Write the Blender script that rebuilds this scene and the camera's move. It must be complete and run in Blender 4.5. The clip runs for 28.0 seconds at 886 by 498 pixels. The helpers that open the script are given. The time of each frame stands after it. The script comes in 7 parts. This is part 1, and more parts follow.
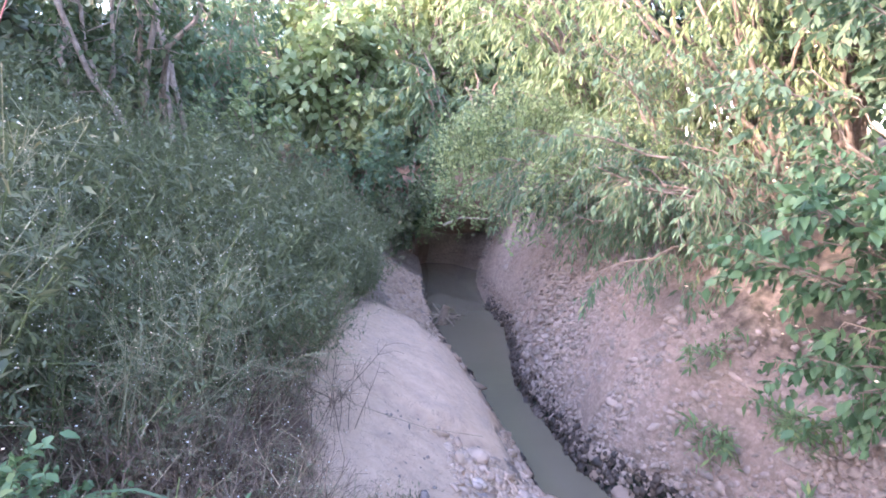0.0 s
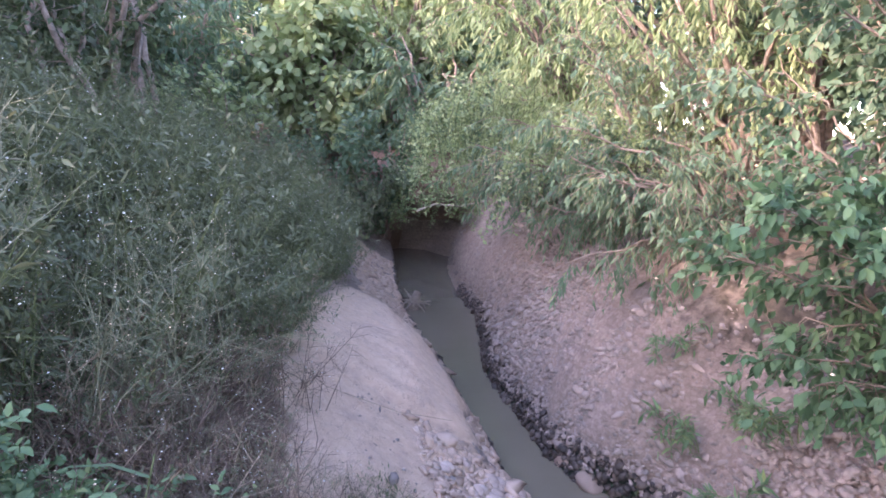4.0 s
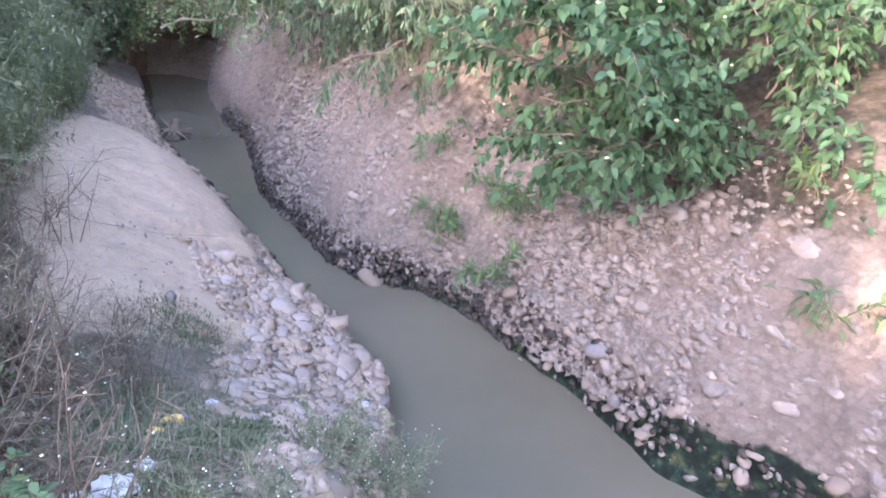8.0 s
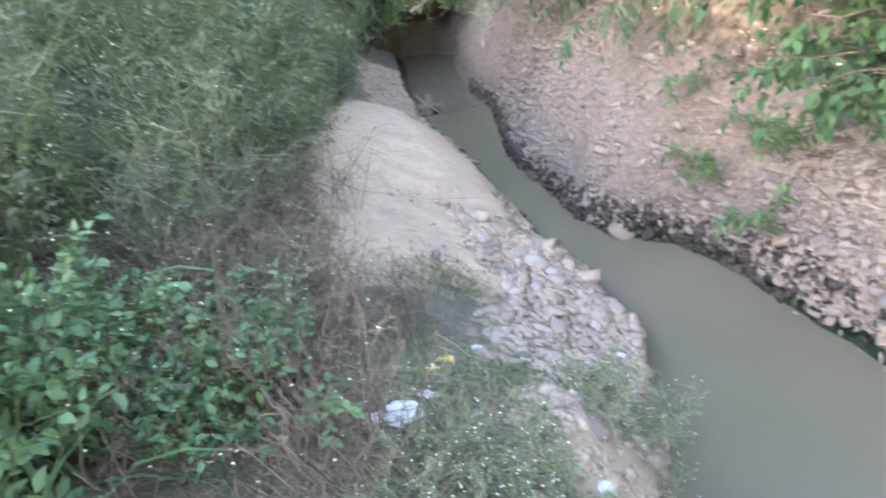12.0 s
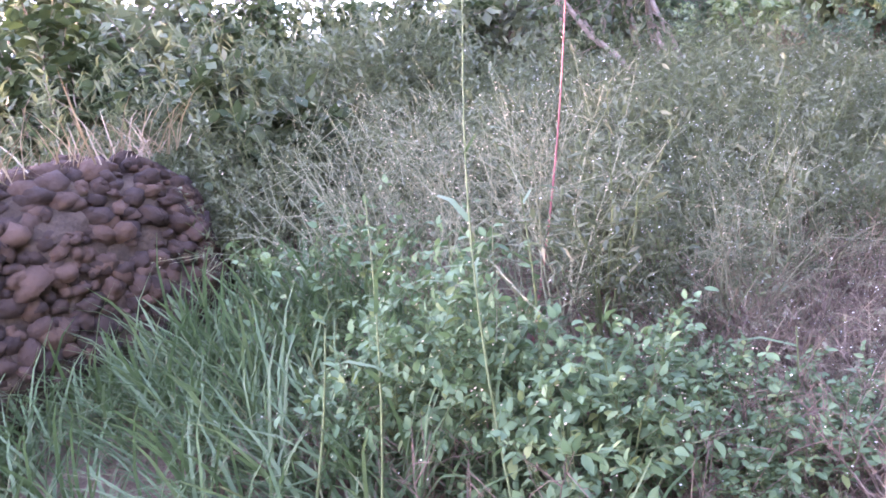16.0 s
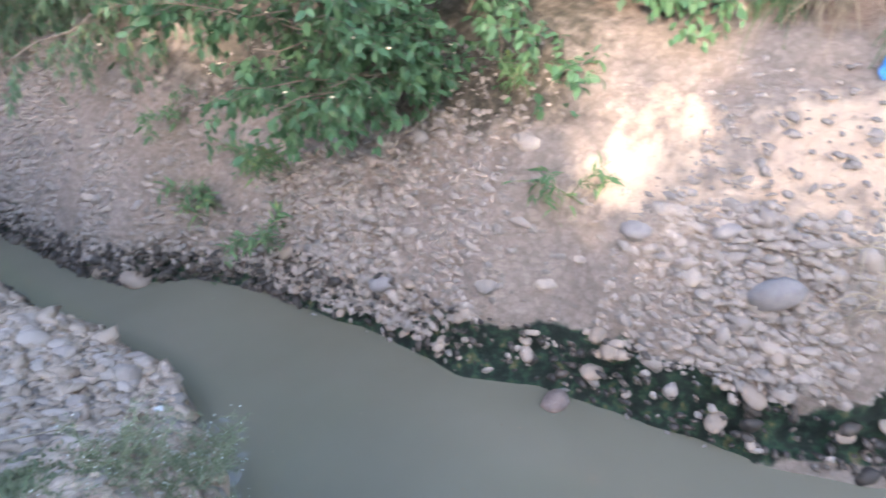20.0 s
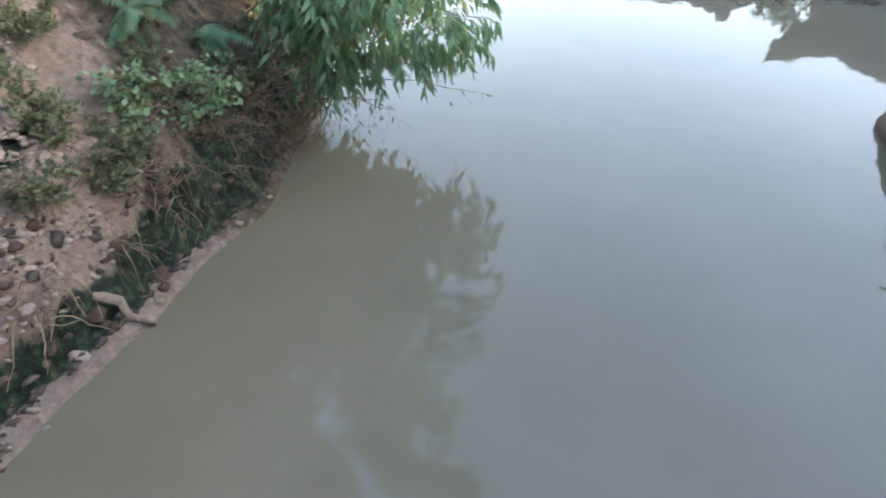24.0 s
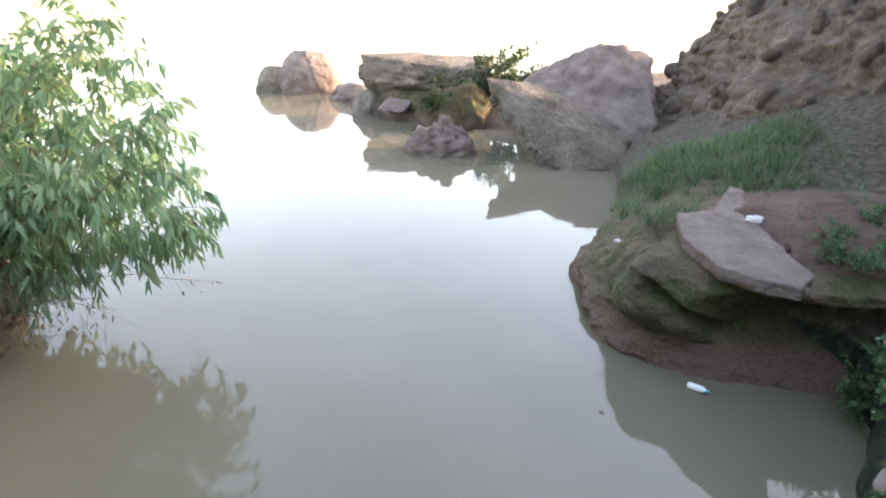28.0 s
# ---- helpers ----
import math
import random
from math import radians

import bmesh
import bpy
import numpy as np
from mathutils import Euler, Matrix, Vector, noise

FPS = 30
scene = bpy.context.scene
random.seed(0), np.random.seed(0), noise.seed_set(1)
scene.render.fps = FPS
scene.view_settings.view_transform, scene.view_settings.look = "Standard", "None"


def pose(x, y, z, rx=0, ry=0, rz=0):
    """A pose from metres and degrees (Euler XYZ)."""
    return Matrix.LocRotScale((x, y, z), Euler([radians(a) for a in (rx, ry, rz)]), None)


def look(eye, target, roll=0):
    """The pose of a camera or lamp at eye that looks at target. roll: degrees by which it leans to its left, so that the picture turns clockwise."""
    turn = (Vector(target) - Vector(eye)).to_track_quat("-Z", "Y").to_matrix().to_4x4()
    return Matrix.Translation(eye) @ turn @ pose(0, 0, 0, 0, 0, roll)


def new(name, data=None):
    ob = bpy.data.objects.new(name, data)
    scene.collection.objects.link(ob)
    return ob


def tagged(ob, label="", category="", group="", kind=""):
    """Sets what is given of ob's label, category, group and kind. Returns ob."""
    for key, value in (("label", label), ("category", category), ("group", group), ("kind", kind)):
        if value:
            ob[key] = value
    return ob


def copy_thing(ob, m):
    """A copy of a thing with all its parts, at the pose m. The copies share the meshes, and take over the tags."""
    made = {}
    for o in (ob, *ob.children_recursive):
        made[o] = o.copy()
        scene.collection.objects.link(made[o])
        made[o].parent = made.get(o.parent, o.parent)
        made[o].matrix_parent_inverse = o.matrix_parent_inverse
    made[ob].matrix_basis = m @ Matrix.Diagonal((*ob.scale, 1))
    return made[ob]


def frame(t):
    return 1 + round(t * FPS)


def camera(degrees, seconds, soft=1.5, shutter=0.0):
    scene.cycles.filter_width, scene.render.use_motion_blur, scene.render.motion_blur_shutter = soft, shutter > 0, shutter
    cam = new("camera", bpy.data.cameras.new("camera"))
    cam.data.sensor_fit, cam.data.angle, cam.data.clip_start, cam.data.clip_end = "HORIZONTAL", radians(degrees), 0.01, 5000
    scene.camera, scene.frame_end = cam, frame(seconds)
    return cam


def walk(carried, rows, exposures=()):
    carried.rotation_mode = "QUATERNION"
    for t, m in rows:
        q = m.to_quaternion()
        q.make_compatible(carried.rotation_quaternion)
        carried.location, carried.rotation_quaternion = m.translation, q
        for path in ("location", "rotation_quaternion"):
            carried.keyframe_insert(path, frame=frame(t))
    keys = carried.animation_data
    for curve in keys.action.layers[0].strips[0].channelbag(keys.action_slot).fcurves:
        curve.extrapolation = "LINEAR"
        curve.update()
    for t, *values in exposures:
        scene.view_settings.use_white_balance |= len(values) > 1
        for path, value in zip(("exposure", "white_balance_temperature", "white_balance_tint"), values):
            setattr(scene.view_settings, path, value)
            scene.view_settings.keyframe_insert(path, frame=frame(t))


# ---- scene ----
cam = camera(69.0, 28.0, soft=1.7, shutter=0.3)
# seconds, eye x y z, yaw, pitch, roll
PATH = [
    (0.0, 0.001, 0.001, 3.003, 0.00, -8.54, 0.68),
    (0.5, -0.004, -0.001, 3.020, 1.26, -6.18, 1.40),
    (1.0, -0.016, -0.005, 3.033, 2.35, -4.96, 1.94),
    (1.5, -0.026, -0.005, 3.045, 3.10, -3.75, 2.70),
    (2.0, -0.034, -0.016, 3.043, 3.78, -3.94, 3.08),
    (2.5, -0.032, -0.008, 3.034, 2.65, -6.62, 3.08),
    (3.0, -0.030, 0.018, 3.019, -0.51, -8.23, 2.92),
    (3.5, -0.032, -0.029, 3.011, -2.10, -8.98, 2.87),
    (5.5, 0.006, -0.028, 2.980, -7.01, -11.38, 3.58),
    (6.0, 0.031, -0.051, 2.971, -11.95, -12.31, 3.24),
    (6.5, 0.027, -0.073, 2.949, -14.58, -15.37, 3.34),
    (7.0, 0.039, -0.065, 2.914, -17.74, -18.08, 3.70),
    (7.5, 0.051, -0.124, 2.896, -21.20, -20.69, 3.05),
    (8.0, 0.055, -0.125, 2.870, -23.31, -24.13, 2.86),
    (8.5, 0.051, -0.124, 2.862, -23.31, -26.95, 2.31),
    (9.0, 0.062, -0.092, 2.831, -24.51, -29.21, 3.10),
    (9.5, 0.067, -0.131, 2.826, -26.69, -31.72, 2.71),
    (10.0, 0.072, -0.146, 2.805, -26.80, -34.35, 2.54),
    (10.5, 0.060, -0.154, 2.812, -23.32, -34.20, 1.54),
    (11.0, 0.049, -0.164, 2.813, -19.74, -33.62, 0.34),
    (11.5, 0.040, -0.165, 2.814, -12.73, -31.70, -3.23),
    (12.0, 0.026, -0.209, 2.863, 1.00, -26.14, -10.34),
    (12.5, 0.011, -0.223, 2.898, 13.03, -20.98, -13.81),
    (13.0, 0.020, -0.263, 2.961, 19.93, -16.45, -16.02),
    (13.5, 0.006, -0.289, 2.982, 23.28, -16.95, -15.67),
    (15.5, -0.043, -0.480, 2.979, 38.82, -9.23, -19.06),
    (16.0, -0.056, -0.526, 3.019, 44.14, -8.03, -19.60),
    (16.5, -0.083, -0.526, 3.016, 44.31, -10.35, -19.63),
    (17.0, 0.026, -0.459, 2.899, 34.28, -15.43, -15.83),
    (17.5, 0.034, -0.245, 2.913, 10.96, -24.53, -11.63),
    (18.0, 0.092, -0.186, 2.902, -3.40, -25.16, -10.02),
    (18.5, 0.116, -0.164, 2.886, -14.46, -25.65, -7.71),
    (19.0, 0.126, -0.167, 2.868, -21.21, -26.24, -6.13),
    (19.5, 0.133, -0.187, 2.845, -29.06, -27.97, -4.82),
    (20.0, 0.181, -0.252, 2.844, -43.52, -28.40, -3.60),
    (20.5, 0.291, -0.335, 2.863, -55.40, -29.33, -3.78),
    (21.0, 0.372, -0.398, 2.851, -69.07, -29.61, -3.89),
    (21.5, 0.423, -0.463, 2.858, -81.60, -29.70, -3.28),
    (22.0, 0.439, -0.508, 2.851, -94.01, -31.41, -3.32),
    (22.5, 0.444, -0.536, 2.833, -110.17, -33.41, -3.15),
    (24.5, 0.528, -0.585, 2.786, -148.30, -34.02, -5.08),
    (25.0, 0.412, -0.544, 2.793, -152.61, -33.51, -6.01),
    (25.5, 0.354, -0.611, 2.743, -156.67, -34.79, -6.22),
    (26.0, 0.279, -0.630, 2.680, -160.99, -36.40, -4.77),
    (26.5, 0.264, -0.688, 2.709, -162.55, -37.60, -3.22),
    (27.0, 0.253, -0.717, 2.831, -163.75, -36.67, -1.72),
    (27.5, 0.231, -0.737, 2.889, -165.73, -28.72, -0.10),
    (28.0, 0.218, -0.760, 2.947, -165.05, -21.68, -1.01),
]
EXPOSURES = [(0, 4.15, 6200, 39), (1, 4.1, 5850, 42), (2, 3.4, 5800, 43), (3.5, 3.64, 6300, 42), (6, 4.05, 6300, 44), (7, 4.2, 6450, 37), (9, 4.18, 6250, 26), (10, 4.13, 6550, 16), (11, 4.13, 6650, 15), (12, 4.4, 6800, 19), (13, 4.52, 6800, 30), (16, 4.97, 6700, 60), (17, 4.93, 7250, 51), (18, 4.58, 7600, 45), (19, 4.34, 6950, 33), (20, 3.78, 6300, 18), (21, 3.27, 6100, 13), (22, 3.55, 5950, 11), (22.5, 3.85, 6300, 18), (23.5, 3.5, 7100, 17), (25, 3.24, 7800, 19), (26, 3.24, 8300, 22), (27, 3.36, 8250, 23), (28, 3.6, 8200, 21)]
walk(cam, [(t, pose(x, y, z, 0, 0, yaw) @ pose(0, 0, 0, 90 + pitch, 0, 0) @ pose(0, 0, 0, 0, 0, roll)) for t, x, y, z, yaw, pitch, roll in PATH], EXPOSURES)

# ---- light ----
SUN_AZ, SUN_EL = 240.0, 15.0      # degrees: compass bearing from +y clockwise, height
world = bpy.data.worlds.new("sky")
scene.world = world
world.use_nodes = True
wn = world.node_tree.nodes
sky = wn.new("ShaderNodeTexSky")
sky.sky_type, sky.sun_disc = "NISHITA", False
sky.sun_elevation, sky.sun_rotation = radians(SUN_EL), radians(SUN_AZ)
sky.air_density, sky.dust_density, sky.ozone_density = 1.0, 1.5, 1.0
wn["Background"].inputs["Strength"].default_value = 0.15
world.node_tree.links.new(sky.outputs[0], wn["Background"].inputs["Color"])
sun = new("sun", bpy.data.lights.new("sun", "SUN"))
sun.data.energy, sun.data.angle, sun.data.color = 0.95, radians(0.8), (1.0, 0.86, 0.68)
SUN_WAY = Vector((math.sin(radians(SUN_AZ)) * math.cos(radians(SUN_EL)), math.cos(radians(SUN_AZ)) * math.cos(radians(SUN_EL)), math.sin(radians(SUN_EL))))
sun.matrix_world = look(SUN_WAY * 60, (0, 0, 0))


# ---- materials ----
def material(name):
    m = bpy.data.materials.new(name)
    m.use_nodes = True
    t = m.node_tree
    b = t.nodes["Principled BSDF"]
    return m, t, b


def node(t, kind, **kw):
    n = t.nodes.new("ShaderNode" + kind)
    for k, v in kw.items():
        if k in n.inputs:
            n.inputs[k].default_value = v
    return n


def noise_of(t, scale, detail=5.0, rough=0.55, coords=None):
    n = node(t, "TexNoise", Scale=scale, Detail=detail, Roughness=rough)
    t.links.new((coords or node(t, "NewGeometry")).outputs["Position"], n.inputs["Vector"])
    return n


def ramp(t, fac, stops):
    r = t.nodes.new("ShaderNodeValToRGB")
    e = r.color_ramp.elements
    while len(e) < len(stops):
        e.new(0.5)
    for x, (p, c) in zip(e, stops):
        x.position, x.color = p, (*c, 1)
    t.links.new(fac, r.inputs[0])
    return r.outputs[0]


def mix(t, fac, a, b, mode="MIX"):
    m = t.nodes.new("ShaderNodeMix")
    m.data_type, m.blend_type = "RGBA", mode
    for s, v in ((m.inputs[0], fac), (m.inputs[6], a), (m.inputs[7], b)):
        if isinstance(v, (int, float)):
            s.default_value = v
        elif isinstance(v, tuple):
            s.default_value = (*v, 1)
        else:
            t.links.new(v, s)
    return m.outputs[2]


def bump(t, b, height, strength, distance):
    n = node(t, "Bump", Strength=strength, Distance=distance)
    t.links.new(height, n.inputs["Height"])
    t.links.new(n.outputs[0], b.inputs["Normal"])
    return n


def grainy(name, dark, mid, light, scale, rough=0.9, relief=0.02, fine=90.0, island=False, spread=0.5, spec=0.3):
    """Earth, stone, bark: two scales of colour, relief and, for pieces, a tone of their own."""
    m, t, b = material(name)
    a, f = noise_of(t, scale), noise_of(t, fine, 6.0, 0.65)
    col = ramp(t, a.outputs[0], [(0.28, dark), (0.5, mid), (0.72, light)])
    col = mix(t, 0.35, col, ramp(t, f.outputs[0], [(0.3, dark), (0.7, light)]))
    if island:
        tone = node(t, "NewGeometry").outputs["Random Per Island"]
        if island == "object":
            tone = node(t, "ObjectInfo").outputs["Random"]
        col = mix(t, spread, col, ramp(t, tone, [(0.0, dark), (0.45, mid), (0.8, light), (1.0, mid)]))
    t.links.new(col, b.inputs["Base Color"])
    b.inputs["Roughness"].default_value, b.inputs["Specular IOR Level"].default_value = rough, spec
    both = node(t, "Math")
    both.operation = "MULTIPLY_ADD"
    both.inputs[1].default_value = 2.0
    t.links.new(noise_of(t, scale * 2.5, 5.0, 0.6).outputs[0], both.inputs[0])
    t.links.new(f.outputs[0], both.inputs[2])
    bump(t, b, both.outputs[0], 0.7, relief)
    return m


def leafy(name, dark, mid, light, thin=0.35, rough=0.5, dead=None):
    """Leaves: a tone for each leaf, light that shines through, some withered ones."""
    m, t, b = material(name)
    g = node(t, "NewGeometry")
    stops = [(0.0, dark), (0.45, mid), (0.9, light)]
    if dead:
        stops.append((0.97, dead))
    col = ramp(t, g.outputs["Random Per Island"], stops)
    big = noise_of(t, 1.3, 3.0)
    col = mix(t, 0.45, col, mix(t, big.outputs[0], dark, light))
    t.links.new(col, b.inputs["Base Color"])
    b.inputs["Roughness"].default_value, b.inputs["Specular IOR Level"].default_value = rough, 0.25
    through_leaf = node(t, "BsdfTranslucent")
    t.links.new(mix(t, 0.5, col, (0.8, 0.95, 0.5), "MULTIPLY"), through_leaf.inputs["Color"])
    s = node(t, "MixShader", Fac=thin)
    t.links.new(b.outputs[0], s.inputs[1])
    t.links.new(through_leaf.outputs[0], s.inputs[2])
    t.links.new(s.outputs[0], t.nodes["Material Output"].inputs["Surface"])
    return m


def plain(name, colour, rough=0.6, spec=0.4, worn=(0.5, 0.45, 0.4), scale=60.0, much=0.3):
    m, t, b = material(name)
    n = noise_of(t, scale)
    t.links.new(mix(t, ramp(t, n.outputs[0], [(0.5, (0, 0, 0)), (0.75, (much, much, much))]), colour, worn), b.inputs["Base Color"])
    b.inputs["Roughness"].default_value, b.inputs["Specular IOR Level"].default_value = rough, spec
    bump(t, b, n.outputs[0], 0.3, 0.004)
    return m


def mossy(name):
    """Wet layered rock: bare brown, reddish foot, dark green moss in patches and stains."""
    m, t, b = material(name)
    a, f, c = noise_of(t, 1.5, 6.0), noise_of(t, 30.0, 8.0, 0.7), noise_of(t, 4.0, 8.0, 0.65)
    col = ramp(t, a.outputs[0], [(0.3, (0.045, 0.035, 0.019)), (0.5, (0.115, 0.086, 0.046)), (0.7, (0.185, 0.13, 0.08))])
    col = mix(t, 0.4, col, ramp(t, f.outputs[0], [(0.3, (0.03, 0.023, 0.016)), (0.7, (0.17, 0.125, 0.09))]))
    col = mix(t, ramp(t, c.outputs[0], [(0.46, (0, 0, 0)), (0.56, (0.9, 0.9, 0.9))]), col, ramp(t, f.outputs[0], [(0.3, (0.018, 0.026, 0.008)), (0.7, (0.1, 0.105, 0.036))]))
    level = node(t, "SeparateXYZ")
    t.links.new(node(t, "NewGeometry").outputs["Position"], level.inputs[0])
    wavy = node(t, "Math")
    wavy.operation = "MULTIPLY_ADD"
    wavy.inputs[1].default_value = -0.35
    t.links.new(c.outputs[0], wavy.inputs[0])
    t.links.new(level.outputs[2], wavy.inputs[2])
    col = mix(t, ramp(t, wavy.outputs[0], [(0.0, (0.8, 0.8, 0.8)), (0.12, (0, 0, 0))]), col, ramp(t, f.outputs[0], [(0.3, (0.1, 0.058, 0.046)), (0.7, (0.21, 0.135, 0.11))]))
    t.links.new(col, b.inputs["Base Color"])
    b.inputs["Roughness"].default_value, b.inputs["Specular IOR Level"].default_value = 0.85, 0.3
    both = node(t, "Math")
    both.operation = "MULTIPLY_ADD"
    both.inputs[1].default_value = 2.0
    t.links.new(c.outputs[0], both.inputs[0])
    t.links.new(f.outputs[0], both.inputs[2])
    bump(t, b, both.outputs[0], 0.9, 0.05)
    return m


def earth_material():
    """Dried mud, gravelly earth, leaf litter and the black-green algae of the wet foot, by masks on the ground's points."""
    m, t, b = material("stream_bank_earth")
    big, mid_, fine = noise_of(t, 1.7), noise_of(t, 14.0), noise_of(t, 110.0, 8.0, 0.7)
    earth = ramp(t, big.outputs[0], [(0.3, (0.2, 0.158, 0.13)), (0.5, (0.275, 0.22, 0.183)), (0.7, (0.345, 0.284, 0.24))])
    earth = mix(t, 0.45, earth, ramp(t, mid_.outputs[0], [(0.3, (0.188, 0.145, 0.115)), (0.7, (0.41, 0.337, 0.283))]))
    clay = ramp(t, mid_.outputs[0], [(0.25, (0.6, 0.43, 0.305)), (0.75, (0.72, 0.545, 0.405))])
    crack = node(t, "TexVoronoi", Scale=3.3)
    crack.feature = "DISTANCE_TO_EDGE"
    warp = node(t, "VectorMath")
    warp.operation = "ADD"
    t.links.new(node(t, "NewGeometry").outputs["Position"], warp.inputs[0])
    t.links.new(noise_of(t, 3.0).outputs["Color"], warp.inputs[1])
    t.links.new(warp.outputs[0], crack.inputs["Vector"])
    gap = ramp(t, crack.outputs["Distance"], [(0.0, (0.55, 0.55, 0.55)), (0.018, (0, 0, 0))])
    clay = mix(t, gap, clay, (0.27, 0.2, 0.165))
    blot = noise_of(t, 4.5, 7.0, 0.7)
    clay = mix(t, ramp(t, blot.outputs[0], [(0.48, (0, 0, 0)), (0.72, (0.6, 0.6, 0.6))]), clay, (0.43, 0.325, 0.26))
    cell = node(t, "TexVoronoi", Scale=26.0, Randomness=1.0)
    shake = node(t, "VectorMath")
    shake.operation = "MULTIPLY_ADD"
    shake.inputs[1].default_value = (0.09, 0.09, 0.05)
    t.links.new(noise_of(t, 16.0, 4.0).outputs["Color"], shake.inputs[0])
    t.links.new(node(t, "NewGeometry").outputs["Position"], shake.inputs[2])
    t.links.new(shake.outputs[0], cell.inputs["Vector"])
    flat = node(t, "VectorMath")
    flat.operation = "MULTIPLY"
    flat.inputs[1].default_value = (0.16, 0.16, 1.0)
    t.links.new(shake.outputs[0], flat.inputs[0])
    strata = node(t, "TexNoise", Scale=17.0, Detail=7.0, Roughness=0.65)
    t.links.new(flat.outputs[0], strata.inputs["Vector"])
    earth = mix(t, ramp(t, strata.outputs[0], [(0.3, (0.75, 0.75, 0.75)), (0.5, (0, 0, 0))]), earth, (0.17, 0.125, 0.1))
    tone = node(t, "SeparateColor")
    t.links.new(cell.outputs["Color"], tone.inputs[0])
    earth = mix(t, 0.28, earth, ramp(t, tone.outputs[0], [(0.1, (0.2, 0.16, 0.132)), (0.5, (0.312, 0.25, 0.205)), (0.9, (0.435, 0.356, 0.295))]))
    earth = mix(t, ramp(t, cell.outputs["Distance"], [(0.45, (0, 0, 0)), (0.8, (0.35, 0.35, 0.35))]), earth, (0.16, 0.122, 0.1))
    litter = ramp(t, fine.outputs[0], [(0.3, (0.09, 0.06, 0.043)), (0.5, (0.2, 0.14, 0.102)), (0.72, (0.33, 0.25, 0.188))])
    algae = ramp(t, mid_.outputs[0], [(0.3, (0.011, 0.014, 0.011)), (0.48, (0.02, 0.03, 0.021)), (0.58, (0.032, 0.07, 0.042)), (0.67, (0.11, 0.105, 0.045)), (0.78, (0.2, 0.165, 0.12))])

    def mask(name):
        a = t.nodes.new("ShaderNodeAttribute")
        a.attribute_name = name
        add = node(t, "Math")
        add.operation = "ADD"
        t.links.new(a.outputs["Fac"], add.inputs[0])
        t.links.new(ramp(t, noise_of(t, 9.0).outputs[0], [(0.25, (0.0, 0.0, 0.0)), (0.75, (0.7, 0.7, 0.7))]), add.inputs[1])
        return ramp(t, add.outputs[0], [(0.62, (0, 0, 0)), (1.0, (1, 1, 1))])
    slab = mask("clay")
    col = mix(t, slab, earth, clay)
    col = mix(t, mask("litter"), col, litter)
    # dark earth colour, which also paints the shade under the slope shrubs
    soil_shade = ramp(t, mid_.outputs[0], [(0.3, (0.052, 0.045, 0.034)), (0.5, (0.1, 0.085, 0.064)), (0.72, (0.185, 0.152, 0.118))])
    col = mix(t, mask("soil_shade"), col, soil_shade)
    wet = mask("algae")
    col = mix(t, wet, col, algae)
    col = mix(t, 0.25, col, mix(t, fine.outputs[0], (0.2, 0.16, 0.13), (1.0, 1.0, 1.0)), "MULTIPLY")
    t.links.new(col, b.inputs["Base Color"])
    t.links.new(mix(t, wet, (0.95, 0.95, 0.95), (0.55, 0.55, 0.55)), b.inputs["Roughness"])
    b.inputs["Specular IOR Level"].default_value = 0.25
    both = node(t, "Math")
    both.operation = "ADD"
    t.links.new(fine.outputs[0], both.inputs[0])
    t.links.new(mid_.outputs[0], both.inputs[1])
    knobs = node(t, "Math")
    knobs.operation = "MULTIPLY_ADD"
    t.links.new(cell.outputs["Distance"], knobs.inputs[0])
    earthy = mask("soil_shade")
    t.links.new(mix(t, earthy, mix(t, slab, (-0.9, -0.9, -0.9), (0, 0, 0)), (0, 0, 0)), knobs.inputs[1])
    layers = node(t, "Math")
    layers.operation = "MULTIPLY_ADD"
    layers.inputs[1].default_value = 1.6
    t.links.new(strata.outputs[0], layers.inputs[0])
    t.links.new(both.outputs[0], layers.inputs[2])
    t.links.new(layers.outputs[0], knobs.inputs[2])
    bump(t, b, knobs.outputs[0], 0.9, 0.03)
    return m


def water_material():
    m, t, b = material("murky_water")
    n, silt = noise_of(t, 5.0, 2.0, 0.4), noise_of(t, 0.5, 4.0)
    t.links.new(ramp(t, silt.outputs[0], [(0.3, (0.124, 0.11, 0.078)), (0.7, (0.152, 0.136, 0.1))]), b.inputs["Base Color"])
    b.inputs["Roughness"].default_value, b.inputs["IOR"].default_value = 0.035, 1.33
    b.inputs["Specular IOR Level"].default_value = 0.75
    bump(t, b, n.outputs[0], 0.05, 0.02)
    return m


EARTH, WATER = earth_material(), water_material()
COBBLE = grainy("pale_river_stone", (0.138, 0.12, 0.108), (0.222, 0.184, 0.158), (0.3, 0.25, 0.213), 9.0, 0.9, 0.006, 90.0, True, 0.55)
COBBLE_PALE = grainy("pale_bank_stone", (0.275, 0.197, 0.145), (0.37, 0.274, 0.207), (0.455, 0.347, 0.268), 9.0, 0.9, 0.006, 90.0, True, 0.5)
COBBLE_OWN = grainy("river_stone_single", (0.14, 0.124, 0.113), (0.23, 0.188, 0.158), (0.325, 0.262, 0.215), 9.0, 0.9, 0.006, 90.0, "object", 0.6)
PALE_OWN = grainy("pale_bank_cobble", (0.26, 0.2, 0.165), (0.37, 0.29, 0.24), (0.46, 0.37, 0.31), 9.0, 0.9, 0.006, 90.0, "object", 0.5)
WASHED = grainy("washed_tan_stone", (0.14, 0.104, 0.078), (0.21, 0.16, 0.124), (0.28, 0.22, 0.178), 9.0, 0.7, 0.003, 120.0, "object", 0.5)
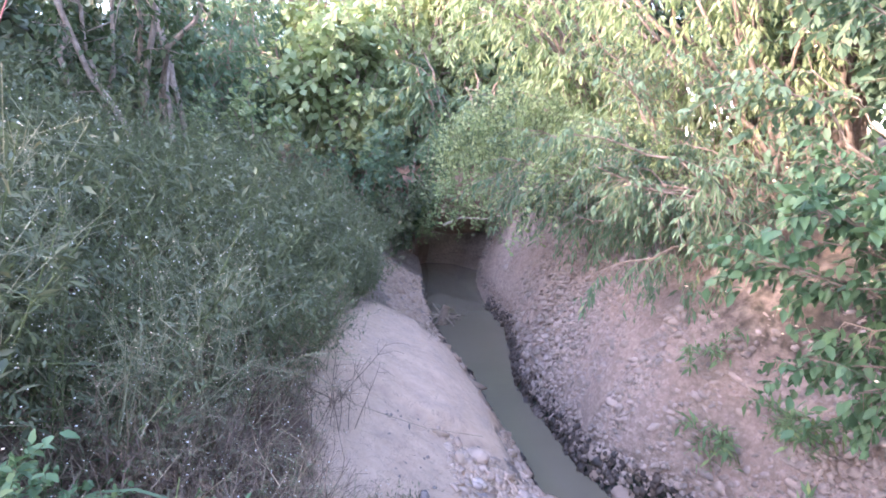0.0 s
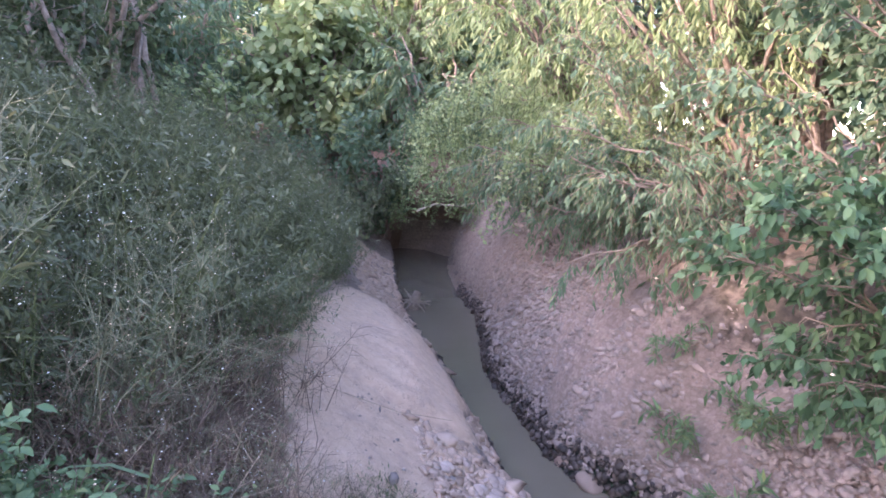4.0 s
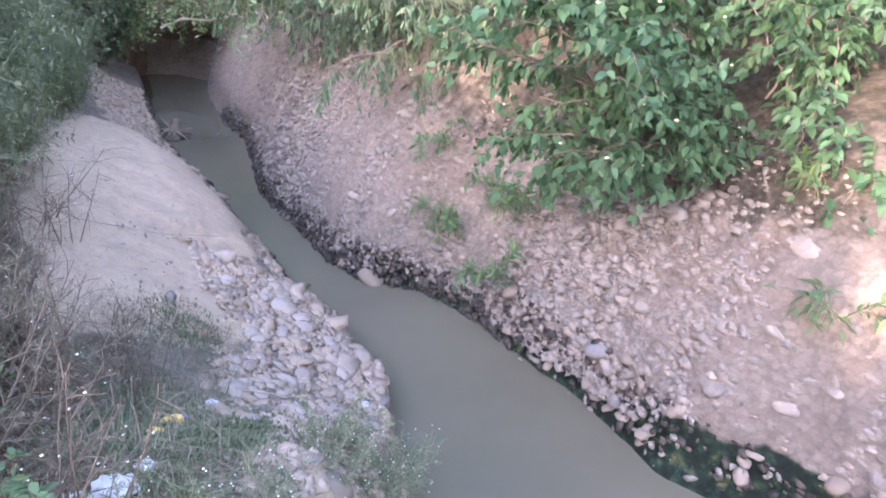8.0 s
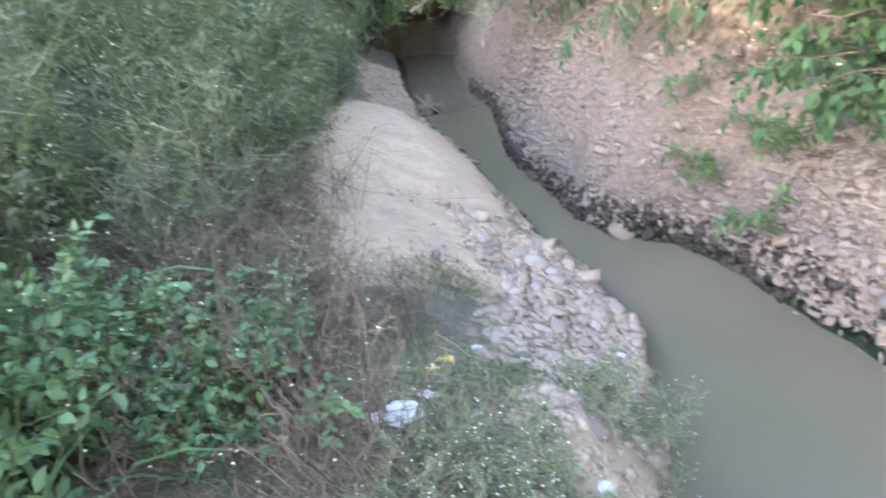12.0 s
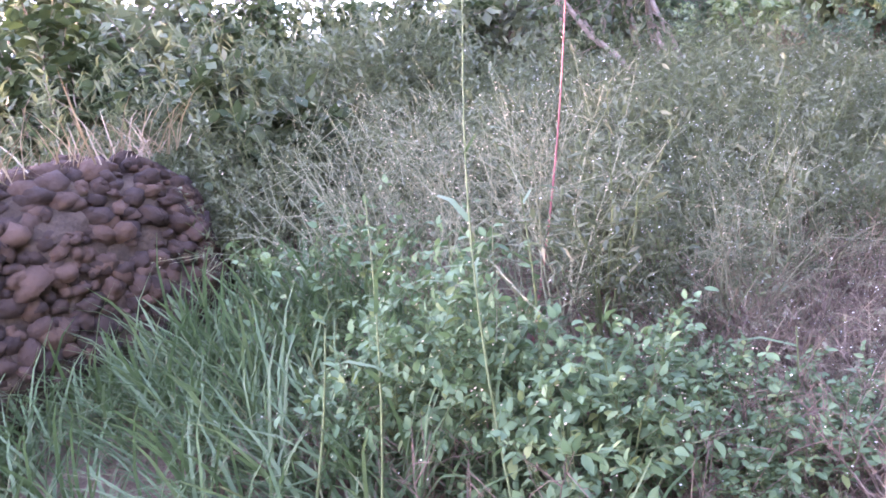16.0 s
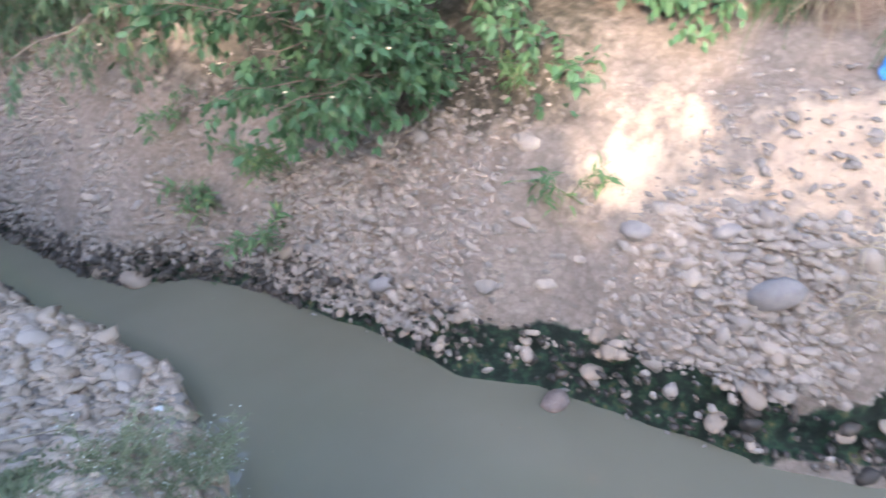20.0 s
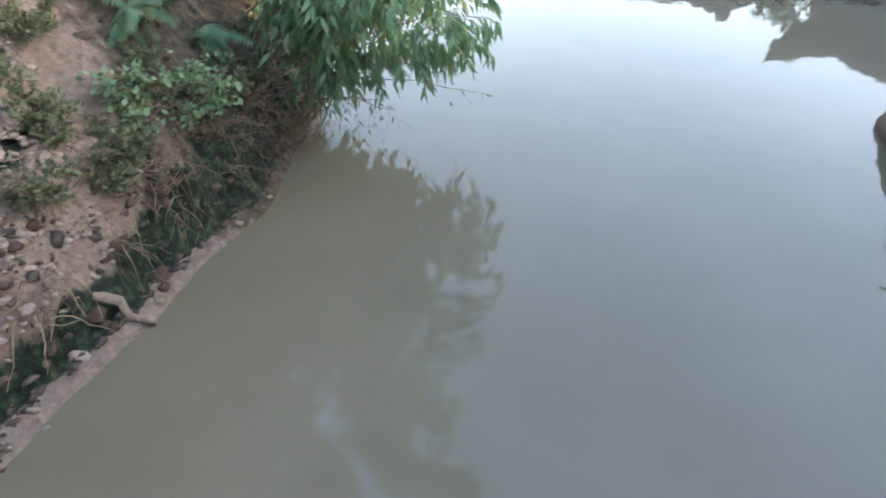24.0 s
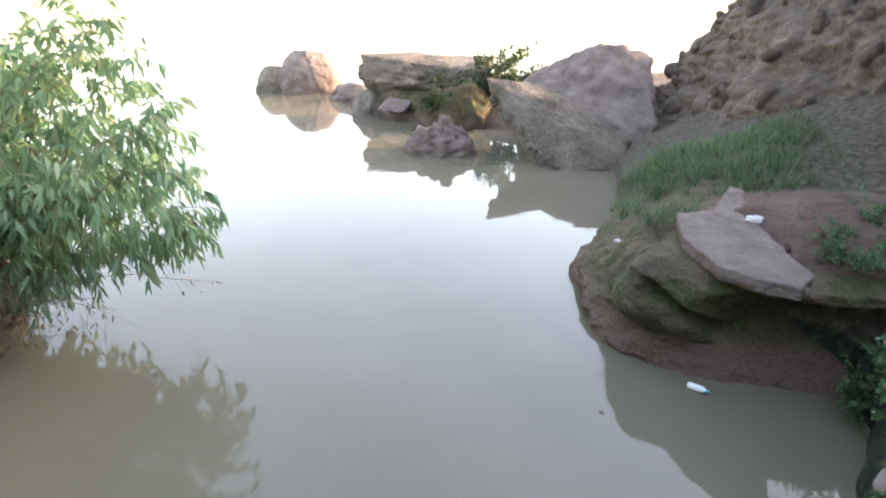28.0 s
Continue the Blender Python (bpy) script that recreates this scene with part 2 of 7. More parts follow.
BLUE_STONE = grainy("blue_grey_stone", (0.12, 0.108, 0.105), (0.17, 0.152, 0.145), (0.22, 0.2, 0.19), 12.0, 0.8, 0.003, 150.0)
DARK_STONE = grainy("dark_brown_stone", (0.018, 0.012, 0.01), (0.043, 0.028, 0.022), (0.105, 0.062, 0.042), 5.0, 0.9, 0.014, 45.0, "object", 0.7)
DARK_BED = grainy("dark_brown_stone_bed", (0.018, 0.012, 0.01), (0.043, 0.028, 0.022), (0.105, 0.062, 0.042), 5.0, 0.9, 0.014, 45.0, True, 0.7)
WET_STONE = grainy("dark_wet_pebble", (0.02, 0.018, 0.016), (0.045, 0.036, 0.03), (0.1, 0.078, 0.062), 9.0, 0.6, 0.004, 120.0, True, 0.7)
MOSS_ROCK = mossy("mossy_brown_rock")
PINK_ROCK = grainy("pinkish_sandstone", (0.1, 0.072, 0.06), (0.175, 0.13, 0.113), (0.25, 0.195, 0.172), 4.0, 0.9, 0.03, 45.0)
TAN_ROCK = grainy("tan_sandstone", (0.055, 0.048, 0.032), (0.15, 0.12, 0.092), (0.27, 0.22, 0.18), 1.8, 0.9, 0.1, 14.0)
RED_EARTH = grainy("red_brown_earth", (0.12, 0.074, 0.053), (0.21, 0.135, 0.1), (0.3, 0.205, 0.155), 2.0, 0.95, 0.06, 20.0)
RED_SOIL = grainy("reddish_soil", (0.06, 0.037, 0.028), (0.115, 0.073, 0.057), (0.18, 0.12, 0.096), 2.5, 0.95, 0.06, 24.0)
DARK_EARTH = grainy("dark_brown_earth", (0.025, 0.018, 0.013), (0.06, 0.042, 0.03), (0.11, 0.08, 0.06), 5.0, 0.95, 0.02, 50.0)
CLIFF = grainy("brown_gravelly_earth", (0.05, 0.037, 0.028), (0.125, 0.092, 0.072), (0.235, 0.175, 0.142), 2.4, 0.95, 0.08, 16.0)
BARK = grainy("grey_brown_bark", (0.09, 0.07, 0.05), (0.2, 0.155, 0.12), (0.34, 0.28, 0.23), 14.0, 0.9, 0.01, 90.0)
DRY_WOOD = grainy("bleached_dead_wood", (0.2, 0.16, 0.12), (0.36, 0.3, 0.24), (0.52, 0.45, 0.37), 16.0, 0.9, 0.006, 120.0)
GREEN_STEM = grainy("green_stem", (0.05, 0.078, 0.028), (0.095, 0.13, 0.048), (0.17, 0.195, 0.085), 9.0, 0.6, 0.002, 90.0)
RED_STEM = grainy("red_cane", (0.2, 0.06, 0.06), (0.3, 0.1, 0.1), (0.38, 0.17, 0.15), 9.0, 0.55, 0.002, 90.0)
STRAW = leafy("dry_straw", (0.14, 0.103, 0.07), (0.25, 0.195, 0.137), (0.38, 0.315, 0.22), 0.15, 0.8)
DRY_STEM = grainy("dry_weed_stem", (0.13, 0.1, 0.07), (0.26, 0.2, 0.14), (0.42, 0.35, 0.24), 9.0, 0.85, 0.002, 90.0)
# leaf colour with the sunlight already in it
LEAF_LIT = leafy("sunlit_yellow_green_leaf", (0.056, 0.115, 0.066), (0.096, 0.164, 0.096), (0.162, 0.228, 0.142), 0.4, 0.6, (0.28, 0.28, 0.13))
LEAF_PALE = leafy("pale_hanging_leaf", (0.12, 0.185, 0.085), (0.22, 0.3, 0.145), (0.35, 0.41, 0.22), 0.4, 0.5)
LEAF_DEEP = leafy("deep_green_leaf", (0.04, 0.094, 0.047), (0.07, 0.15, 0.073), (0.125, 0.212, 0.105), 0.35, 0.45)
LEAF_FRESH = leafy("fresh_green_leaf", (0.068, 0.155, 0.098), (0.118, 0.237, 0.155), (0.195, 0.325, 0.21), 0.4, 0.4, (0.3, 0.22, 0.08))
LEAF_GREY = leafy("pale_grey_green_leaf", (0.098, 0.188, 0.1), (0.17, 0.292, 0.162), (0.268, 0.388, 0.24), 0.4, 0.5, (0.3, 0.24, 0.14))
LEAF_MID = leafy("dull_green_leaf", (0.04, 0.065, 0.035), (0.075, 0.11, 0.055), (0.13, 0.165, 0.085), 0.3, 0.55)
# leaf colour darkened for plants that stand in shade
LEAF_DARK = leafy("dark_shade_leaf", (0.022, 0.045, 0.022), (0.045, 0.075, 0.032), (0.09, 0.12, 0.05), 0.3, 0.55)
LEAF_WEED = leafy("grey_green_weed_leaf", (0.054, 0.071, 0.041), (0.097, 0.122, 0.068), (0.165, 0.19, 0.11), 0.3, 0.6, (0.24, 0.21, 0.12))
LEAF_MINT = leafy("blue_green_weed_leaf", (0.052, 0.108, 0.053), (0.098, 0.175, 0.08), (0.168, 0.255, 0.12), 0.3, 0.55, (0.27, 0.3, 0.1))
LEAF_DRY = leafy("withered_leaf", (0.085, 0.058, 0.038), (0.165, 0.113, 0.073), (0.26, 0.192, 0.125), 0.2, 0.8)
GRASS = leafy("grass_blade", (0.037, 0.082, 0.033), (0.07, 0.132, 0.055), (0.138, 0.198, 0.097), 0.3, 0.5, (0.34, 0.32, 0.18))
PETAL = plain("white_petal", (0.75, 0.76, 0.68), 0.6)
CREAM = plain("cream_petal", (0.78, 0.62, 0.42), 0.6)
RUBBISH = plain("crumpled_white_plastic", (0.47, 0.45, 0.44), 0.35, 0.5)
YELLOW = plain("yellow_wrapper", (0.72, 0.46, 0.1), 0.35, 0.5)
NAVY = plain("violet_wrapper", (0.2, 0.15, 0.42), 0.35, 0.5)
BLUE = plain("blue_rag", (0.04, 0.22, 0.55), 0.7, 0.3)
RED = plain("red_plastic", (0.6, 0.06, 0.06), 0.4, 0.5)
BOTTLE = plain("white_bottle_plastic", (0.75, 0.77, 0.76), 0.3, 0.5)
CAP = plain("teal_cap", (0.05, 0.3, 0.33), 0.4)


# ---- mesh tools ----
def rng_of(seed):
    return np.random.default_rng(seed)


def mesh_of(name, verts, faces, mat, smooth=True, attributes=()):
    """A mesh from arrays; faces is (n, 3) or (n, 4)."""
    me = bpy.data.meshes.new(name)
    verts, faces = np.asarray(verts, np.float32), np.asarray(faces, np.int32)
    n, k = faces.shape
    me.vertices.add(len(verts))
    me.vertices.foreach_set("co", verts.ravel())
    me.loops.add(n * k)
    me.loops.foreach_set("vertex_index", faces.ravel())
    me.polygons.add(n)
    me.polygons.foreach_set("loop_start", np.arange(0, n * k, k, dtype=np.int32))
    me.polygons.foreach_set("use_smooth", np.full(n, smooth))
    for key, values in attributes:
        me.attributes.new(key, "FLOAT", "POINT").data.foreach_set("value", np.asarray(values, np.float32))
    me.update(calc_edges=True)
    me.validate()
    me.materials.append(mat)
    return me


def part(name, me, parent=None, label="", at=None):
    ob = new(name, me)
    if at is not None:
        ob.matrix_basis = at
    ob.parent = parent
    if name in ("stem", "twig", "foliage", "crown", "flower", "grass"):
        ob["kind"] = "stuff"
    if label:
        ob["label"] = label
    return ob


def thing(name, label, category, group="", at=(0, 0, 0), kind=""):
    ob = new(name)
    ob.empty_display_size = 0.1
    ob.location = at
    return tagged(ob, label, category, group, kind)


def _hash(i, j, k, seed):
    h = (i * 374761393 + j * 668265263 + k * 2147483647 + seed * 144665) & 0xFFFFFFFF
    h = ((h ^ (h >> 13)) * 1274126177) & 0xFFFFFFFF
    return ((h ^ (h >> 16)) & 0xFFFF) / 65535.0


def lumps(p, scale, seed=0, octaves=3):
    """Value noise from -1 to 1 at points p (n, 3)."""
    out, amp, tot = 0, 1.0, 0
    for o in range(octaves):
        q = np.asarray(p, float) * scale * 2 ** o + 17.3 * o
        i = np.floor(q).astype(np.int64)
        f = q - i
        f = f * f * (3 - 2 * f)
        v = 0
        for a in (0, 1):
            for b in (0, 1):
                for c in (0, 1):
                    w = (f[:, 0] if a else 1 - f[:, 0]) * (f[:, 1] if b else 1 - f[:, 1]) * (f[:, 2] if c else 1 - f[:, 2])
                    v = v + w * _hash(i[:, 0] + a, i[:, 1] + b, i[:, 2] + c, seed + o)
        out, tot, amp = out + amp * (2 * v - 1), tot + amp, amp * 0.5
    return out / tot


def unit(v):
    return v / np.maximum(np.linalg.norm(v, axis=-1, keepdims=True), 1e-9)


# leaf outlines: x across, y along, z up; the midrib is folded
OVATE = np.array([(0, 0, 0), (0.26, 0.35, 0.07), (0.2, 0.68, 0.06), (0, 1, -0.1), (-0.2, 0.68, 0.06), (-0.26, 0.35, 0.07), (0, 0.5, 0)])
OVATE_F = np.array([(0, 1, 6), (1, 2, 6), (2, 3, 6), (3, 4, 6), (4, 5, 6), (5, 0, 6)])
BROAD = np.array([(0, 0, 0), (0.25, 0.42, 0.07), (0, 1, -0.1), (-0.25, 0.42, 0.07), (0, 0.5, 0)])
LANCE = np.array([(0, 0, 0), (0.12, 0.4, 0.03), (0, 1, -0.15), (-0.12, 0.4, 0.03), (0, 0.45, -0.02)])
LANCE_F = np.array([(0, 1, 4), (1, 2, 4), (2, 3, 4), (3, 0, 4)])
ROUND = np.array([(0, 0, 0), (0.33, 0.5, 0.03), (0, 1, -0.03), (-0.33, 0.5, 0.03)])
ROUND_F = np.array([(0, 1, 2), (0, 2, 3)])
HEART = np.array([(0, 0, 0), (0.3, -0.12, 0.03), (0.48, 0.2, 0.05), (0.34, 0.6, 0.03), (0, 1, -0.12), (-0.34, 0.6, 0.03), (-0.48, 0.2, 0.05), (-0.3, -0.12, 0.03), (0, 0.42, -0.02)])
HEART_F = np.array([(k, (k + 1) % 8, 8) for k in range(8)])
SLIM = np.array([(0, 0, 0), (0.13, 0.42, 0.03), (0, 1, -0.12), (-0.13, 0.42, 0.03)])
BLADE = np.array([(-0.02, 0, 0), (0.02, 0, 0), (-0.018, 0.4, 0.0), (0.018, 0.4, 0.0), (-0.012, 0.75, -0.1), (0.012, 0.75, -0.1), (0, 1, -0.26)])
BLADE_F = np.array([(0, 1, 3), (0, 3, 2), (2, 3, 5), (2, 5, 4), (4, 5, 6)])


def scatter(name, shape, faces, pos, along, up, size, mat):
    """Many small flat pieces as one mesh: each lies along its own way."""
    pos, along = np.asarray(pos, float), unit(np.asarray(along, float))
    side = unit(np.cross(along, np.asarray(up, float)) + 1e-6)
    face = np.cross(side, along)
    size = np.broadcast_to(np.asarray(size, float), (len(pos),))
    s = shape[None] * size[:, None, None]
    v = pos[:, None] + s[..., :1] * side[:, None] + s[..., 1:2] * along[:, None] + s[..., 2:] * face[:, None]
    f = faces[None] + (np.arange(len(pos)) * len(shape))[:, None, None]
    return mesh_of(name, v.reshape(-1, 3), f.reshape(-1, 3), mat)


def tubes(name, lines, mat, sides=5):
    """Tapered stems as one mesh: lines of (points (n, 3), radius at foot, radius at tip)."""
    vs, fs, base = [], [], 0
    ang = np.linspace(0, 2 * np.pi, sides, endpoint=False)
    for pts, r0, r1 in lines:
        pts = np.asarray(pts, float)
        n = len(pts)
        tang = unit(np.gradient(pts, axis=0))
        a = unit(np.cross(tang, np.array([0.31, 0.17, 0.93])) + 1e-6)
        b = np.cross(tang, a)
        rad = np.linspace(r0, r1, n)[:, None, None]
        ring = pts[:, None] + rad * (np.cos(ang)[None, :, None] * a[:, None] + np.sin(ang)[None, :, None] * b[:, None])
        vs.append(ring.reshape(-1, 3))
        i = np.arange(n - 1)[:, None] * sides
        j = np.arange(sides)[None]
        q = np.stack([i + j, i + (j + 1) % sides, i + sides + (j + 1) % sides, i + sides + j], -1).reshape(-1, 4) + base
        fs.append(q)
        base += n * sides
    return mesh_of(name, np.concatenate(vs), np.concatenate(fs), mat)


def shoot(r, start, way, length, droop, n=6, wander=0.12):
    """A growing stem: bends down (droop > 0) or up and wanders."""
    p, w, out = np.array(start, float), unit(np.array(way, float)), [np.array(start, float)]
    for _ in range(n):
        w = unit(w + r.normal(0, wander, 3) + np.array([0, 0, -droop / n]))
        p = p + w * length / n
        out.append(p)
    return np.array(out)


def along_line(pts, u):
    u = np.asarray(u) * (len(pts) - 1)
    i = np.minimum(u.astype(int), len(pts) - 2)
    return pts[i] + (pts[i + 1] - pts[i]) * (u - i)[:, None], unit(pts[i + 1] - pts[i])


# ---- ground: one sheet, both banks and the bed ----
# water's edge as (y, x), from upstream to downstream
EDGE_R = np.array([(500, -9), (19.5, -9), (18.6, -7), (18.0, -2.5), (17.3, 0.2), (16.3, 0.9), (15.1, 0.75), (12.3, 0.86), (10.9, 1.08), (9.4, 1.03), (8.0, 0.96), (6.9, 1.17), (5.8, 1.33), (5.3, 1.53), (4.86, 2.04), (4.2, 2.29), (3.6, 2.36), (2.9, 2.53), (2.2, 2.57), (1.75, 2.86), (1.2, 2.95), (0.4, 3.1), (-0.05, 3.35), (-0.6, 3.68), (-1.2, 3.88), (-1.8, 4.08), (-2.1, 4.16), (-2.8, 4.42), (-3.6, 4.62), (-4.4, 5.15), (-5.1, 5.6), (-5.7, 6.1), (-8, 8), (-12, 12.5), (-18, 22), (-26, 42), (-500, 700)], float)[::-1]
EDGE_L = np.array([(500, -9.6), (19.5, -9.6), (18.0, -8.5), (17.2, -5), (16.8, -1.6), (16.2, -0.56), (11.6, -0.29), (10.1, -0.1), (8.8, 0.15), (7.9, 0.41), (6.8, 0.57), (6.2, 0.68), (5.7, 0.8), (5.2, 0.83), (4.8, 0.96), (4.4, 1.14), (3.9, 1.16), (3.6, 1.27), (3.3, 1.22), (2.95, 1.09), (2.6, 1.08), (2.15, 0.93), (1.75, 0.8), (1.4, 0.7), (0.6, 0.62), (-0.4, 0.48), (-1.3, 0.0), (-2.0, -0.55), (-2.5, -0.92), (-3.3, -1.18), (-4.1, -1.36), (-4.6, -1.5), (-5.2, -1.75), (-5.8, -1.7), (-6.3, -0.9), (-7.5, -0.1), (-9, 0.1), (-11.1, 0.1), (-12, 0.1), (-13.5, 0.3), (-15, 2.0), (-16.5, 5.2), (-18, 7.4), (-19.5, 8.0), (-21, 6.0), (-24, 1), (-30, -8), (-60, -50), (-500, -420)], float)[::-1]
# height of the left bank at these distances from the water, station by station along y
LEFT_D = np.array([0, 0.05, 0.4, 0.8, 1.5, 3.0, 6.0, 14.0])
LEFT_Z = np.array([
    (20, 0, .4, .6, .9, 1.4, 2.0, 2.5, 3), (16, 0, .35, .6, .8, 1.3, 2.1, 2.7, 3.2), (11.6, 0, .28, .5, .75, 1.2, 2.1, 2.9, 3.4),
    (8.8, 0, .24, .55, .85, 1.2, 2.0, 3.0, 3.5), (6.8, 0, .22, .62, .95, 1.25, 2.0, 3.0, 3.5), (5.2, 0, .2, .6, .9, 1.25, 1.9, 3.0, 3.5),
    (4.4, 0, .2, .5, .75, 1.15, 1.9, 3.0, 3.5), (3.3, 0, .2, .4, .62, 1.0, 1.8, 2.9, 3.5), (2.6, 0, .3, .6, .8, 1.1, 1.8, 2.8, 3.5),
    (1.8, 0, .6, 1.15, 1.3, 1.4, 1.9, 2.8, 3.5), (0.6, 0, 1.0, 1.3, 1.35, 1.4, 1.9, 2.6, 3.3), (-0.4, 0, 1.0, 1.3, 1.35, 1.4, 1.9, 2.5, 3.2),
    (-2.5, 0, .3, .7, 1.0, 1.3, 1.6, 2.3, 3.0), (-3.7, 0, .3, .7, .95, 1.15, 1.5, 2.3, 3.0), (-5.2, 0, .3, .7, .85, 1.0, 1.4, 2.3, 3.5),
    (-6.3, 0, .3, .7, .9, 1.05, 1.3, 2.3, 4.0), (-7.5, 0, .3, .75, .95, 1.05, 1.3, 2.6, 4.5), (-9, 0, .3, .75, .95, 1.1, 1.5, 3.4, 5), (-12, 0, .2, .4, .6, .9, 1.8, 3.2, 4.5),
    (-15, 0, .15, .3, .45, .7, 1.0, 1.4, 2.0), (-20, 0, .1, .2, .3, .4, .5, .6, .8), (-500, 0, .1, .2, .3, .4, .5, .6, .8)])[::-1]
RIGHT_D = np.array([-0.3, 0, 0.05, 0.1, 0.13, 0.17, 0.3, 0.5, 0.9, 1.3, 2.0, 4.0, 8.0, 700])
RIGHT_Z = np.array([-0.35, -0.05, 0.12, 0.28, 0.4, 0.5, 0.8, 1.14, 1.66, 2.05, 2.35, 2.7, 3.0, 3.0])
RIGHT_TALL = np.array([(-500, 0.15), (-26, 0.2), (-12, 0.55), (-7, 0.75), (-4, 0.8), (-2, 0.85), (0, 1.0), (7, 1.0), (12, 1.05), (16, 1.2), (500, 1.3)])


def edge(table, y):
    return np.interp(y, table[:, 0], table[:, 1])


def lean(table, y):
    s = (edge(table, y + 0.6) - edge(table, y - 0.6)) / 1.2
    return np.minimum(np.sqrt(1 + s * s), 2.0)


def mud_ledge(y):
    """Width of the mud shelf at the water's edge."""
    y = np.asarray(y, float)
    p = np.stack([y * 0, y, y * 0 + 2], -1)
    return np.interp(y, [-7, -6, -2.2, -0.8, 0.0, 0.5], [0, 0.1, 0.15, 0.16, 0.1, 0]) * np.clip(1 + 1.1 * lumps(p.reshape(-1, 3), 2.2, 61, 3).reshape(y.shape), 0.15, 2)


def bank_right(d, y):
    ledge = mud_ledge(y)
    z = np.where(d < ledge, np.interp(d / np.maximum(ledge, 1e-6), [-2, 0, 0.3, 1], [-0.35, -0.03, 0.04, 0.09]), np.interp(d - ledge, RIGHT_D, RIGHT_Z))
    z = np.where((ledge > 0.01) & (d >= ledge), np.maximum(z, 0.09), z)
    return np.where(z > 0.45, 0.45 + (z - 0.45) * np.interp(y, RIGHT_TALL[:, 0], RIGHT_TALL[:, 1]), z)


def bank_left(d, y):
    rows = np.stack([np.interp(y, LEFT_Z[:, 0], LEFT_Z[:, k + 1]) for k in range(len(LEFT_D))], -1)
    d = np.clip(d, 0, LEFT_D[-1])
    k = np.clip(np.searchsorted(LEFT_D, d) - 1, 0, len(LEFT_D) - 2)
    w = (d - LEFT_D[k]) / (LEFT_D[k + 1] - LEFT_D[k])
    i = np.arange(len(d))
    return rows[i, k] * (1 - w) + rows[i, k + 1] * w


def rough_up(x, y, d):
    """Unevenness of the banks: hummocks away from the edge, finer steps on the slopes."""
    p = np.stack([x, y, np.zeros_like(x)], -1)
    near = np.clip(d * 4, 0, 1)
    return near * (0.05 * lumps(p, 1.6, 3) + 0.028 * lumps(p, 6.0, 5, 2)) + np.clip(d - 1.5, 0, 2) * 0.06 * lumps(p, 0.8, 9)


def ground_height(x, y):
    x, y = np.atleast_1d(np.asarray(x, float)), np.atleast_1d(np.asarray(y, float))
    r, l = edge(EDGE_R, y), edge(EDGE_L, y)
    dr, dl = (x - r) / lean(EDGE_R, y), (l - x) / lean(EDGE_L, y)
    z = np.where(dr > 0, bank_right(dr, y), np.where(dl > 0, bank_left(dl, y), -0.3))
    d = np.maximum(dr, dl)
    return np.where(d > 0, z + rough_up(x, y, d), z)


def on_ground(x, y, lift=0.0):
    return (float(x), float(y), float(ground_height(x, y)[0]) + lift)


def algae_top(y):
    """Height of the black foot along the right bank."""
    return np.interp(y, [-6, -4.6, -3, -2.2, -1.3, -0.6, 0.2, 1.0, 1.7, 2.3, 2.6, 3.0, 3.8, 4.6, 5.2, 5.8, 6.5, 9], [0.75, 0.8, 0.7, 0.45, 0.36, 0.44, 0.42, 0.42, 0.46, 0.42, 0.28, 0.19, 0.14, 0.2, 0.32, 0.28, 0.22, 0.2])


def crack(y, z):
    """Strength of the black wet seam that climbs through the right bank."""
    line = np.interp(y, [-2.3, -1.5, -0.9, -0.35, 0.0], [1.2, 1.06, 0.85, 0.6, 0.42])
    wide = np.interp(y, [-2.4, -1.9, -0.4, -0.1, 0.1], [0, 0.06, 0.09, 0.05, 0])
    return np.clip(1.5 - np.abs(z - line) / np.maximum(wide, 1e-4), 0, 1) * (wide > 0.001)


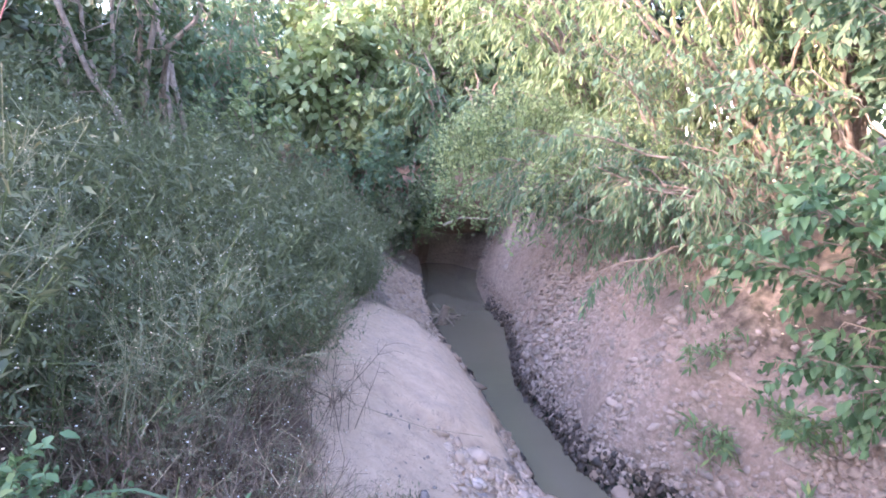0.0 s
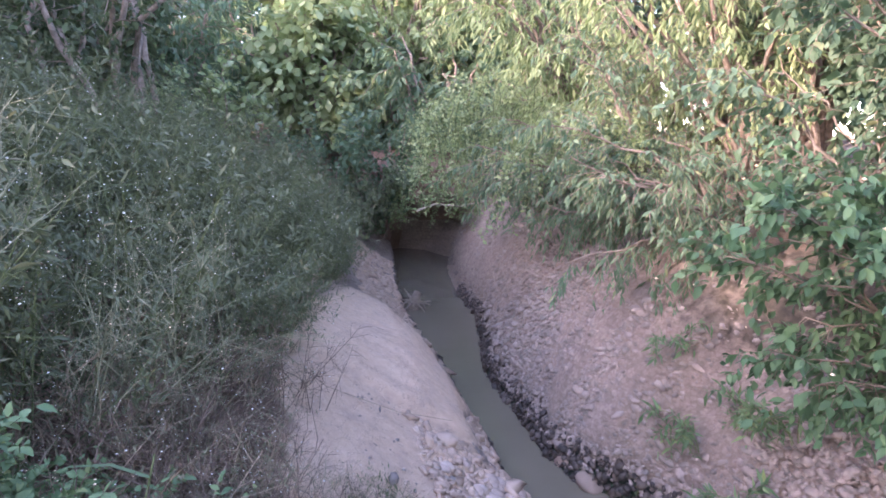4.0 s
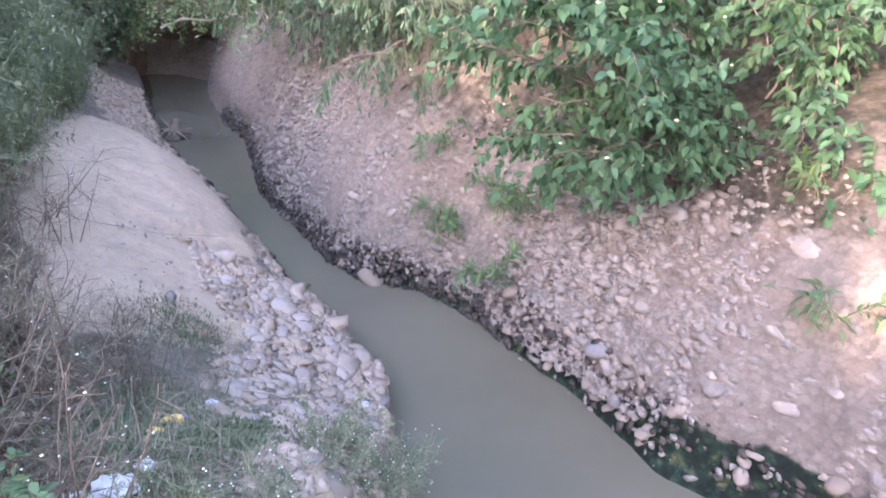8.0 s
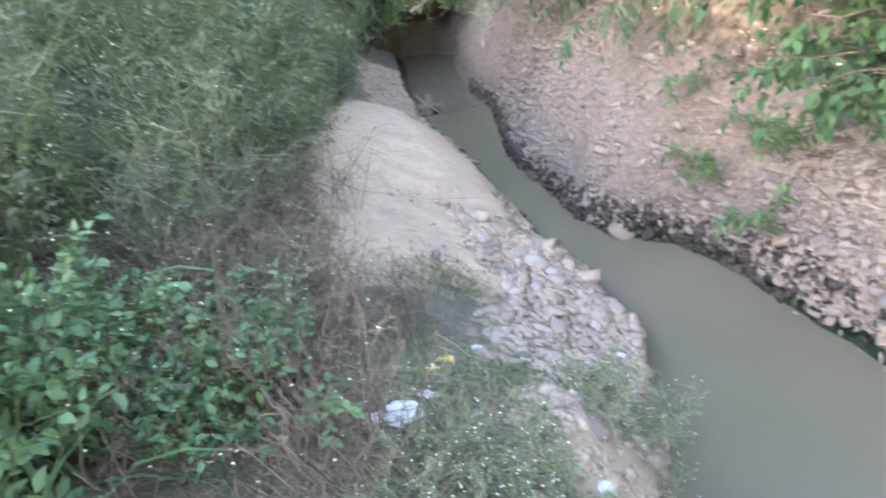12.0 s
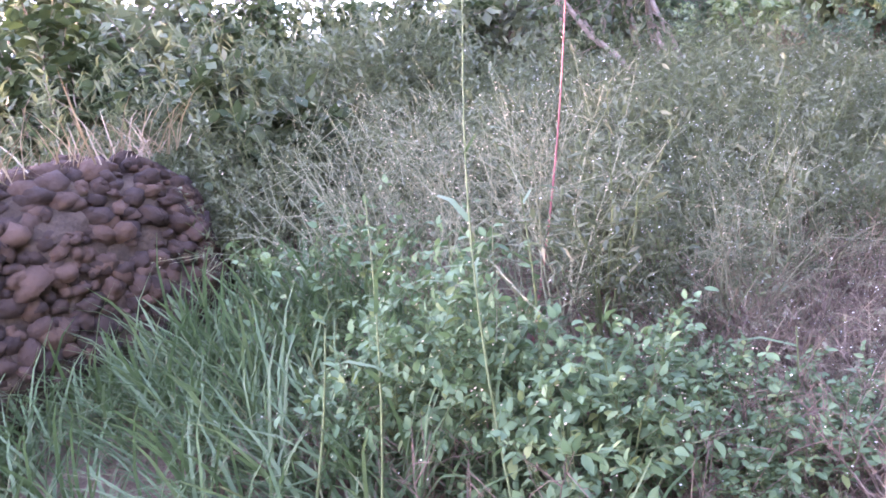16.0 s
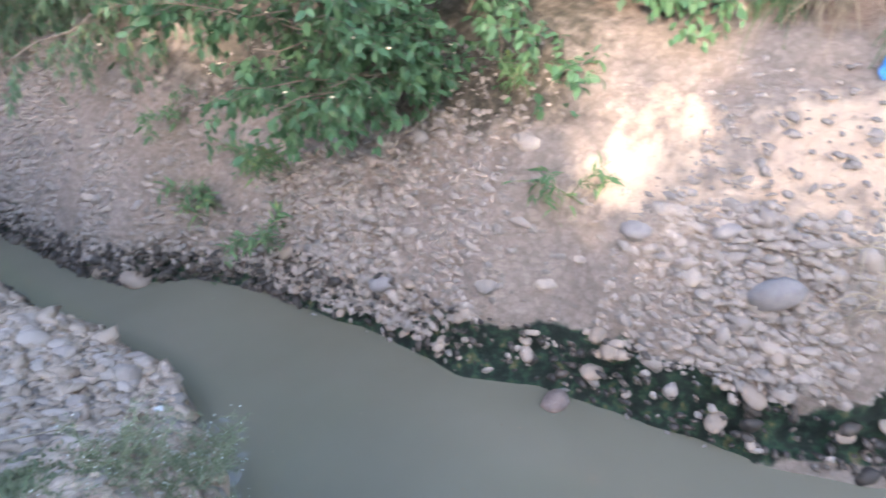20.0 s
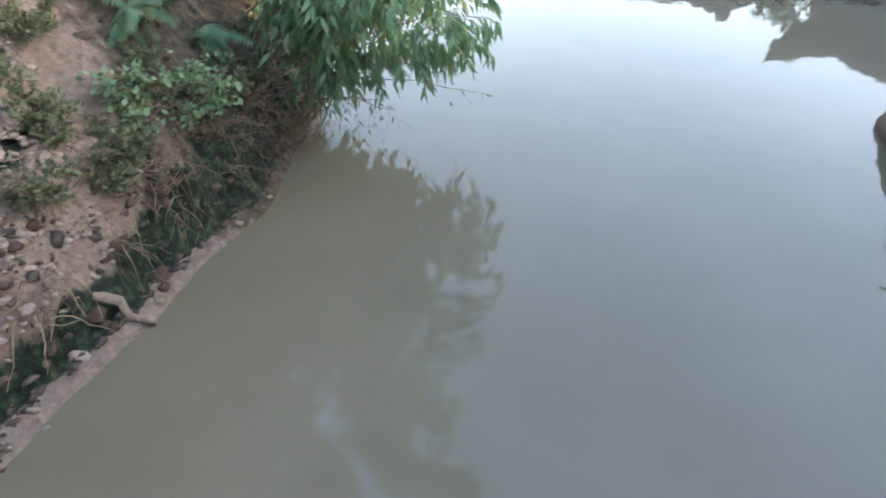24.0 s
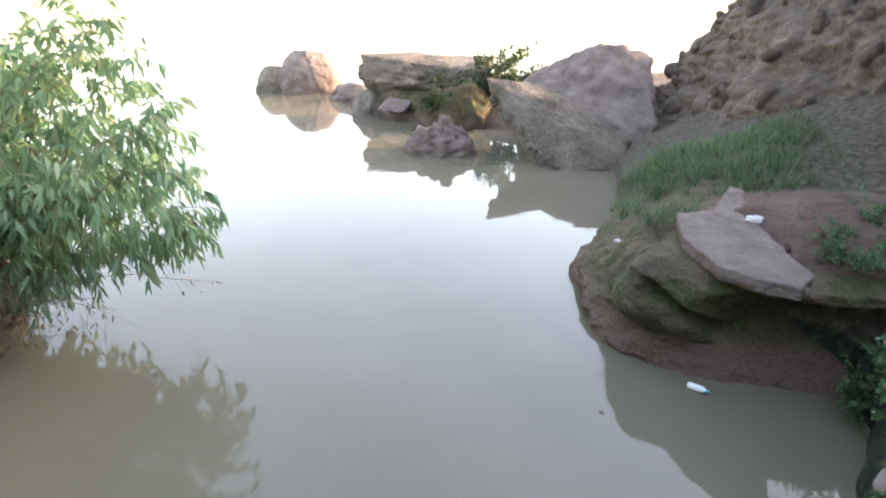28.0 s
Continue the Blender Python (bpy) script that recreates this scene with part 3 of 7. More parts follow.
def ground_mesh():
    ys = np.concatenate([[500, 200, 90, 50, 33, 26, 23, 21], np.arange(20, -8, -0.055), np.arange(-8, -24, -0.16), [-26, -32, -45, -80, -160, -320, -500]])
    right = np.concatenate([[0, 0.025, 0.05, 0.075, 0.1, 0.115, 0.13, 0.15, 0.17], np.arange(0.2, 1.5, 0.045), [1.6, 1.75, 1.9, 2.1, 2.4, 2.8, 3.3, 4, 5, 6.5, 8, 12, 20, 40, 100, 300, 700]])
    left = np.concatenate([[0, 0.02, 0.05, 0.09, 0.14], np.arange(0.19, 1.7, 0.05), [1.8, 1.95, 2.1, 2.3, 2.5, 2.75, 3, 3.3, 3.7, 4.2, 4.8, 5.5, 6.5, 8, 10, 14, 20, 40, 100, 300, 700]])
    Y, D = np.meshgrid(ys, right, indexing="ij")
    y, d = Y.ravel(), D.ravel()
    wob = 0.05 * lumps(np.stack([y * 0 + 4, y, y * 0], -1), 1.5, 21) + 0.03 * lumps(np.stack([y * 0 + 4, y, y * 0], -1), 5.0, 22)
    x = edge(EDGE_R, y) + wob + d * lean(EDGE_R, y)
    zr = bank_right(d, y)
    p = np.stack([x, y, zr], -1)
    zr = zr + rough_up(x, y, d)
    foot = np.clip(1 - np.abs(zr - 0.2) / 0.25, 0, 1)
    x = x + foot * (0.05 + 0.06 * lumps(p, 3.0, 31) + 0.05 * lumps(p, 9.0, 35, 3)) + 0.02 * lumps(p, 12.0, 33, 2) * np.clip(d * 10, 0, 1) * (d < 2)
    seam = crack(y, zr + 0.06 * lumps(p, 4.0, 49, 2))
    x = x + 0.09 * seam * (d < 2)
    ledge = mud_ledge(y)
    crumble = np.clip((-1.2 - y) / 0.8, 0, 1) * np.clip(d * 8, 0, 1) * (d < 2) * (y > -9)
    x = x + crumble * (0.09 * lumps(p, 4.0, 41, 3) + 0.05 * lumps(p, 14.0, 43, 2))
    R = np.stack([x, y, zr], -1).reshape(*Y.shape, 3)
    s_r = (np.interp(y, [-8, -7, -3.6, -2.4], [0.4, 0.95, 0.95, 0]) * np.where(d < ledge, 0.85, 1) * (d < 6))
    # reddish soil below the shrubs, darkened further to stand for their shade
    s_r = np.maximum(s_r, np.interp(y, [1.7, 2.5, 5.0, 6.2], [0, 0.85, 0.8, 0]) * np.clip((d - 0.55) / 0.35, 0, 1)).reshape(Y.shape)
    reach = np.interp(y, [-9, -6, 4, 6, 9, 12], [0, 1, 1, 0.75, 0.5, 0])
    c_r = (np.interp(y, [-1.0, -0.4, 1.6, 2.1], [0, 0.85, 0.85, 0]) * np.clip((d - 0.42) / 0.15, 0, 1) * np.clip((1.15 - d) / 0.2, 0, 1) * np.clip(0.75 + lumps(p, 1.8, 48), 0, 1)).reshape(Y.shape)
    ledge = mud_ledge(y)
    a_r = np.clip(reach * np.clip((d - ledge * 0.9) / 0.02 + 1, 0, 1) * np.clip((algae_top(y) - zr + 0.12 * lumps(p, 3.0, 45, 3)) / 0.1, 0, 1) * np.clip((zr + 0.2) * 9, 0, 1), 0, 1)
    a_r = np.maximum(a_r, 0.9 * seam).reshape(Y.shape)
    l_r = np.maximum(0.15 * (d < ledge), np.maximum(np.clip((d - 1.2) / 0.4, 0, 1) * 0.8, np.clip(np.interp(y, [-3.4, -2.4, 13.5, 15], [0.3, 0, 0, 1]) * (d > 0.3), 0, 1))).reshape(Y.shape)
    Y2, D2 = np.meshgrid(ys, left, indexing="ij")
    y, d = Y2.ravel(), D2.ravel()
    wob = 0.05 * lumps(np.stack([y * 0 - 4, y, y * 0], -1), 1.8, 24) + 0.03 * lumps(np.stack([y * 0 - 4, y, y * 0], -1), 6.0, 25)
    x = edge(EDGE_L, y) + wob - d * lean(EDGE_L, y)
    zl = bank_left(d, y)
    slab = np.clip((d - np.interp(y, [3.0, 3.5, 4.1, 4.7, 5.2, 8], [1.1, 0.8, 0.6, 0.38, 0.24, 0.2]) - 0.1 * lumps(np.stack([x, y, 0 * x], -1), 3.0, 66)) / 0.1, 0, 1) * np.clip((np.interp(y, [2.9, 3.4, 4.3, 6, 8], [1.75, 2.1, 2.1, 1.85, 1.4]) + 0.12 * lumps(np.stack([x, y, 0 * x], -1), 2.2, 64) - d) / 0.25, 0, 1) * np.clip((y - 3.2 + 0.35 * np.clip(d - 1.0, 0, 1) - 0.12 * lumps(np.stack([x, y, 0 * x], -1), 2.6, 65)) / 0.12, 0, 1) * np.clip((9.0 - y) / 2.2, 0, 1)
    rough = rough_up(x, y, d)
    q = np.stack([x, y, 0 * x], -1)
    zl = zl + rough * (1 - 0.45 * slab) + slab * (0.06 + 0.05 * np.tanh((y - 4.75 - 0.25 * lumps(q, 2.0, 46)) / 0.05) + 0.03 * lumps(q, 3.5, 47, 4))
    L = np.stack([x, y, zl], -1).reshape(*Y2.shape, 3)
    wall = np.interp(y, [-0.5, 0.3, 2.5, 3.2], [0, 0.95, 0.95, 0]) * np.clip((0.55 - d + 0.1 * lumps(q, 3.0, 67)) / 0.12, 0, 1)
    c_l = np.maximum(slab, wall).reshape(Y2.shape)
    l_l = (np.clip((d - np.interp(y, [-4, -2, 1.5, 2.4, 3.0, 4.2, 8, 12], [-0.4, 0.2, 0.62, 0.85, 1.25, 2.0, 1.75, 1.1])) / 0.2, 0, 1) * (1 - slab)).reshape(Y2.shape)
    s_l = (np.interp(y, [-14, -11, -2.4, -1.6], [0.3, 0.95, 0.95, 0]) * (d < 9)).reshape(Y2.shape)
    bl, br = L[:, 0], R[:, 0]
    w = np.linspace(0.15, 0.85, 4)[None, :, None]
    B = bl[:, None] * (1 - w) + br[:, None] * w
    B[..., 2] = -0.35
    V = np.concatenate([L[:, ::-1], B, R], 1)
    zero = lambda a, k: np.zeros((len(ys), k))
    clay = np.concatenate([c_l[:, ::-1], zero(B, 4), c_r], 1)
    litter = np.concatenate([l_l[:, ::-1], zero(B, 4), l_r], 1)
    a_l = (np.interp(y, [-8, -6, -2.3, -1.6], [0, 0.9, 0.9, 0]) * np.clip((0.45 - zl) / 0.15, 0, 1) * np.clip((zl + 0.2) * 9, 0, 1)).reshape(Y2.shape)
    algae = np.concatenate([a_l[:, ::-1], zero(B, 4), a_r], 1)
    soil_shade = np.concatenate([s_l[:, ::-1], zero(B, 4), s_r], 1)
    n, k = V.shape[:2]
    i, j = np.meshgrid(np.arange(n - 1), np.arange(k - 1), indexing="ij")
    a = (i * k + j).ravel()
    F = np.stack([a, a + k, a + k + 1, a + 1], -1)
    return mesh_of("ground", V.reshape(-1, 3), F, EARTH, True, (("clay", clay.ravel()), ("litter", litter.ravel()), ("algae", algae.ravel()), ("soil_shade", soil_shade.ravel())))


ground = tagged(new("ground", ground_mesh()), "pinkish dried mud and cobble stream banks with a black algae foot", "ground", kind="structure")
water = new("water", mesh_of("water", [(-14, 21, 0), (-14, -520, 0), (720, -520, 0), (30, 21, 0)], [(0, 1, 2, 3)], WATER))
tagged(water, "still murky grey-brown stream water", "water", kind="structure")


# ---- stones ----
def pebble_shape(seg, rings):
    v = [(0, 0, -1)]
    for k in range(1, rings):
        a = -math.pi / 2 + math.pi * k / rings
        v += [(math.cos(a) * math.cos(2 * math.pi * (j + 0.5 * (k % 2)) / seg), math.cos(a) * math.sin(2 * math.pi * (j + 0.5 * (k % 2)) / seg), math.sin(a)) for j in range(seg)]
    v.append((0, 0, 1))
    f = [(0, 1 + (j + 1) % seg, 1 + j) for j in range(seg)]
    for k in range(rings - 2):
        for j in range(seg):
            a, b, c, d = 1 + k * seg + j, 1 + k * seg + (j + 1) % seg, 1 + (k + 1) * seg + j, 1 + (k + 1) * seg + (j + 1) % seg
            f += [(a, b, d), (a, d, c)]
    top = len(v) - 1
    f += [(top, 1 + (rings - 2) * seg + j, 1 + (rings - 2) * seg + (j + 1) % seg) for j in range(seg)]
    return np.array(v), np.array(f)


SMALL_V, SMALL_F = pebble_shape(5, 3)
BUD_V, BUD_F = pebble_shape(4, 2)
STONE_V, STONE_F = pebble_shape(9, 6)
MID_V, MID_F = pebble_shape(7, 4)


def stone_mesh(seed, mat, flat=0.4):
    r = rng_of(seed)
    v = STONE_V * np.array([1.0, r.uniform(0.65, 0.95), r.uniform(flat - 0.12, flat + 0.12)])
    v = np.sign(v) * np.abs(v) ** 0.85 * (1 + 0.3 * lumps(v + seed * 3.1, 1.5, seed)[:, None])
    return mesh_of("cobble", v, STONE_F, mat)


def surface_frames(x, y, r, tilt=0.35):
    """Upward ways of the ground at x, y, shaken a little."""
    e = 0.04
    gx = (ground_height(x + e, y) - ground_height(x - e, y)) / (2 * e)
    gy = (ground_height(x, y + e) - ground_height(x, y - e)) / (2 * e)
    n = unit(np.stack([-gx, -gy, np.ones_like(gx)], -1))
    return unit(n + r.normal(0, tilt, n.shape))


def pebbles(name, label, x, y, size, seed, mat, parent, sink=0.12, form=None, level=0.0, jumble=0.45):
    """Uncounted pebbles as one mesh, half sunk in the bank."""
    r = rng_of(seed)
    n = len(x)
    V, F = form or (SMALL_V, SMALL_F)
    out = surface_frames(x, y, r)
    up = unit(out * (1 - level) + np.array([0, 0, level]))
    z = ground_height(x, y)
    b = unit(np.cross(up, np.array([0.3, 1.0, 0]) + r.normal(0, jumble, (n, 3))))
    a = np.cross(b, up)
    s = V[None] * (1 + 0.17 * r.normal(0, 1, (n, len(V), 1))) * np.stack([size * r.uniform(1.0, 1.45, n), size * r.uniform(0.6, 1.0, n), size * r.uniform(0.26, 0.5, n)], -1)[:, None]
    pos = np.stack([x, y, z], -1) + out * (size * sink)[:, None]
    v = pos[:, None] + s[..., :1] * a[:, None] + s[..., 1:2] * b[:, None] + s[..., 2:] * up[:, None]
    f = F[None] + (np.arange(n) * len(V))[:, None, None]
    return tagged(part(name, mesh_of(name, v.reshape(-1, 3), f.reshape(-1, 3), mat), parent), label, kind="stuff")


def right_points(n, seed, y0, y1, d0, d1, bias=1.0):
    r = rng_of(seed)
    y = r.uniform(y0, y1, n)
    d = d0 + (d1 - d0) * r.uniform(0, 1, n) ** bias
    return edge(EDGE_R, y) + d * lean(EDGE_R, y), y, r


def left_points(n, seed, y0, y1, d0, d1, bias=1.0):
    r = rng_of(seed)
    y = r.uniform(y0, y1, n)
    d = d0 + (d1 - d0) * r.uniform(0, 1, n) ** bias
    return edge(EDGE_L, y) - d * lean(EDGE_L, y), y, r


x, y, r = right_points(24000, 1, -2.4, 7.5, 0.05, 1.2, 1.25)
keep = lumps(np.stack([x, y, 0 * x], -1), 1.7, 71) + np.clip((0.6 - (x - edge(EDGE_R, y)) / lean(EDGE_R, y)) * 1.2, -0.3, 0.6) > r.uniform(-1.1, 0.1, 24000) + 0.35 * (y > 1.9) * (y < 6.2) * np.clip((x - edge(EDGE_R, y)) / lean(EDGE_R, y) * 3 - 1.5, 0, 1)
zz = ground_height(x, y)
bare = (x - edge(EDGE_R, y)) / lean(EDGE_R, y)
keep &= ~((y > -0.35) & (y < 1.75) & (bare > 0.62) & (r.uniform(0, 1, 24000) < 0.6))
keep &= (zz > algae_top(y) - 0.05) & (crack(y, zz) < 0.2) & ~((y < -0.5) & (zz < np.interp(y, [-2.3, -1.5, -0.9, -0.35], [1.2, 1.06, 0.85, 0.6])) & (r.uniform(0, 1, 24000) < 0.75))
x, y = x[keep], y[keep]
pebbles("gravel", "dense pale gravel set in the sloping bank", x, y, r.gamma(2.2, 0.0075, len(x)) + 0.007, 2, COBBLE, ground, -0.32, None, 0.55)
x, y, r = right_points(2600, 3, 7.0, 16.5, 0.05, 1.2)
pebbles("gravel", "pale gravel on the far slope", x, y, r.gamma(3.0, 0.008, 2600) + 0.014, 4, COBBLE, ground, -0.1, None, 0.5)
x, y, r = left_points(2300, 5, 2.4, 4.7, 0.03, 1.05, 1.1)
pebbles("gravel", "pale cobble gravel along the water", x, y, r.gamma(1.6, 0.0125, 2300) + 0.006, 6, COBBLE_PALE, ground, -0.3, None, 0.3, 1.0)
x, y, r = left_points(2600, 7, 7.2, 13.5, 0.02, 0.85)
pebbles("gravel", "grey cobble gravel on the upstream spit", x, y, r.gamma(3.0, 0.009, 2600) + 0.014, 8, COBBLE_PALE, ground, 0.06, None, 0.2, 1.2)
x, y, r = left_points(900, 9, 4.6, 7.4, 0.0, 0.3)
pebbles("gravel", "gravel rim below the mud slab", x, y, r.gamma(3.0, 0.008, 900) + 0.01, 10, COBBLE_PALE, ground, 0.06, None, 0.2, 1.2)
x, y, r = left_points(1300, 11, 0.2, 2.5, 0.03, 0.62)
pebbles("gravel", "gravel in the near bank", x, y, r.gamma(3.0, 0.006, 1300) + 0.008, 12, COBBLE_PALE, ground, -0.12, None, 0.2, 1.2)
# packed cobbles low on the slope, lying flat in courses
x, y, r = right_points(1100, 111, -0.9, 2.6, 0.17, 0.6, 1.2)
keep = ground_height(x, y) > algae_top(y) - 0.02
x, y = x[keep], y[keep]
pebbles("cobble_bed", "closely packed flat cobbles in the slope", x, y, r.gamma(4.0, 0.0068, len(x)) + 0.012, 112, COBBLE, ground, -0.36, (MID_V, MID_F), 0.62)
x, y, r = right_points(1900, 113, 2.3, 8.5, 0.05, 0.85, 1.5)
pebbles("cobble_bed", "closely packed flat cobbles in the slope", x, y, r.gamma(4.0, 0.0055, len(x)) + 0.01, 114, COBBLE, ground, -0.12, (MID_V, MID_F), 0.55)
x, y, r = left_points(650, 115, 2.2, 4.6, 0.03, 0.95, 1.0)
pebbles("cobble_bed", "closely packed pale cobbles along the water", x, y, r.gamma(2.4, 0.011, len(x)) + 0.01, 116, COBBLE_PALE, ground, -0.3, (MID_V, MID_F), 0.25, 1.2)
# dark wet stones along the water's edge
x, y, r = right_points(2300, 117, 3.9, 12.5, 0.0, 0.11, 1.0)
keep = ground_height(x, y) < algae_top(y) + 0.06 * r.normal(0, 1, len(x))
x, y = x[keep], y[keep]
pebbles("wet_gravel", "dark wet pebbles along the water's edge", x, y, r.gamma(3.0, 0.0065, len(x)) + 0.01, 118, WET_STONE, ground, 0.3, None, 0.4)
x, y, r = right_points(420, 119, -1.0, 4.0, 0.02, 0.15, 0.8)
pebbles("wet_gravel", "dark wet pebbles in the algae foot", x, y, r.gamma(3.0, 0.005, len(x)) + 0.008, 120, WET_STONE, ground, 0.25, None, 0.4)
x, y, r = left_points(800, 121, 5.0, 14.0, -0.03, 0.08)
pebbles("wet_gravel", "dark wet pebbles along the water's edge", x, y, r.gamma(3.0, 0.0065, len(x)) + 0.01, 122, WET_STONE, ground, 0.3, None, 0.3)
x, y, r = right_points(170, 13, -1.2, 6.2, 0.0, 0.13)
pebbles("gravel", "tan pebbles in the black algae foot", x, y, r.gamma(3.0, 0.006, 170) + 0.005, 14, COBBLE, ground, 0.1)

x, y, r = right_points(900, 101, -2.5, -1.0, 0.4, 1.3)
pebbles("gravel", "gravel in the shaded bank", x, y, r.gamma(2.2, 0.006, 900) + 0.006, 102, COBBLE, ground, -0.2, None, 0.5)
x, y, r = right_points(700, 103, -5.5, -0.8, 0.12, 0.5)
pebbles("wet_gravel", "dark pebbles in the black bank foot", x, y, r.gamma(2.2, 0.007, 700) + 0.006, 104, WET_STONE, ground, 0.0)
x, y, r = left_points(500, 105, 3.5, 8.0, 0.25, 1.5)
pebbles("gravel", "crumbs of mud and pebbles on the slab", x, y, r.gamma(2.0, 0.004, 500) + 0.004, 106, COBBLE, ground, 0.1)
COBBLES = [stone_mesh(40 + k, COBBLE_OWN) for k in range(8)]
PALES = [stone_mesh(80 + k, PALE_OWN, 0.55) for k in range(6)]
TANS = [stone_mesh(60 + k, WASHED) for k in range(5)]


def lay(me, x, y, size, r, parent=ground, lift=-0.2, label="", name="cobble", z=None):
    out = Vector(surface_frames(np.array([x]), np.array([y]), r, 0.3)[0])
    up = (out * 0.4 + Vector((0, 0, 0.6))).normalized()
    q = up.to_track_quat("Z", "X").to_matrix().to_4x4()
    zz = float(ground_height(x, y)[0]) if z is None else z
    m = Matrix.Translation(Vector((x, y, zz)) + out * size * lift) @ q @ pose(0, 0, 0, 0, 0, r.uniform(0, 360)) @ Matrix.Diagonal((size * 1.15, size, size * 0.9, 1))
    return part(name, me, parent, label, m)


r = rng_of(77)
xs, ys_, rr = right_points(230, 15, -2.2, 6.0, 0.14, 0.95, 0.9)
for x, y in zip(xs, ys_):
    if -0.35 < y < 1.75 and (x - edge(EDGE_R, y)) / lean(EDGE_R, y) > 0.62 and r.uniform() < 0.7:
        continue
    lay(COBBLES[r.integers(8)], x, y, r.gamma(4.0, 0.0085) + 0.012, r, lift=-0.36)
xs, ys_, rr = left_points(230, 17, 2.3, 4.4, 0.04, 0.95)
for x, y in zip(xs, ys_):
    lay(COBBLES[r.integers(8)] if r.uniform() < 0.16 else PALES[r.integers(6)], x, y, r.gamma(2.2, 0.0135) + 0.014, r, lift=-0.28)
xs, ys_, rr = left_points(12, 18, 0.9, 2.4, 0.05, 0.6)
for x, y in zip(xs, ys_):
    lay(COBBLES[r.integers(8)], x, y, r.gamma(4.0, 0.006) + 0.015, r)
# washed stones standing out of the algae
xs, ys_, rr = right_points(46, 19, -0.9, 4.2, 0.04, 0.2)
for x, y in zip(xs, ys_):
    lay(TANS[r.integers(5)], x, y, r.gamma(4.0, 0.0065) + 0.014, r, lift=0.05, label="washed tan stone in the algae")

lay(stone_mesh(91, BLUE_STONE, 0.45), 2.64, 3.0, 0.1, r, label="flat blue-grey stone in the slope")
part("cobble", stone_mesh(92, BLUE_STONE, 0.6), ground, "large smooth grey stone in the slope", pose(3.42, 0.62, float(ground_height(3.42, 0.62)[0]), 0, 30, 90) @ Matrix.Diagonal((0.17, 0.11, 0.15, 1)))
lay(stone_mesh(93, BLUE_STONE, 0.6), 3.38, 1.42, 0.09, r, label="grey oval stone in the slope")
lay(stone_mesh(94, BLUE_STONE, 0.6), 3.5, 0.95, 0.07, r, label="grey stone in the slope")
for x, y, s in ((2.66, 2.05, 0.06), (2.72, 2.25, 0.05), (2.62, 2.4, 0.055), (2.99, 1.43, 0.068), (1.62, 5.25, 0.12), (3.3, 0.5, 0.05), (3.2, 0.55, 0.07), (3.4, 0.12, 0.05), (2.98, 1.05, 0.045)):
    lay(TANS[r.integers(5)], x, y, s, r, lift=0.1, label="washed tan stone in the algae")
lay(stone_mesh(95, WASHED, 0.8), 1.5, 5.62, 0.13, r, label="tan stone at the water's edge", z=0.04)
lay(stone_mesh(96, PINK_ROCK, 0.8), 2.8, 1.56, 0.09, r, label="foam-rimmed pale stone half in the water", z=0.02)
lay(stone_mesh(97, WASHED, 0.6), 0.42, 1.66, 0.09, r, label="round tan stone on the near bank")
lay(stone_mesh(98, WASHED, 0.6), 0.66, 1.5, 0.1, r, label="round tan stone on the near bank")


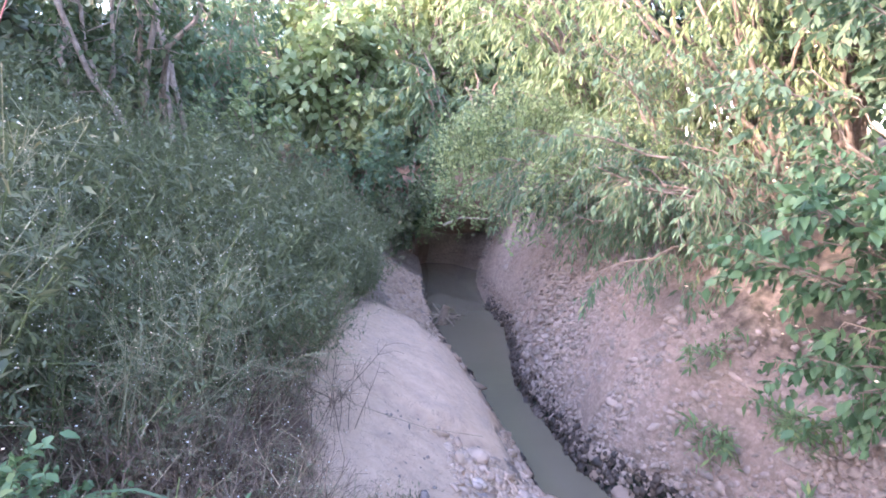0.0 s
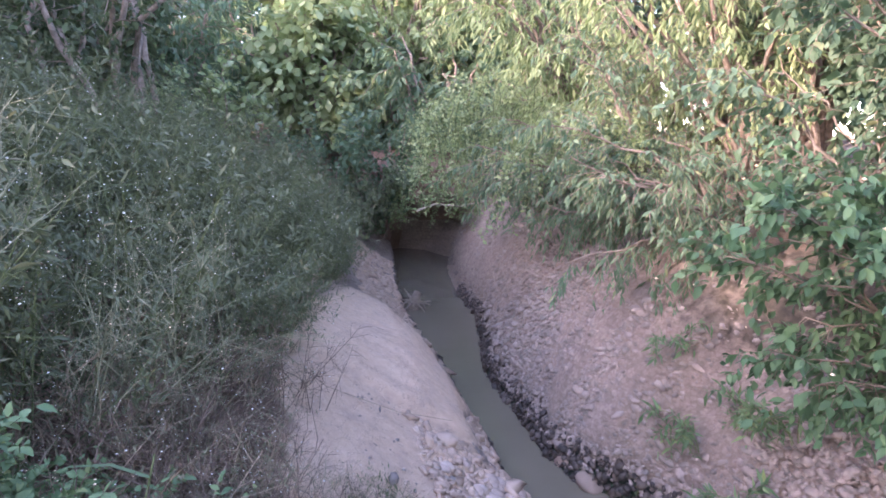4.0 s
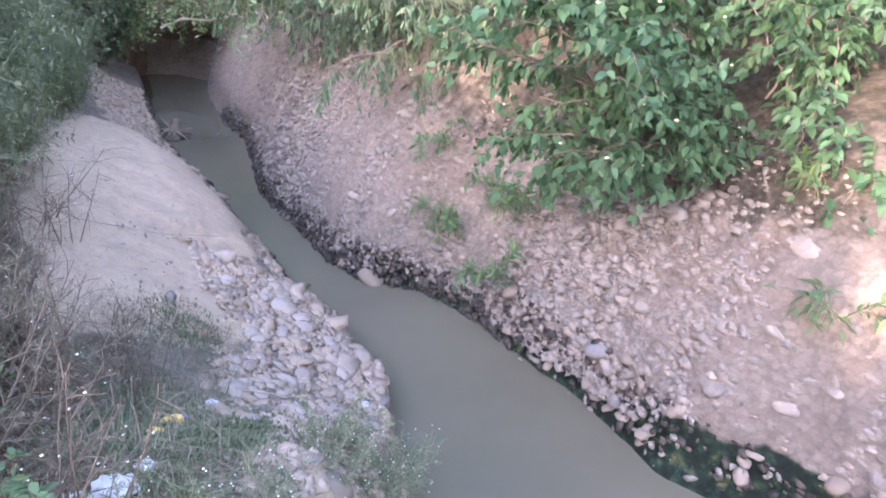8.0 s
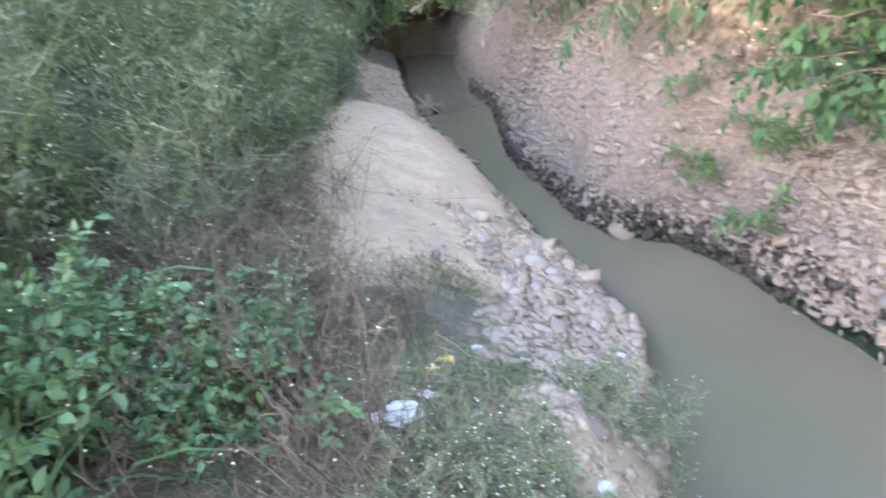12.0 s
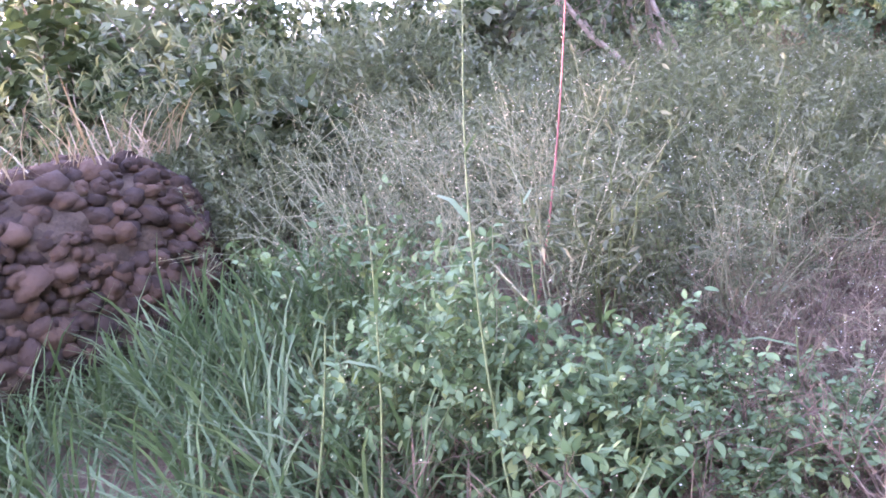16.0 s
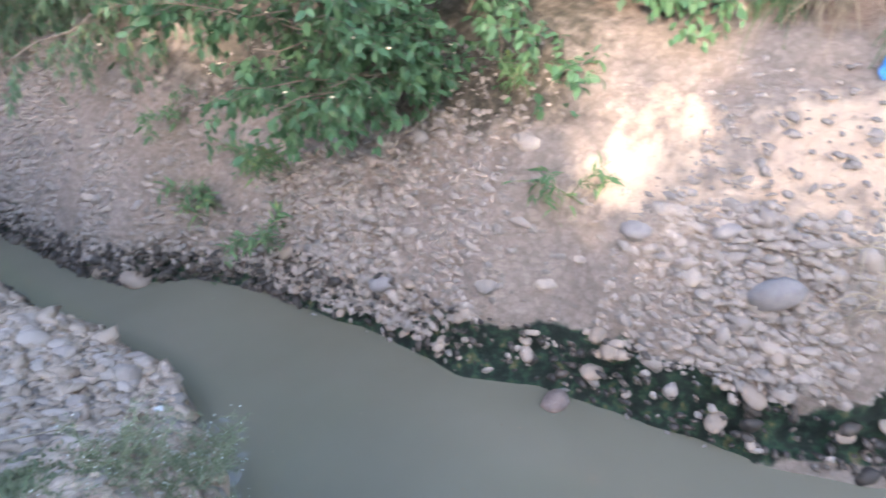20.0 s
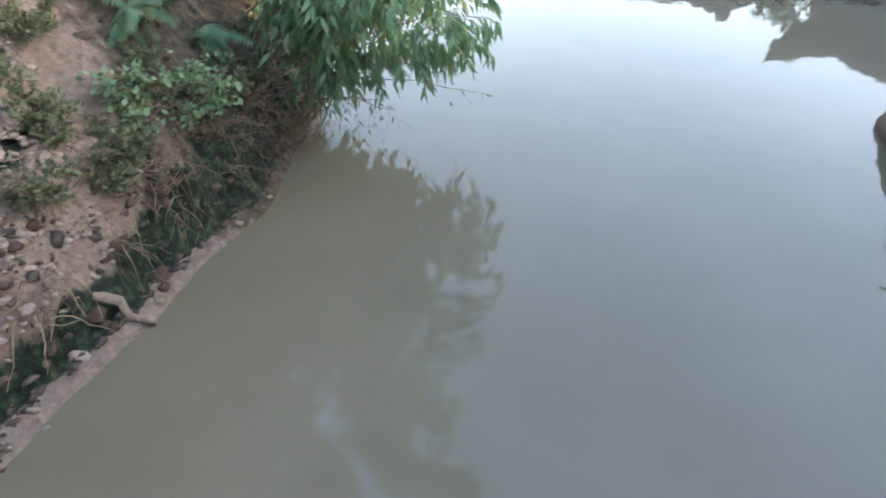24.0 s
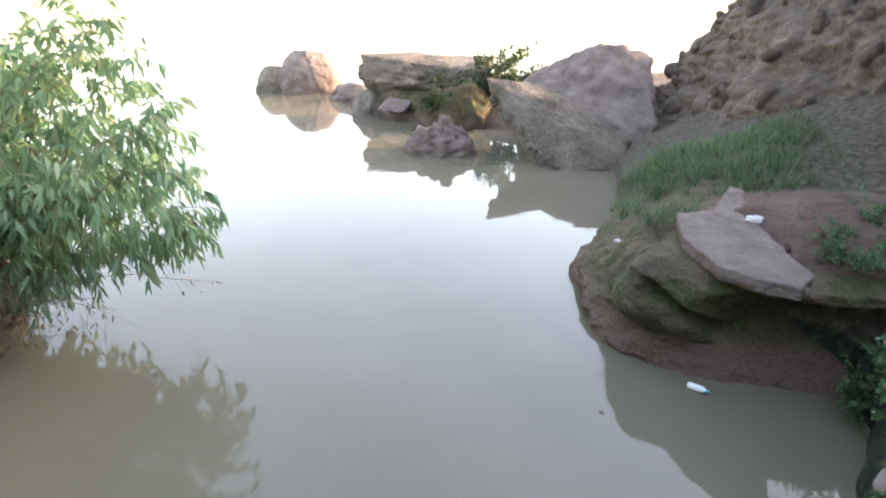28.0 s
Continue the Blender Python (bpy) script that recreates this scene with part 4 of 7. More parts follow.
# ---- plants ----
def plant(name, label, category, seed, base, centre, radii, limbs=9, twigs=22, leaves=10, shape="OVATE", size=0.07, leaf=None, wood=None,
          twig_len=0.45, droop=0.5, leaf_droop=0.35, stem=0.02, spread=0.15, group="", flowers=None, flower_size=0.02, flower_n=0, rise=0.45, crown="crown"):
    """A shrub or tree: limbs from the base into an ellipsoid, twigs on them, leaves on the twigs."""
    r = rng_of(seed)
    root = thing(name, label, category, group, base)
    base, centre, radii = np.zeros(3), np.array(centre, float) - np.array(base, float), np.array(radii, float)
    forms = {"OVATE": (OVATE, OVATE_F), "BROAD": (BROAD, LANCE_F), "LANCE": (LANCE, LANCE_F), "ROUND": (ROUND, ROUND_F), "SLIM": (SLIM, ROUND_F)}[shape]
    wood_lines, twig_lines, pos, way, ups, heads = [], [], [], [], [], []
    for _ in range(limbs):
        aim = unit(r.normal(0, 1, 3)) * r.uniform(0.35, 0.95) * radii + centre
        foot = base + np.array([*r.normal(0, spread, 2), 0])
        mid = foot * 0.5 + aim * 0.5 + np.array([0, 0, rise * abs(aim[2] - foot[2])]) * 0.5 + r.normal(0, 0.05, 3) * np.linalg.norm(aim - foot)
        u = np.linspace(0, 1, 9)[:, None]
        limb = foot * (1 - u) ** 2 + mid * 2 * u * (1 - u) + aim * u ** 2
        limb[1:-1] += r.normal(0, 0.015, (7, 3)) * np.linalg.norm(aim - foot)
        wood_lines.append((limb, stem, stem * 0.3))
        us = r.uniform(0.3, 1.0, twigs)
        p, d = along_line(limb, us)
        for q, e in zip(p, d):
            out = unit((q - centre) / radii + 1e-6)
            t = shoot(r, q, e * 0.5 + out * 0.7 + r.normal(0, 0.55, 3), twig_len * r.uniform(0.5, 1.3), droop, 4, 0.15)
            twig_lines.append((t[::2], stem * 0.22, stem * 0.08))
            lp, ld = along_line(t, r.uniform(0.1, 1.0, leaves))
            side = unit(np.cross(ld, r.normal(0, 1, (leaves, 3))))
            pos.append(lp)
            way.append(ld * 0.5 + side * 0.8 + np.array([0, 0, -leaf_droop]))
            ups.append(np.array([0, 0, 1]) + r.normal(0, 0.45, (leaves, 3)))
            heads.append(t[-1])
    pos, way, ups = np.concatenate(pos), np.concatenate(way), np.concatenate(ups)
    part("stem", tubes("stem", wood_lines, wood or BARK, 6), root)
    part("twig", tubes("twig", twig_lines[::3 if size > 0.13 else 1], wood or BARK, 3), root)
    part(crown, scatter(crown, *forms, pos, way, ups, size * r.uniform(0.55, 1.25, len(pos)), leaf or LEAF_DEEP), root)
    if flower_n:
        h = np.array(heads)[r.integers(0, len(heads), flower_n)] + r.normal(0, 0.03, (flower_n, 3))
        blossom("flower", h, flower_size, flowers or PETAL, root, r)
    return root


def blossom(name, points, size, mat, parent, r):
    """Small five-sided flower heads as one mesh."""
    n = len(points)
    s = BUD_V[None] * np.array([1, 1, 0.55]) * (size * r.uniform(0.6, 1.2, n))[:, None, None]
    f = BUD_F[None] + (np.arange(n) * len(BUD_V))[:, None, None]
    return part(name, mesh_of(name, (np.asarray(points)[:, None] + s).reshape(-1, 3), f.reshape(-1, 3), mat), parent)


def weed(name, label, seed, height, stems, leaf, leaf_size, leaves, wood, flower=None, flower_n=0, flower_size=0.008, lean_by=0.3, shape="LANCE", droop=0.3, branch=6, group="", category="weed"):
    """A herb of thin branching stems, built at the origin."""
    r = rng_of(seed)
    root = thing(name, label, category, group)
    forms = {"OVATE": (OVATE, OVATE_F), "LANCE": (LANCE, LANCE_F), "ROUND": (ROUND, ROUND_F), "SLIM": (SLIM, ROUND_F)}[shape]
    lines, pos, way, ups, tips = [], [], [], [], []
    for _ in range(stems):
        a = shoot(r, (*r.normal(0, 0.05, 2), 0), (*r.normal(0, lean_by, 2), 1), height * r.uniform(0.65, 1.1), droop * 0.5, 5, 0.1)
        lines.append((a, 0.005 * height + 0.002, 0.0015))
        both = [a]
        p, d = along_line(a, r.uniform(0.25, 0.95, branch))
        for q, e in zip(p, d):
            b = shoot(r, q, e * 0.6 + r.normal(0, 0.6, 3), height * r.uniform(0.15, 0.4), droop, 3, 0.15)
            lines.append((b[::3] if height > 0.6 else b, 0.0022, 0.001))
            both.append(b)
            tips.append(b[-1])
        tips.append(a[-1])
        for b in both:
            lp, ld = along_line(b, r.uniform(0.1, 1, leaves))
            side = unit(np.cross(ld, r.normal(0, 1, (leaves, 3))))
            pos.append(lp), way.append(ld * 0.5 + side), ups.append(np.array([0, 0, 1]) + r.normal(0, 0.4, (leaves, 3)))
    part("stem", tubes("stem", lines, wood, 3), root)
    pos, way, ups = np.concatenate(pos), np.concatenate(way), np.concatenate(ups)
    part("foliage", scatter("foliage", *forms, pos, way, ups, leaf_size * r.uniform(0.5, 1.3, len(pos)), leaf), root)
    if flower_n:
        t = np.array(tips)[r.integers(0, len(tips), flower_n)] + r.normal(0, 0.02 + 0.02 * height, (flower_n, 3))
        blossom("flower", t, flower_size, flower or PETAL, root, r)
    return root


def sow(kinds, spots, seed, scale=(0.8, 1.2), sink=0.02):
    """Copies of built weeds at places on the ground; the first uses are the built ones themselves."""
    r = rng_of(seed)
    for k, (x, y) in enumerate(spots):
        src = kinds[k % len(kinds)]
        s = r.uniform(*scale)
        m = pose(*on_ground(x, y, -sink), r.normal(0, 4), r.normal(0, 4), r.uniform(0, 360)) @ Matrix.Diagonal((s, s, s, 1))
        if k < len(kinds):
            src.matrix_basis = m
        else:
            ob = copy_thing(src, m)
            ob.matrix_basis = m


def spread_spots(seed, n, xr, yr, apart=0.18):
    r, out = rng_of(seed), []
    for _ in range(n * 12):
        p = (r.uniform(*xr), r.uniform(*yr))
        if all((p[0] - q[0]) ** 2 + (p[1] - q[1]) ** 2 > apart * apart for q in out):
            out.append(p)
        if len(out) == n:
            break
    return out


# the right bank, from the near flowering shrub upstream
plant("flowering_shrub", "dense green shrub with cream flowers leaning over the bank", "shrub", 101, on_ground(3.45, 3.35), (2.33, 3.2, 2.35), (1.05, 0.95, 0.88),
      30, 22, 12, "OVATE", 0.082, LEAF_DEEP, BARK, 0.36, 0.6, 0.5, 0.013, flowers=CREAM, flower_size=0.014, flower_n=70)
plant("flowering_shrub", "sunlit yellow-green shrub with cream flowers on the bank top", "shrub", 102, on_ground(3.7, 4.4), (2.9, 4.1, 3.85), (1.4, 1.3, 1.2),
      20, 26, 13, "OVATE", 0.088, LEAF_LIT, BARK, 0.45, 0.6, 0.5, 0.018, flowers=CREAM, flower_size=0.018, flower_n=80)
plant("sapling", "small leafy sapling drooping over the slope", "shrub", 109, on_ground(3.75, 2.4), (3.3, 2.25, 1.8), (0.4, 0.4, 0.45),
      6, 9, 7, "OVATE", 0.09, LEAF_DEEP, BARK, 0.28, 0.8, 0.6, 0.008)
plant("hanging_shrub", "sunlit shrub with long drooping leaflets over the stream slope", "shrub", 103, on_ground(3.2, 6.3), (2.1, 5.9, 2.8), (1.35, 1.3, 1.2),
      20, 28, 15, "LANCE", 0.105, LEAF_LIT, BARK, 0.5, 0.9, 0.8, 0.02)
plant("hanging_shrub", "green shrub with drooping leaflets above the gravel slope", "shrub", 104, on_ground(3.0, 8.2), (1.75, 8.0, 3.25), (1.5, 1.2, 1.45),
      20, 28, 15, "LANCE", 0.115, LEAF_LIT, BARK, 0.6, 0.9, 0.8, 0.025)
plant("bank_tree", "tall sunlit tree with drooping pale green foliage", "tree", 105, on_ground(4.6, 9.0), (3.2, 9.0, 5.6), (2.6, 2.2, 2.2),
      22, 32, 16, "SLIM", 0.16, LEAF_PALE, BARK, 0.9, 0.9, 0.8, 0.05)
plant("bank_tree", "broad sunlit tree behind the flowering shrubs", "tree", 106, on_ground(5.6, 5.2), (4.6, 5.0, 5.0), (2.2, 2.0, 2.0),
      26, 34, 13, "ROUND", 0.15, LEAF_LIT, BARK, 0.7, 0.6, 0.5, 0.045)
# crown above the view, added to hold skylight off the slope
plant("bank_tree", "leafy tree crown out of view, added to shade the gravel slope", "tree", 113, on_ground(6.6, 3.5), (4.4, 3.5, 6.4), (2.3, 2.2, 1.6), 26, 30, 12, "ROUND", 0.17, LEAF_LIT, BARK, 0.7, 0.6, 0.5, 0.05)
plant("bank_tree", "tall dense tree on the high bank", "tree", 111, on_ground(7.6, 7.0), (6.8, 6.8, 7.4), (2.4, 2.4, 3.6), 30, 34, 12, "ROUND", 0.24, LEAF_LIT, BARK, 0.8, 0.6, 0.5, 0.07)
plant("bank_tree", "high crown of a tall tree on the bank", "tree", 112, on_ground(5.4, 8.8), (4.6, 8.6, 7.6), (1.9, 1.7, 1.9), 22, 28, 12, "ROUND", 0.22, LEAF_LIT, BARK, 0.7, 0.6, 0.5, 0.06)
plant("bank_tree", "tree with pale drooping leaves upstream", "tree", 107, on_ground(3.6, 12.5), (2.2, 12.5, 5.2), (2.4, 1.8, 2.6),
      20, 30, 14, "SLIM", 0.2, LEAF_PALE, BARK, 1.0, 1.0, 0.8, 0.06)
plant("bank_shrub", "low green shrub on the bank top in broken sun", "shrub", 108, on_ground(4.9, 2.3), (4.5, 2.2, 2.8), (0.8, 0.7, 0.55),
      10, 16, 9, "OVATE", 0.09, LEAF_LIT, BARK, 0.4, 0.6, 0.5, 0.012)
plant("bank_shrub", "thin green shrub on the bank top", "shrub", 110, on_ground(5.4, 0.9), (5.0, 0.9, 2.9), (0.8, 0.7, 0.5),
      9, 14, 9, "OVATE", 0.09, LEAF_LIT, BARK, 0.4, 0.6, 0.5, 0.012)


def curtain(seed, label, top, width, depth, strands, length, size, leaf):
    """A creeper of hanging strands with small leaves, on an arched bough."""
    r = rng_of(seed)
    root = thing("hanging_creeper", label, "creeper", at=top)
    lines, pos, way, ups = [], [], [], []
    for _ in range(strands):
        u = r.uniform(-1, 1)
        s = np.array([u * width, r.normal(0, depth), -0.35 * abs(u) ** 2 * width + r.normal(0, 0.12)])
        t = shoot(r, s, (r.normal(-0.15, 0.3), r.normal(0, 0.3), -0.4), length * r.uniform(0.35, 1.1), 1.6, 8, 0.1)
        lines.append((t, 0.006, 0.002))
        n = int(60 * len(t) / 8)
        lp, ld = along_line(t, r.uniform(0, 1, n))
        side = unit(np.cross(ld, r.normal(0, 1, (n, 3))))
        pos.append(lp + side * 0.02), way.append(side + ld * 0.4), ups.append(r.normal(0, 0.5, (n, 3)) + np.array([0, 0, 1]))
    part("stem", tubes("stem", lines, GREEN_STEM, 4), root)
    pos, way, ups = np.concatenate(pos), np.concatenate(way), np.concatenate(ups)
    part("foliage", scatter("foliage", ROUND, ROUND_F, pos, way, ups, size * r.uniform(0.6, 1.3, len(pos)), leaf), root)
    return root


curtain(121, "pale green creeper hanging in strands over the stream", (1.15, 9.6, 3.8), 1.2, 0.45, 110, 1.7, 0.06, LEAF_PALE)
curtain(122, "creeper strands hanging before the dark hollow", (1.0, 11.0, 3.2), 0.9, 0.4, 50, 1.5, 0.06, LEAF_PALE)
curtain(123, "creeper over the sunlit slope", (1.9, 7.6, 3.3), 0.8, 0.4, 60, 1.1, 0.06, LEAF_PALE)

# trees closing the view upstream
for k, (x, y, cz, rx, rz, leaf, lab) in enumerate([
        (-0.8, 20.5, 6.6, 3.2, 4.0, LEAF_PALE, "tall pale sunlit tree upstream"), (3.6, 19.0, 6.5, 3.0, 3.8, LEAF_LIT, "tall green sunlit tree upstream"),
        (-5.2, 22.0, 5.5, 3.4, 3.0, LEAF_LIT, "green tree beyond the weed slope"), (8.5, 15.0, 6.5, 3.2, 3.6, LEAF_LIT, "broad green tree on the high bank"),
        (-10.5, 20.0, 5.5, 3.8, 3.6, LEAF_LIT, "sunlit tree behind the weed slope"), (8.0, 8.5, 6.5, 2.8, 3.4, LEAF_LIT, "leafy tree on the high bank"),
        (0.6, 17.6, 4.6, 2.2, 1.8, LEAF_LIT, "sunlit tree above the stream bend"), (-2.6, 18.5, 5.0, 2.6, 2.4, LEAF_PALE, "pale leafy tree at the stream bend"), (6.0, 11.5, 6.6, 2.4, 2.6, LEAF_LIT, "leafy tree on the bank top"), (-4.5, 27.0, 7.5, 4.0, 4.5, LEAF_PALE, "tall pale tree far upstream"), (1.8, 27.5, 8.0, 4.2, 5.0, LEAF_PALE, "tall pale tree far upstream"), (-12.5, 25.0, 7.0, 4.5, 4.5, LEAF_LIT, "tall sunlit tree far behind the slope"), (-6.6, 17.0, 5.6, 2.2, 2.4, LEAF_LIT, "leafy tree above the weed slope"), (-8.5, 28.0, 8.0, 4.0, 4.5, LEAF_PALE, "tall pale tree far upstream"), (-2.2, 24.0, 8.6, 2.6, 4.0, LEAF_PALE, "tall pale tree far upstream"), (2.6, 23.0, 8.8, 3.0, 4.0, LEAF_LIT, "tall green tree far upstream"), (-8.2, 23.0, 7.6, 2.4, 3.4, LEAF_LIT, "tall green tree far upstream"), (0.4, 22.0, 9.2, 2.4, 3.4, LEAF_PALE, "tall pale tree upstream"), (6.6, 20.0, 8.6, 3.0, 4.0, LEAF_LIT, "tall green tree upstream")]):
    plant("tree", lab, "tree", 140 + k, on_ground(x, y), (x, y, cz), (rx, 2.0, rz), 26, 32, 12, "SLIM" if k % 2 == 0 else "ROUND", 0.3, leaf, BARK, 1.1, 0.8, 0.7, 0.07, 0.3)
# mounded thicket round the hollow at the bend, sunlight put into its leaf colour
for k, (x, y, cz, rx, rz, n) in enumerate([(-1.9, 13.6, 2.6, 1.3, 1.1, 12), (-3.6, 11.8, 3.3, 1.4, 0.9, 12), (-0.9, 15.4, 2.7, 1.1, 1.1, 12), (-6.0, 13.5, 3.9, 1.8, 1.2, 12), (0.6, 17.6, 2.3, 1.3, 1.0, 12), (2.0, 15.5, 3.0, 0.9, 1.0, 10), (-2.6, 16.9, 2.2, 1.2, 1.2, 12)]):
    # LEAF_PALE on the tall ones imitates their sunlit tops
    plant("thicket", "thicket above the stream bend, leaf colour brightened as if sunlit", "shrub", 160 + k, on_ground(x, y), (x, y - 0.2, cz), (rx, 0.9, rz), n, 24, 11, "ROUND", 0.14, LEAF_PALE if cz > 3.1 else LEAF_LIT, BARK, 0.5, 0.5, 0.4, 0.02)
plant("thicket", "leafy thicket over the mouth of the hollow", "shrub", 168, on_ground(-1.2, 14.2), (-0.8, 13.9, 2.1), (0.9, 0.5, 0.75), 12, 22, 11, "ROUND", 0.11, LEAF_MID, BARK, 0.45, 0.8, 0.4, 0.02)
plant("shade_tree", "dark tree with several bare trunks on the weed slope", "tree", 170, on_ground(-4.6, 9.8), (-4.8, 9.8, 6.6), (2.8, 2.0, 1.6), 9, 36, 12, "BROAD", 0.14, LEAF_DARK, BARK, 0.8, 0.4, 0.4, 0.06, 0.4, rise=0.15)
# thicket row along the top of the weed slope, and the trees behind it
# those at y < 0 are out of view, added to block the low sun
ROW = [(-7.2, 7.4, 4.6, 1.7, 1.4), (-7.4, 4.7, 4.6, 1.9, 1.5), (-7.0, 2.0, 4.5, 1.9, 1.5), (-7.0, -0.7, 3.7, 1.0, 1.4), (-7.0, -2.7, 4.4, 1.8, 1.0), (-7.0, -6.2, 4.4, 1.9, 1.45), (-8.2, 10.0, 4.8, 1.8, 1.5), (-5.6, 3.2, 3.5, 0.8, 1.0),
       (-5.6, -2.0, 3.3, 0.9, 1.1), (-8.6, -1.9, 3.9, 1.2, 1.5), (-6.7, -5.8, 4.7, 1.5, 0.9), (-8.3, -6.7, 5.0, 1.6, 1.0), (-8.4, -8.4, 4.7, 2.2, 1.8), (-6.4, -8.4, 4.0, 2.0, 1.7), (-5.3, -6.4, 3.6, 1.4, 1.2), (-8.8, 3.0, 4.6, 2.0, 1.6), (-8.8, 6.0, 4.8, 2.0, 1.5), (-9.0, -11.0, 4.8, 2.2, 1.8)]
for k, (x, y, cz, rz, ry) in enumerate(ROW):
    plant("thicket", "dense shade-toned green thicket along the slope top, partly an unseen sun screen", "shrub", 180 + k, on_ground(x, y), (x, y, cz), (1.2, ry, rz), 24, 26, 11, "ROUND", 0.175, LEAF_DARK, BARK, 0.5, 0.5, 0.4, 0.02)
# the trees at y < 0 are likewise unseen sun blockers
for k, (x, y, cz, rz) in enumerate([(-11.5, 5.6, 6.0, 2.6), (-12.2, 6.1, 7.4, 2.0), (-7.8, 10.9, 4.9, 1.3), (-12.5, 9.5, 6.0, 2.3), (-13.5, 7.6, 6.2, 2.3), (-9.0, 12.6, 4.8, 1.7), (-11.0, 2.9, 6.0, 2.6), (-8.0, 15.5, 6.2, 2.6), (-13.5, 4.0, 7.2, 3.0), (-11.5, 0.6, 5.4, 2.0), (-10.4, -9.4, 6.0, 2.6), (-12.0, -12.5, 6.0, 2.8), (-10.8, -2.6, 4.2, 1.2)]):
    plant("slope_tree", "tall dull green tree behind the slope thicket, partly an unseen sun screen", "tree", 210 + k, on_ground(x, y), (x, y, cz), (2.0, 1.9, rz), 22, 28, 10, "ROUND", 0.29, LEAF_WEED, BARK, 0.8, 0.6, 0.5, 0.07, 0.3)

curtain(124, "creeper over the mouth of the dark hollow", (0.7, 14.3, 2.5), 1.4, 0.3, 40, 0.9, 0.07, LEAF_PALE)

# lower dull trees filling in behind the thicket, and unseen growth in its gap
for k, (x, y, cz, rz) in enumerate([(-9.6, 0.6, 4.6, 2.0), (-9.8, 4.4, 4.9, 2.2), (-10.2, 7.6, 4.4, 1.8), (-9.8, 10.6, 4.0, 1.4), (-6.8, 12.4, 4.6, 1.9), (-12.2, 1.8, 7.2, 2.6)]):
    plant("slope_tree", "low dull green tree behind the slope thicket", "tree", 610 + k, on_ground(x, y), (x, y, cz), (1.7, 1.7, rz), 20, 26, 12, "ROUND", 0.25, LEAF_WEED, BARK, 0.7, 0.6, 0.5, 0.06, 0.3)
# both stand out of view, added to narrow and dapple the sun patch
plant("thicket", "low dark thicket out of view, added to block the low sun", "shrub", 620, on_ground(-7.1, -4.7), (-7.1, -4.7, 3.4), (0.9, 1.3, 0.85), 20, 24, 13, "ROUND", 0.15, LEAF_DARK, BARK, 0.4, 0.5, 0.4, 0.02)
plant("dapple_shrub", "sparse shrub out of view, added to dapple the sun patch", "shrub", 621, on_ground(-7.4, -4.7), (-7.4, -4.8, 4.9), (0.7, 1.2, 1.1), 8, 11, 7, "ROUND", 0.15, LEAF_DARK, BARK, 0.4, 0.5, 0.4, 0.015)

curtain(125, "thin creeper fringe hanging at the mouth of the hollow", (0.5, 14.0, 1.85), 1.2, 0.15, 34, 0.6, 0.05, LEAF_PALE)

# unseen tree on the sun's line, added to keep the flowering shrub in shade
plant("slope_tree", "dull green tree out of view, added to shade the flowering shrub", "tree", 623, on_ground(-8.3, -2.9), (-8.3, -2.9, 5.5), (1.2, 1.35, 1.3), 22, 26, 12, "ROUND", 0.2, LEAF_WEED, BARK, 0.5, 0.6, 0.5, 0.05, 0.3)

# weeds of the left bank
FEATHER = [weed("feathery_weed", "wispy grey-green weed with tiny white flowers", 200 + k, 1.15, 9, LEAF_WEED, 0.062, 12, GREEN_STEM, PETAL, 45, 0.0052, 0.35, "SLIM", group="feathery weeds of the left bank") for k in range(5)]
sow(FEATHER, spread_spots(31, 66, (-3.8, -1.3), (2.9, 8.5), 0.28) + spread_spots(32, 26, (-2.8, -1.25), (8.5, 13.5), 0.35) + spread_spots(33, 5, (-2.0, -1.5), (2.2, 3.2), 0.25), 41, (0.75, 1.25))
for k, (x, y) in enumerate(spread_spots(69, 26, (-1.8, -1.15), (2.9, 6.6), 0.24) + spread_spots(70, 10, (-1.5, -1.0), (6.6, 10.0), 0.3) + spread_spots(73, 22, (-1.35, -0.95), (4.0, 9.5), 0.22)):
    s = 0.5 + 0.05 * (k % 7)
    m = pose(*on_ground(x, y, -0.02), 0, 0, 53 * k) @ Matrix.Diagonal((s, s, s * 1.1, 1))
    copy_thing(FEATHER[k % 5], m).matrix_basis = m
TALL = [weed("tall_weed", "tall dense dark weed of thin upright stems", 220 + k, 1.35, 13, LEAF_WEED, 0.085, 10, GREEN_STEM, None, 0, 0.01, 0.35, "SLIM", branch=7, group="tall weeds of the slope") for k in range(4)]
sow(TALL, spread_spots(35, 60, (-6.2, -1.9), (3.0, 12.8), 0.45), 42, (0.8, 1.2))
for k, (x, y) in enumerate(spread_spots(65, 14, (-6.6, -4.9), (2.6, 6.0), 0.5)):
    m = pose(*on_ground(x, y, -0.02), 0, 0, 61 * k) @ Matrix.Diagonal((1.5, 1.5, 1.55, 1))
    copy_thing(TALL[k % 4], m).matrix_basis = m
LEAF_DUSTY = leafy("dusty_olive_leaf", (0.09, 0.1, 0.062), (0.155, 0.165, 0.1), (0.24, 0.24, 0.155), 0.3, 0.7, (0.25, 0.2, 0.13))
OLIVE_STEM = grainy("olive_weed_stem", (0.128, 0.139, 0.078), (0.228, 0.24, 0.143), (0.355, 0.36, 0.235), 9.0, 0.8, 0.002, 90.0)
AIRY = [weed("airy_weed", "airy pale weed with thread-like branches and small seed heads", 230 + k, 1.35, 9, LEAF_WEED, 0.034, 6, OLIVE_STEM, CREAM, 100, 0.005, 0.35, "SLIM", branch=12, group="airy weeds") for k in range(3)]
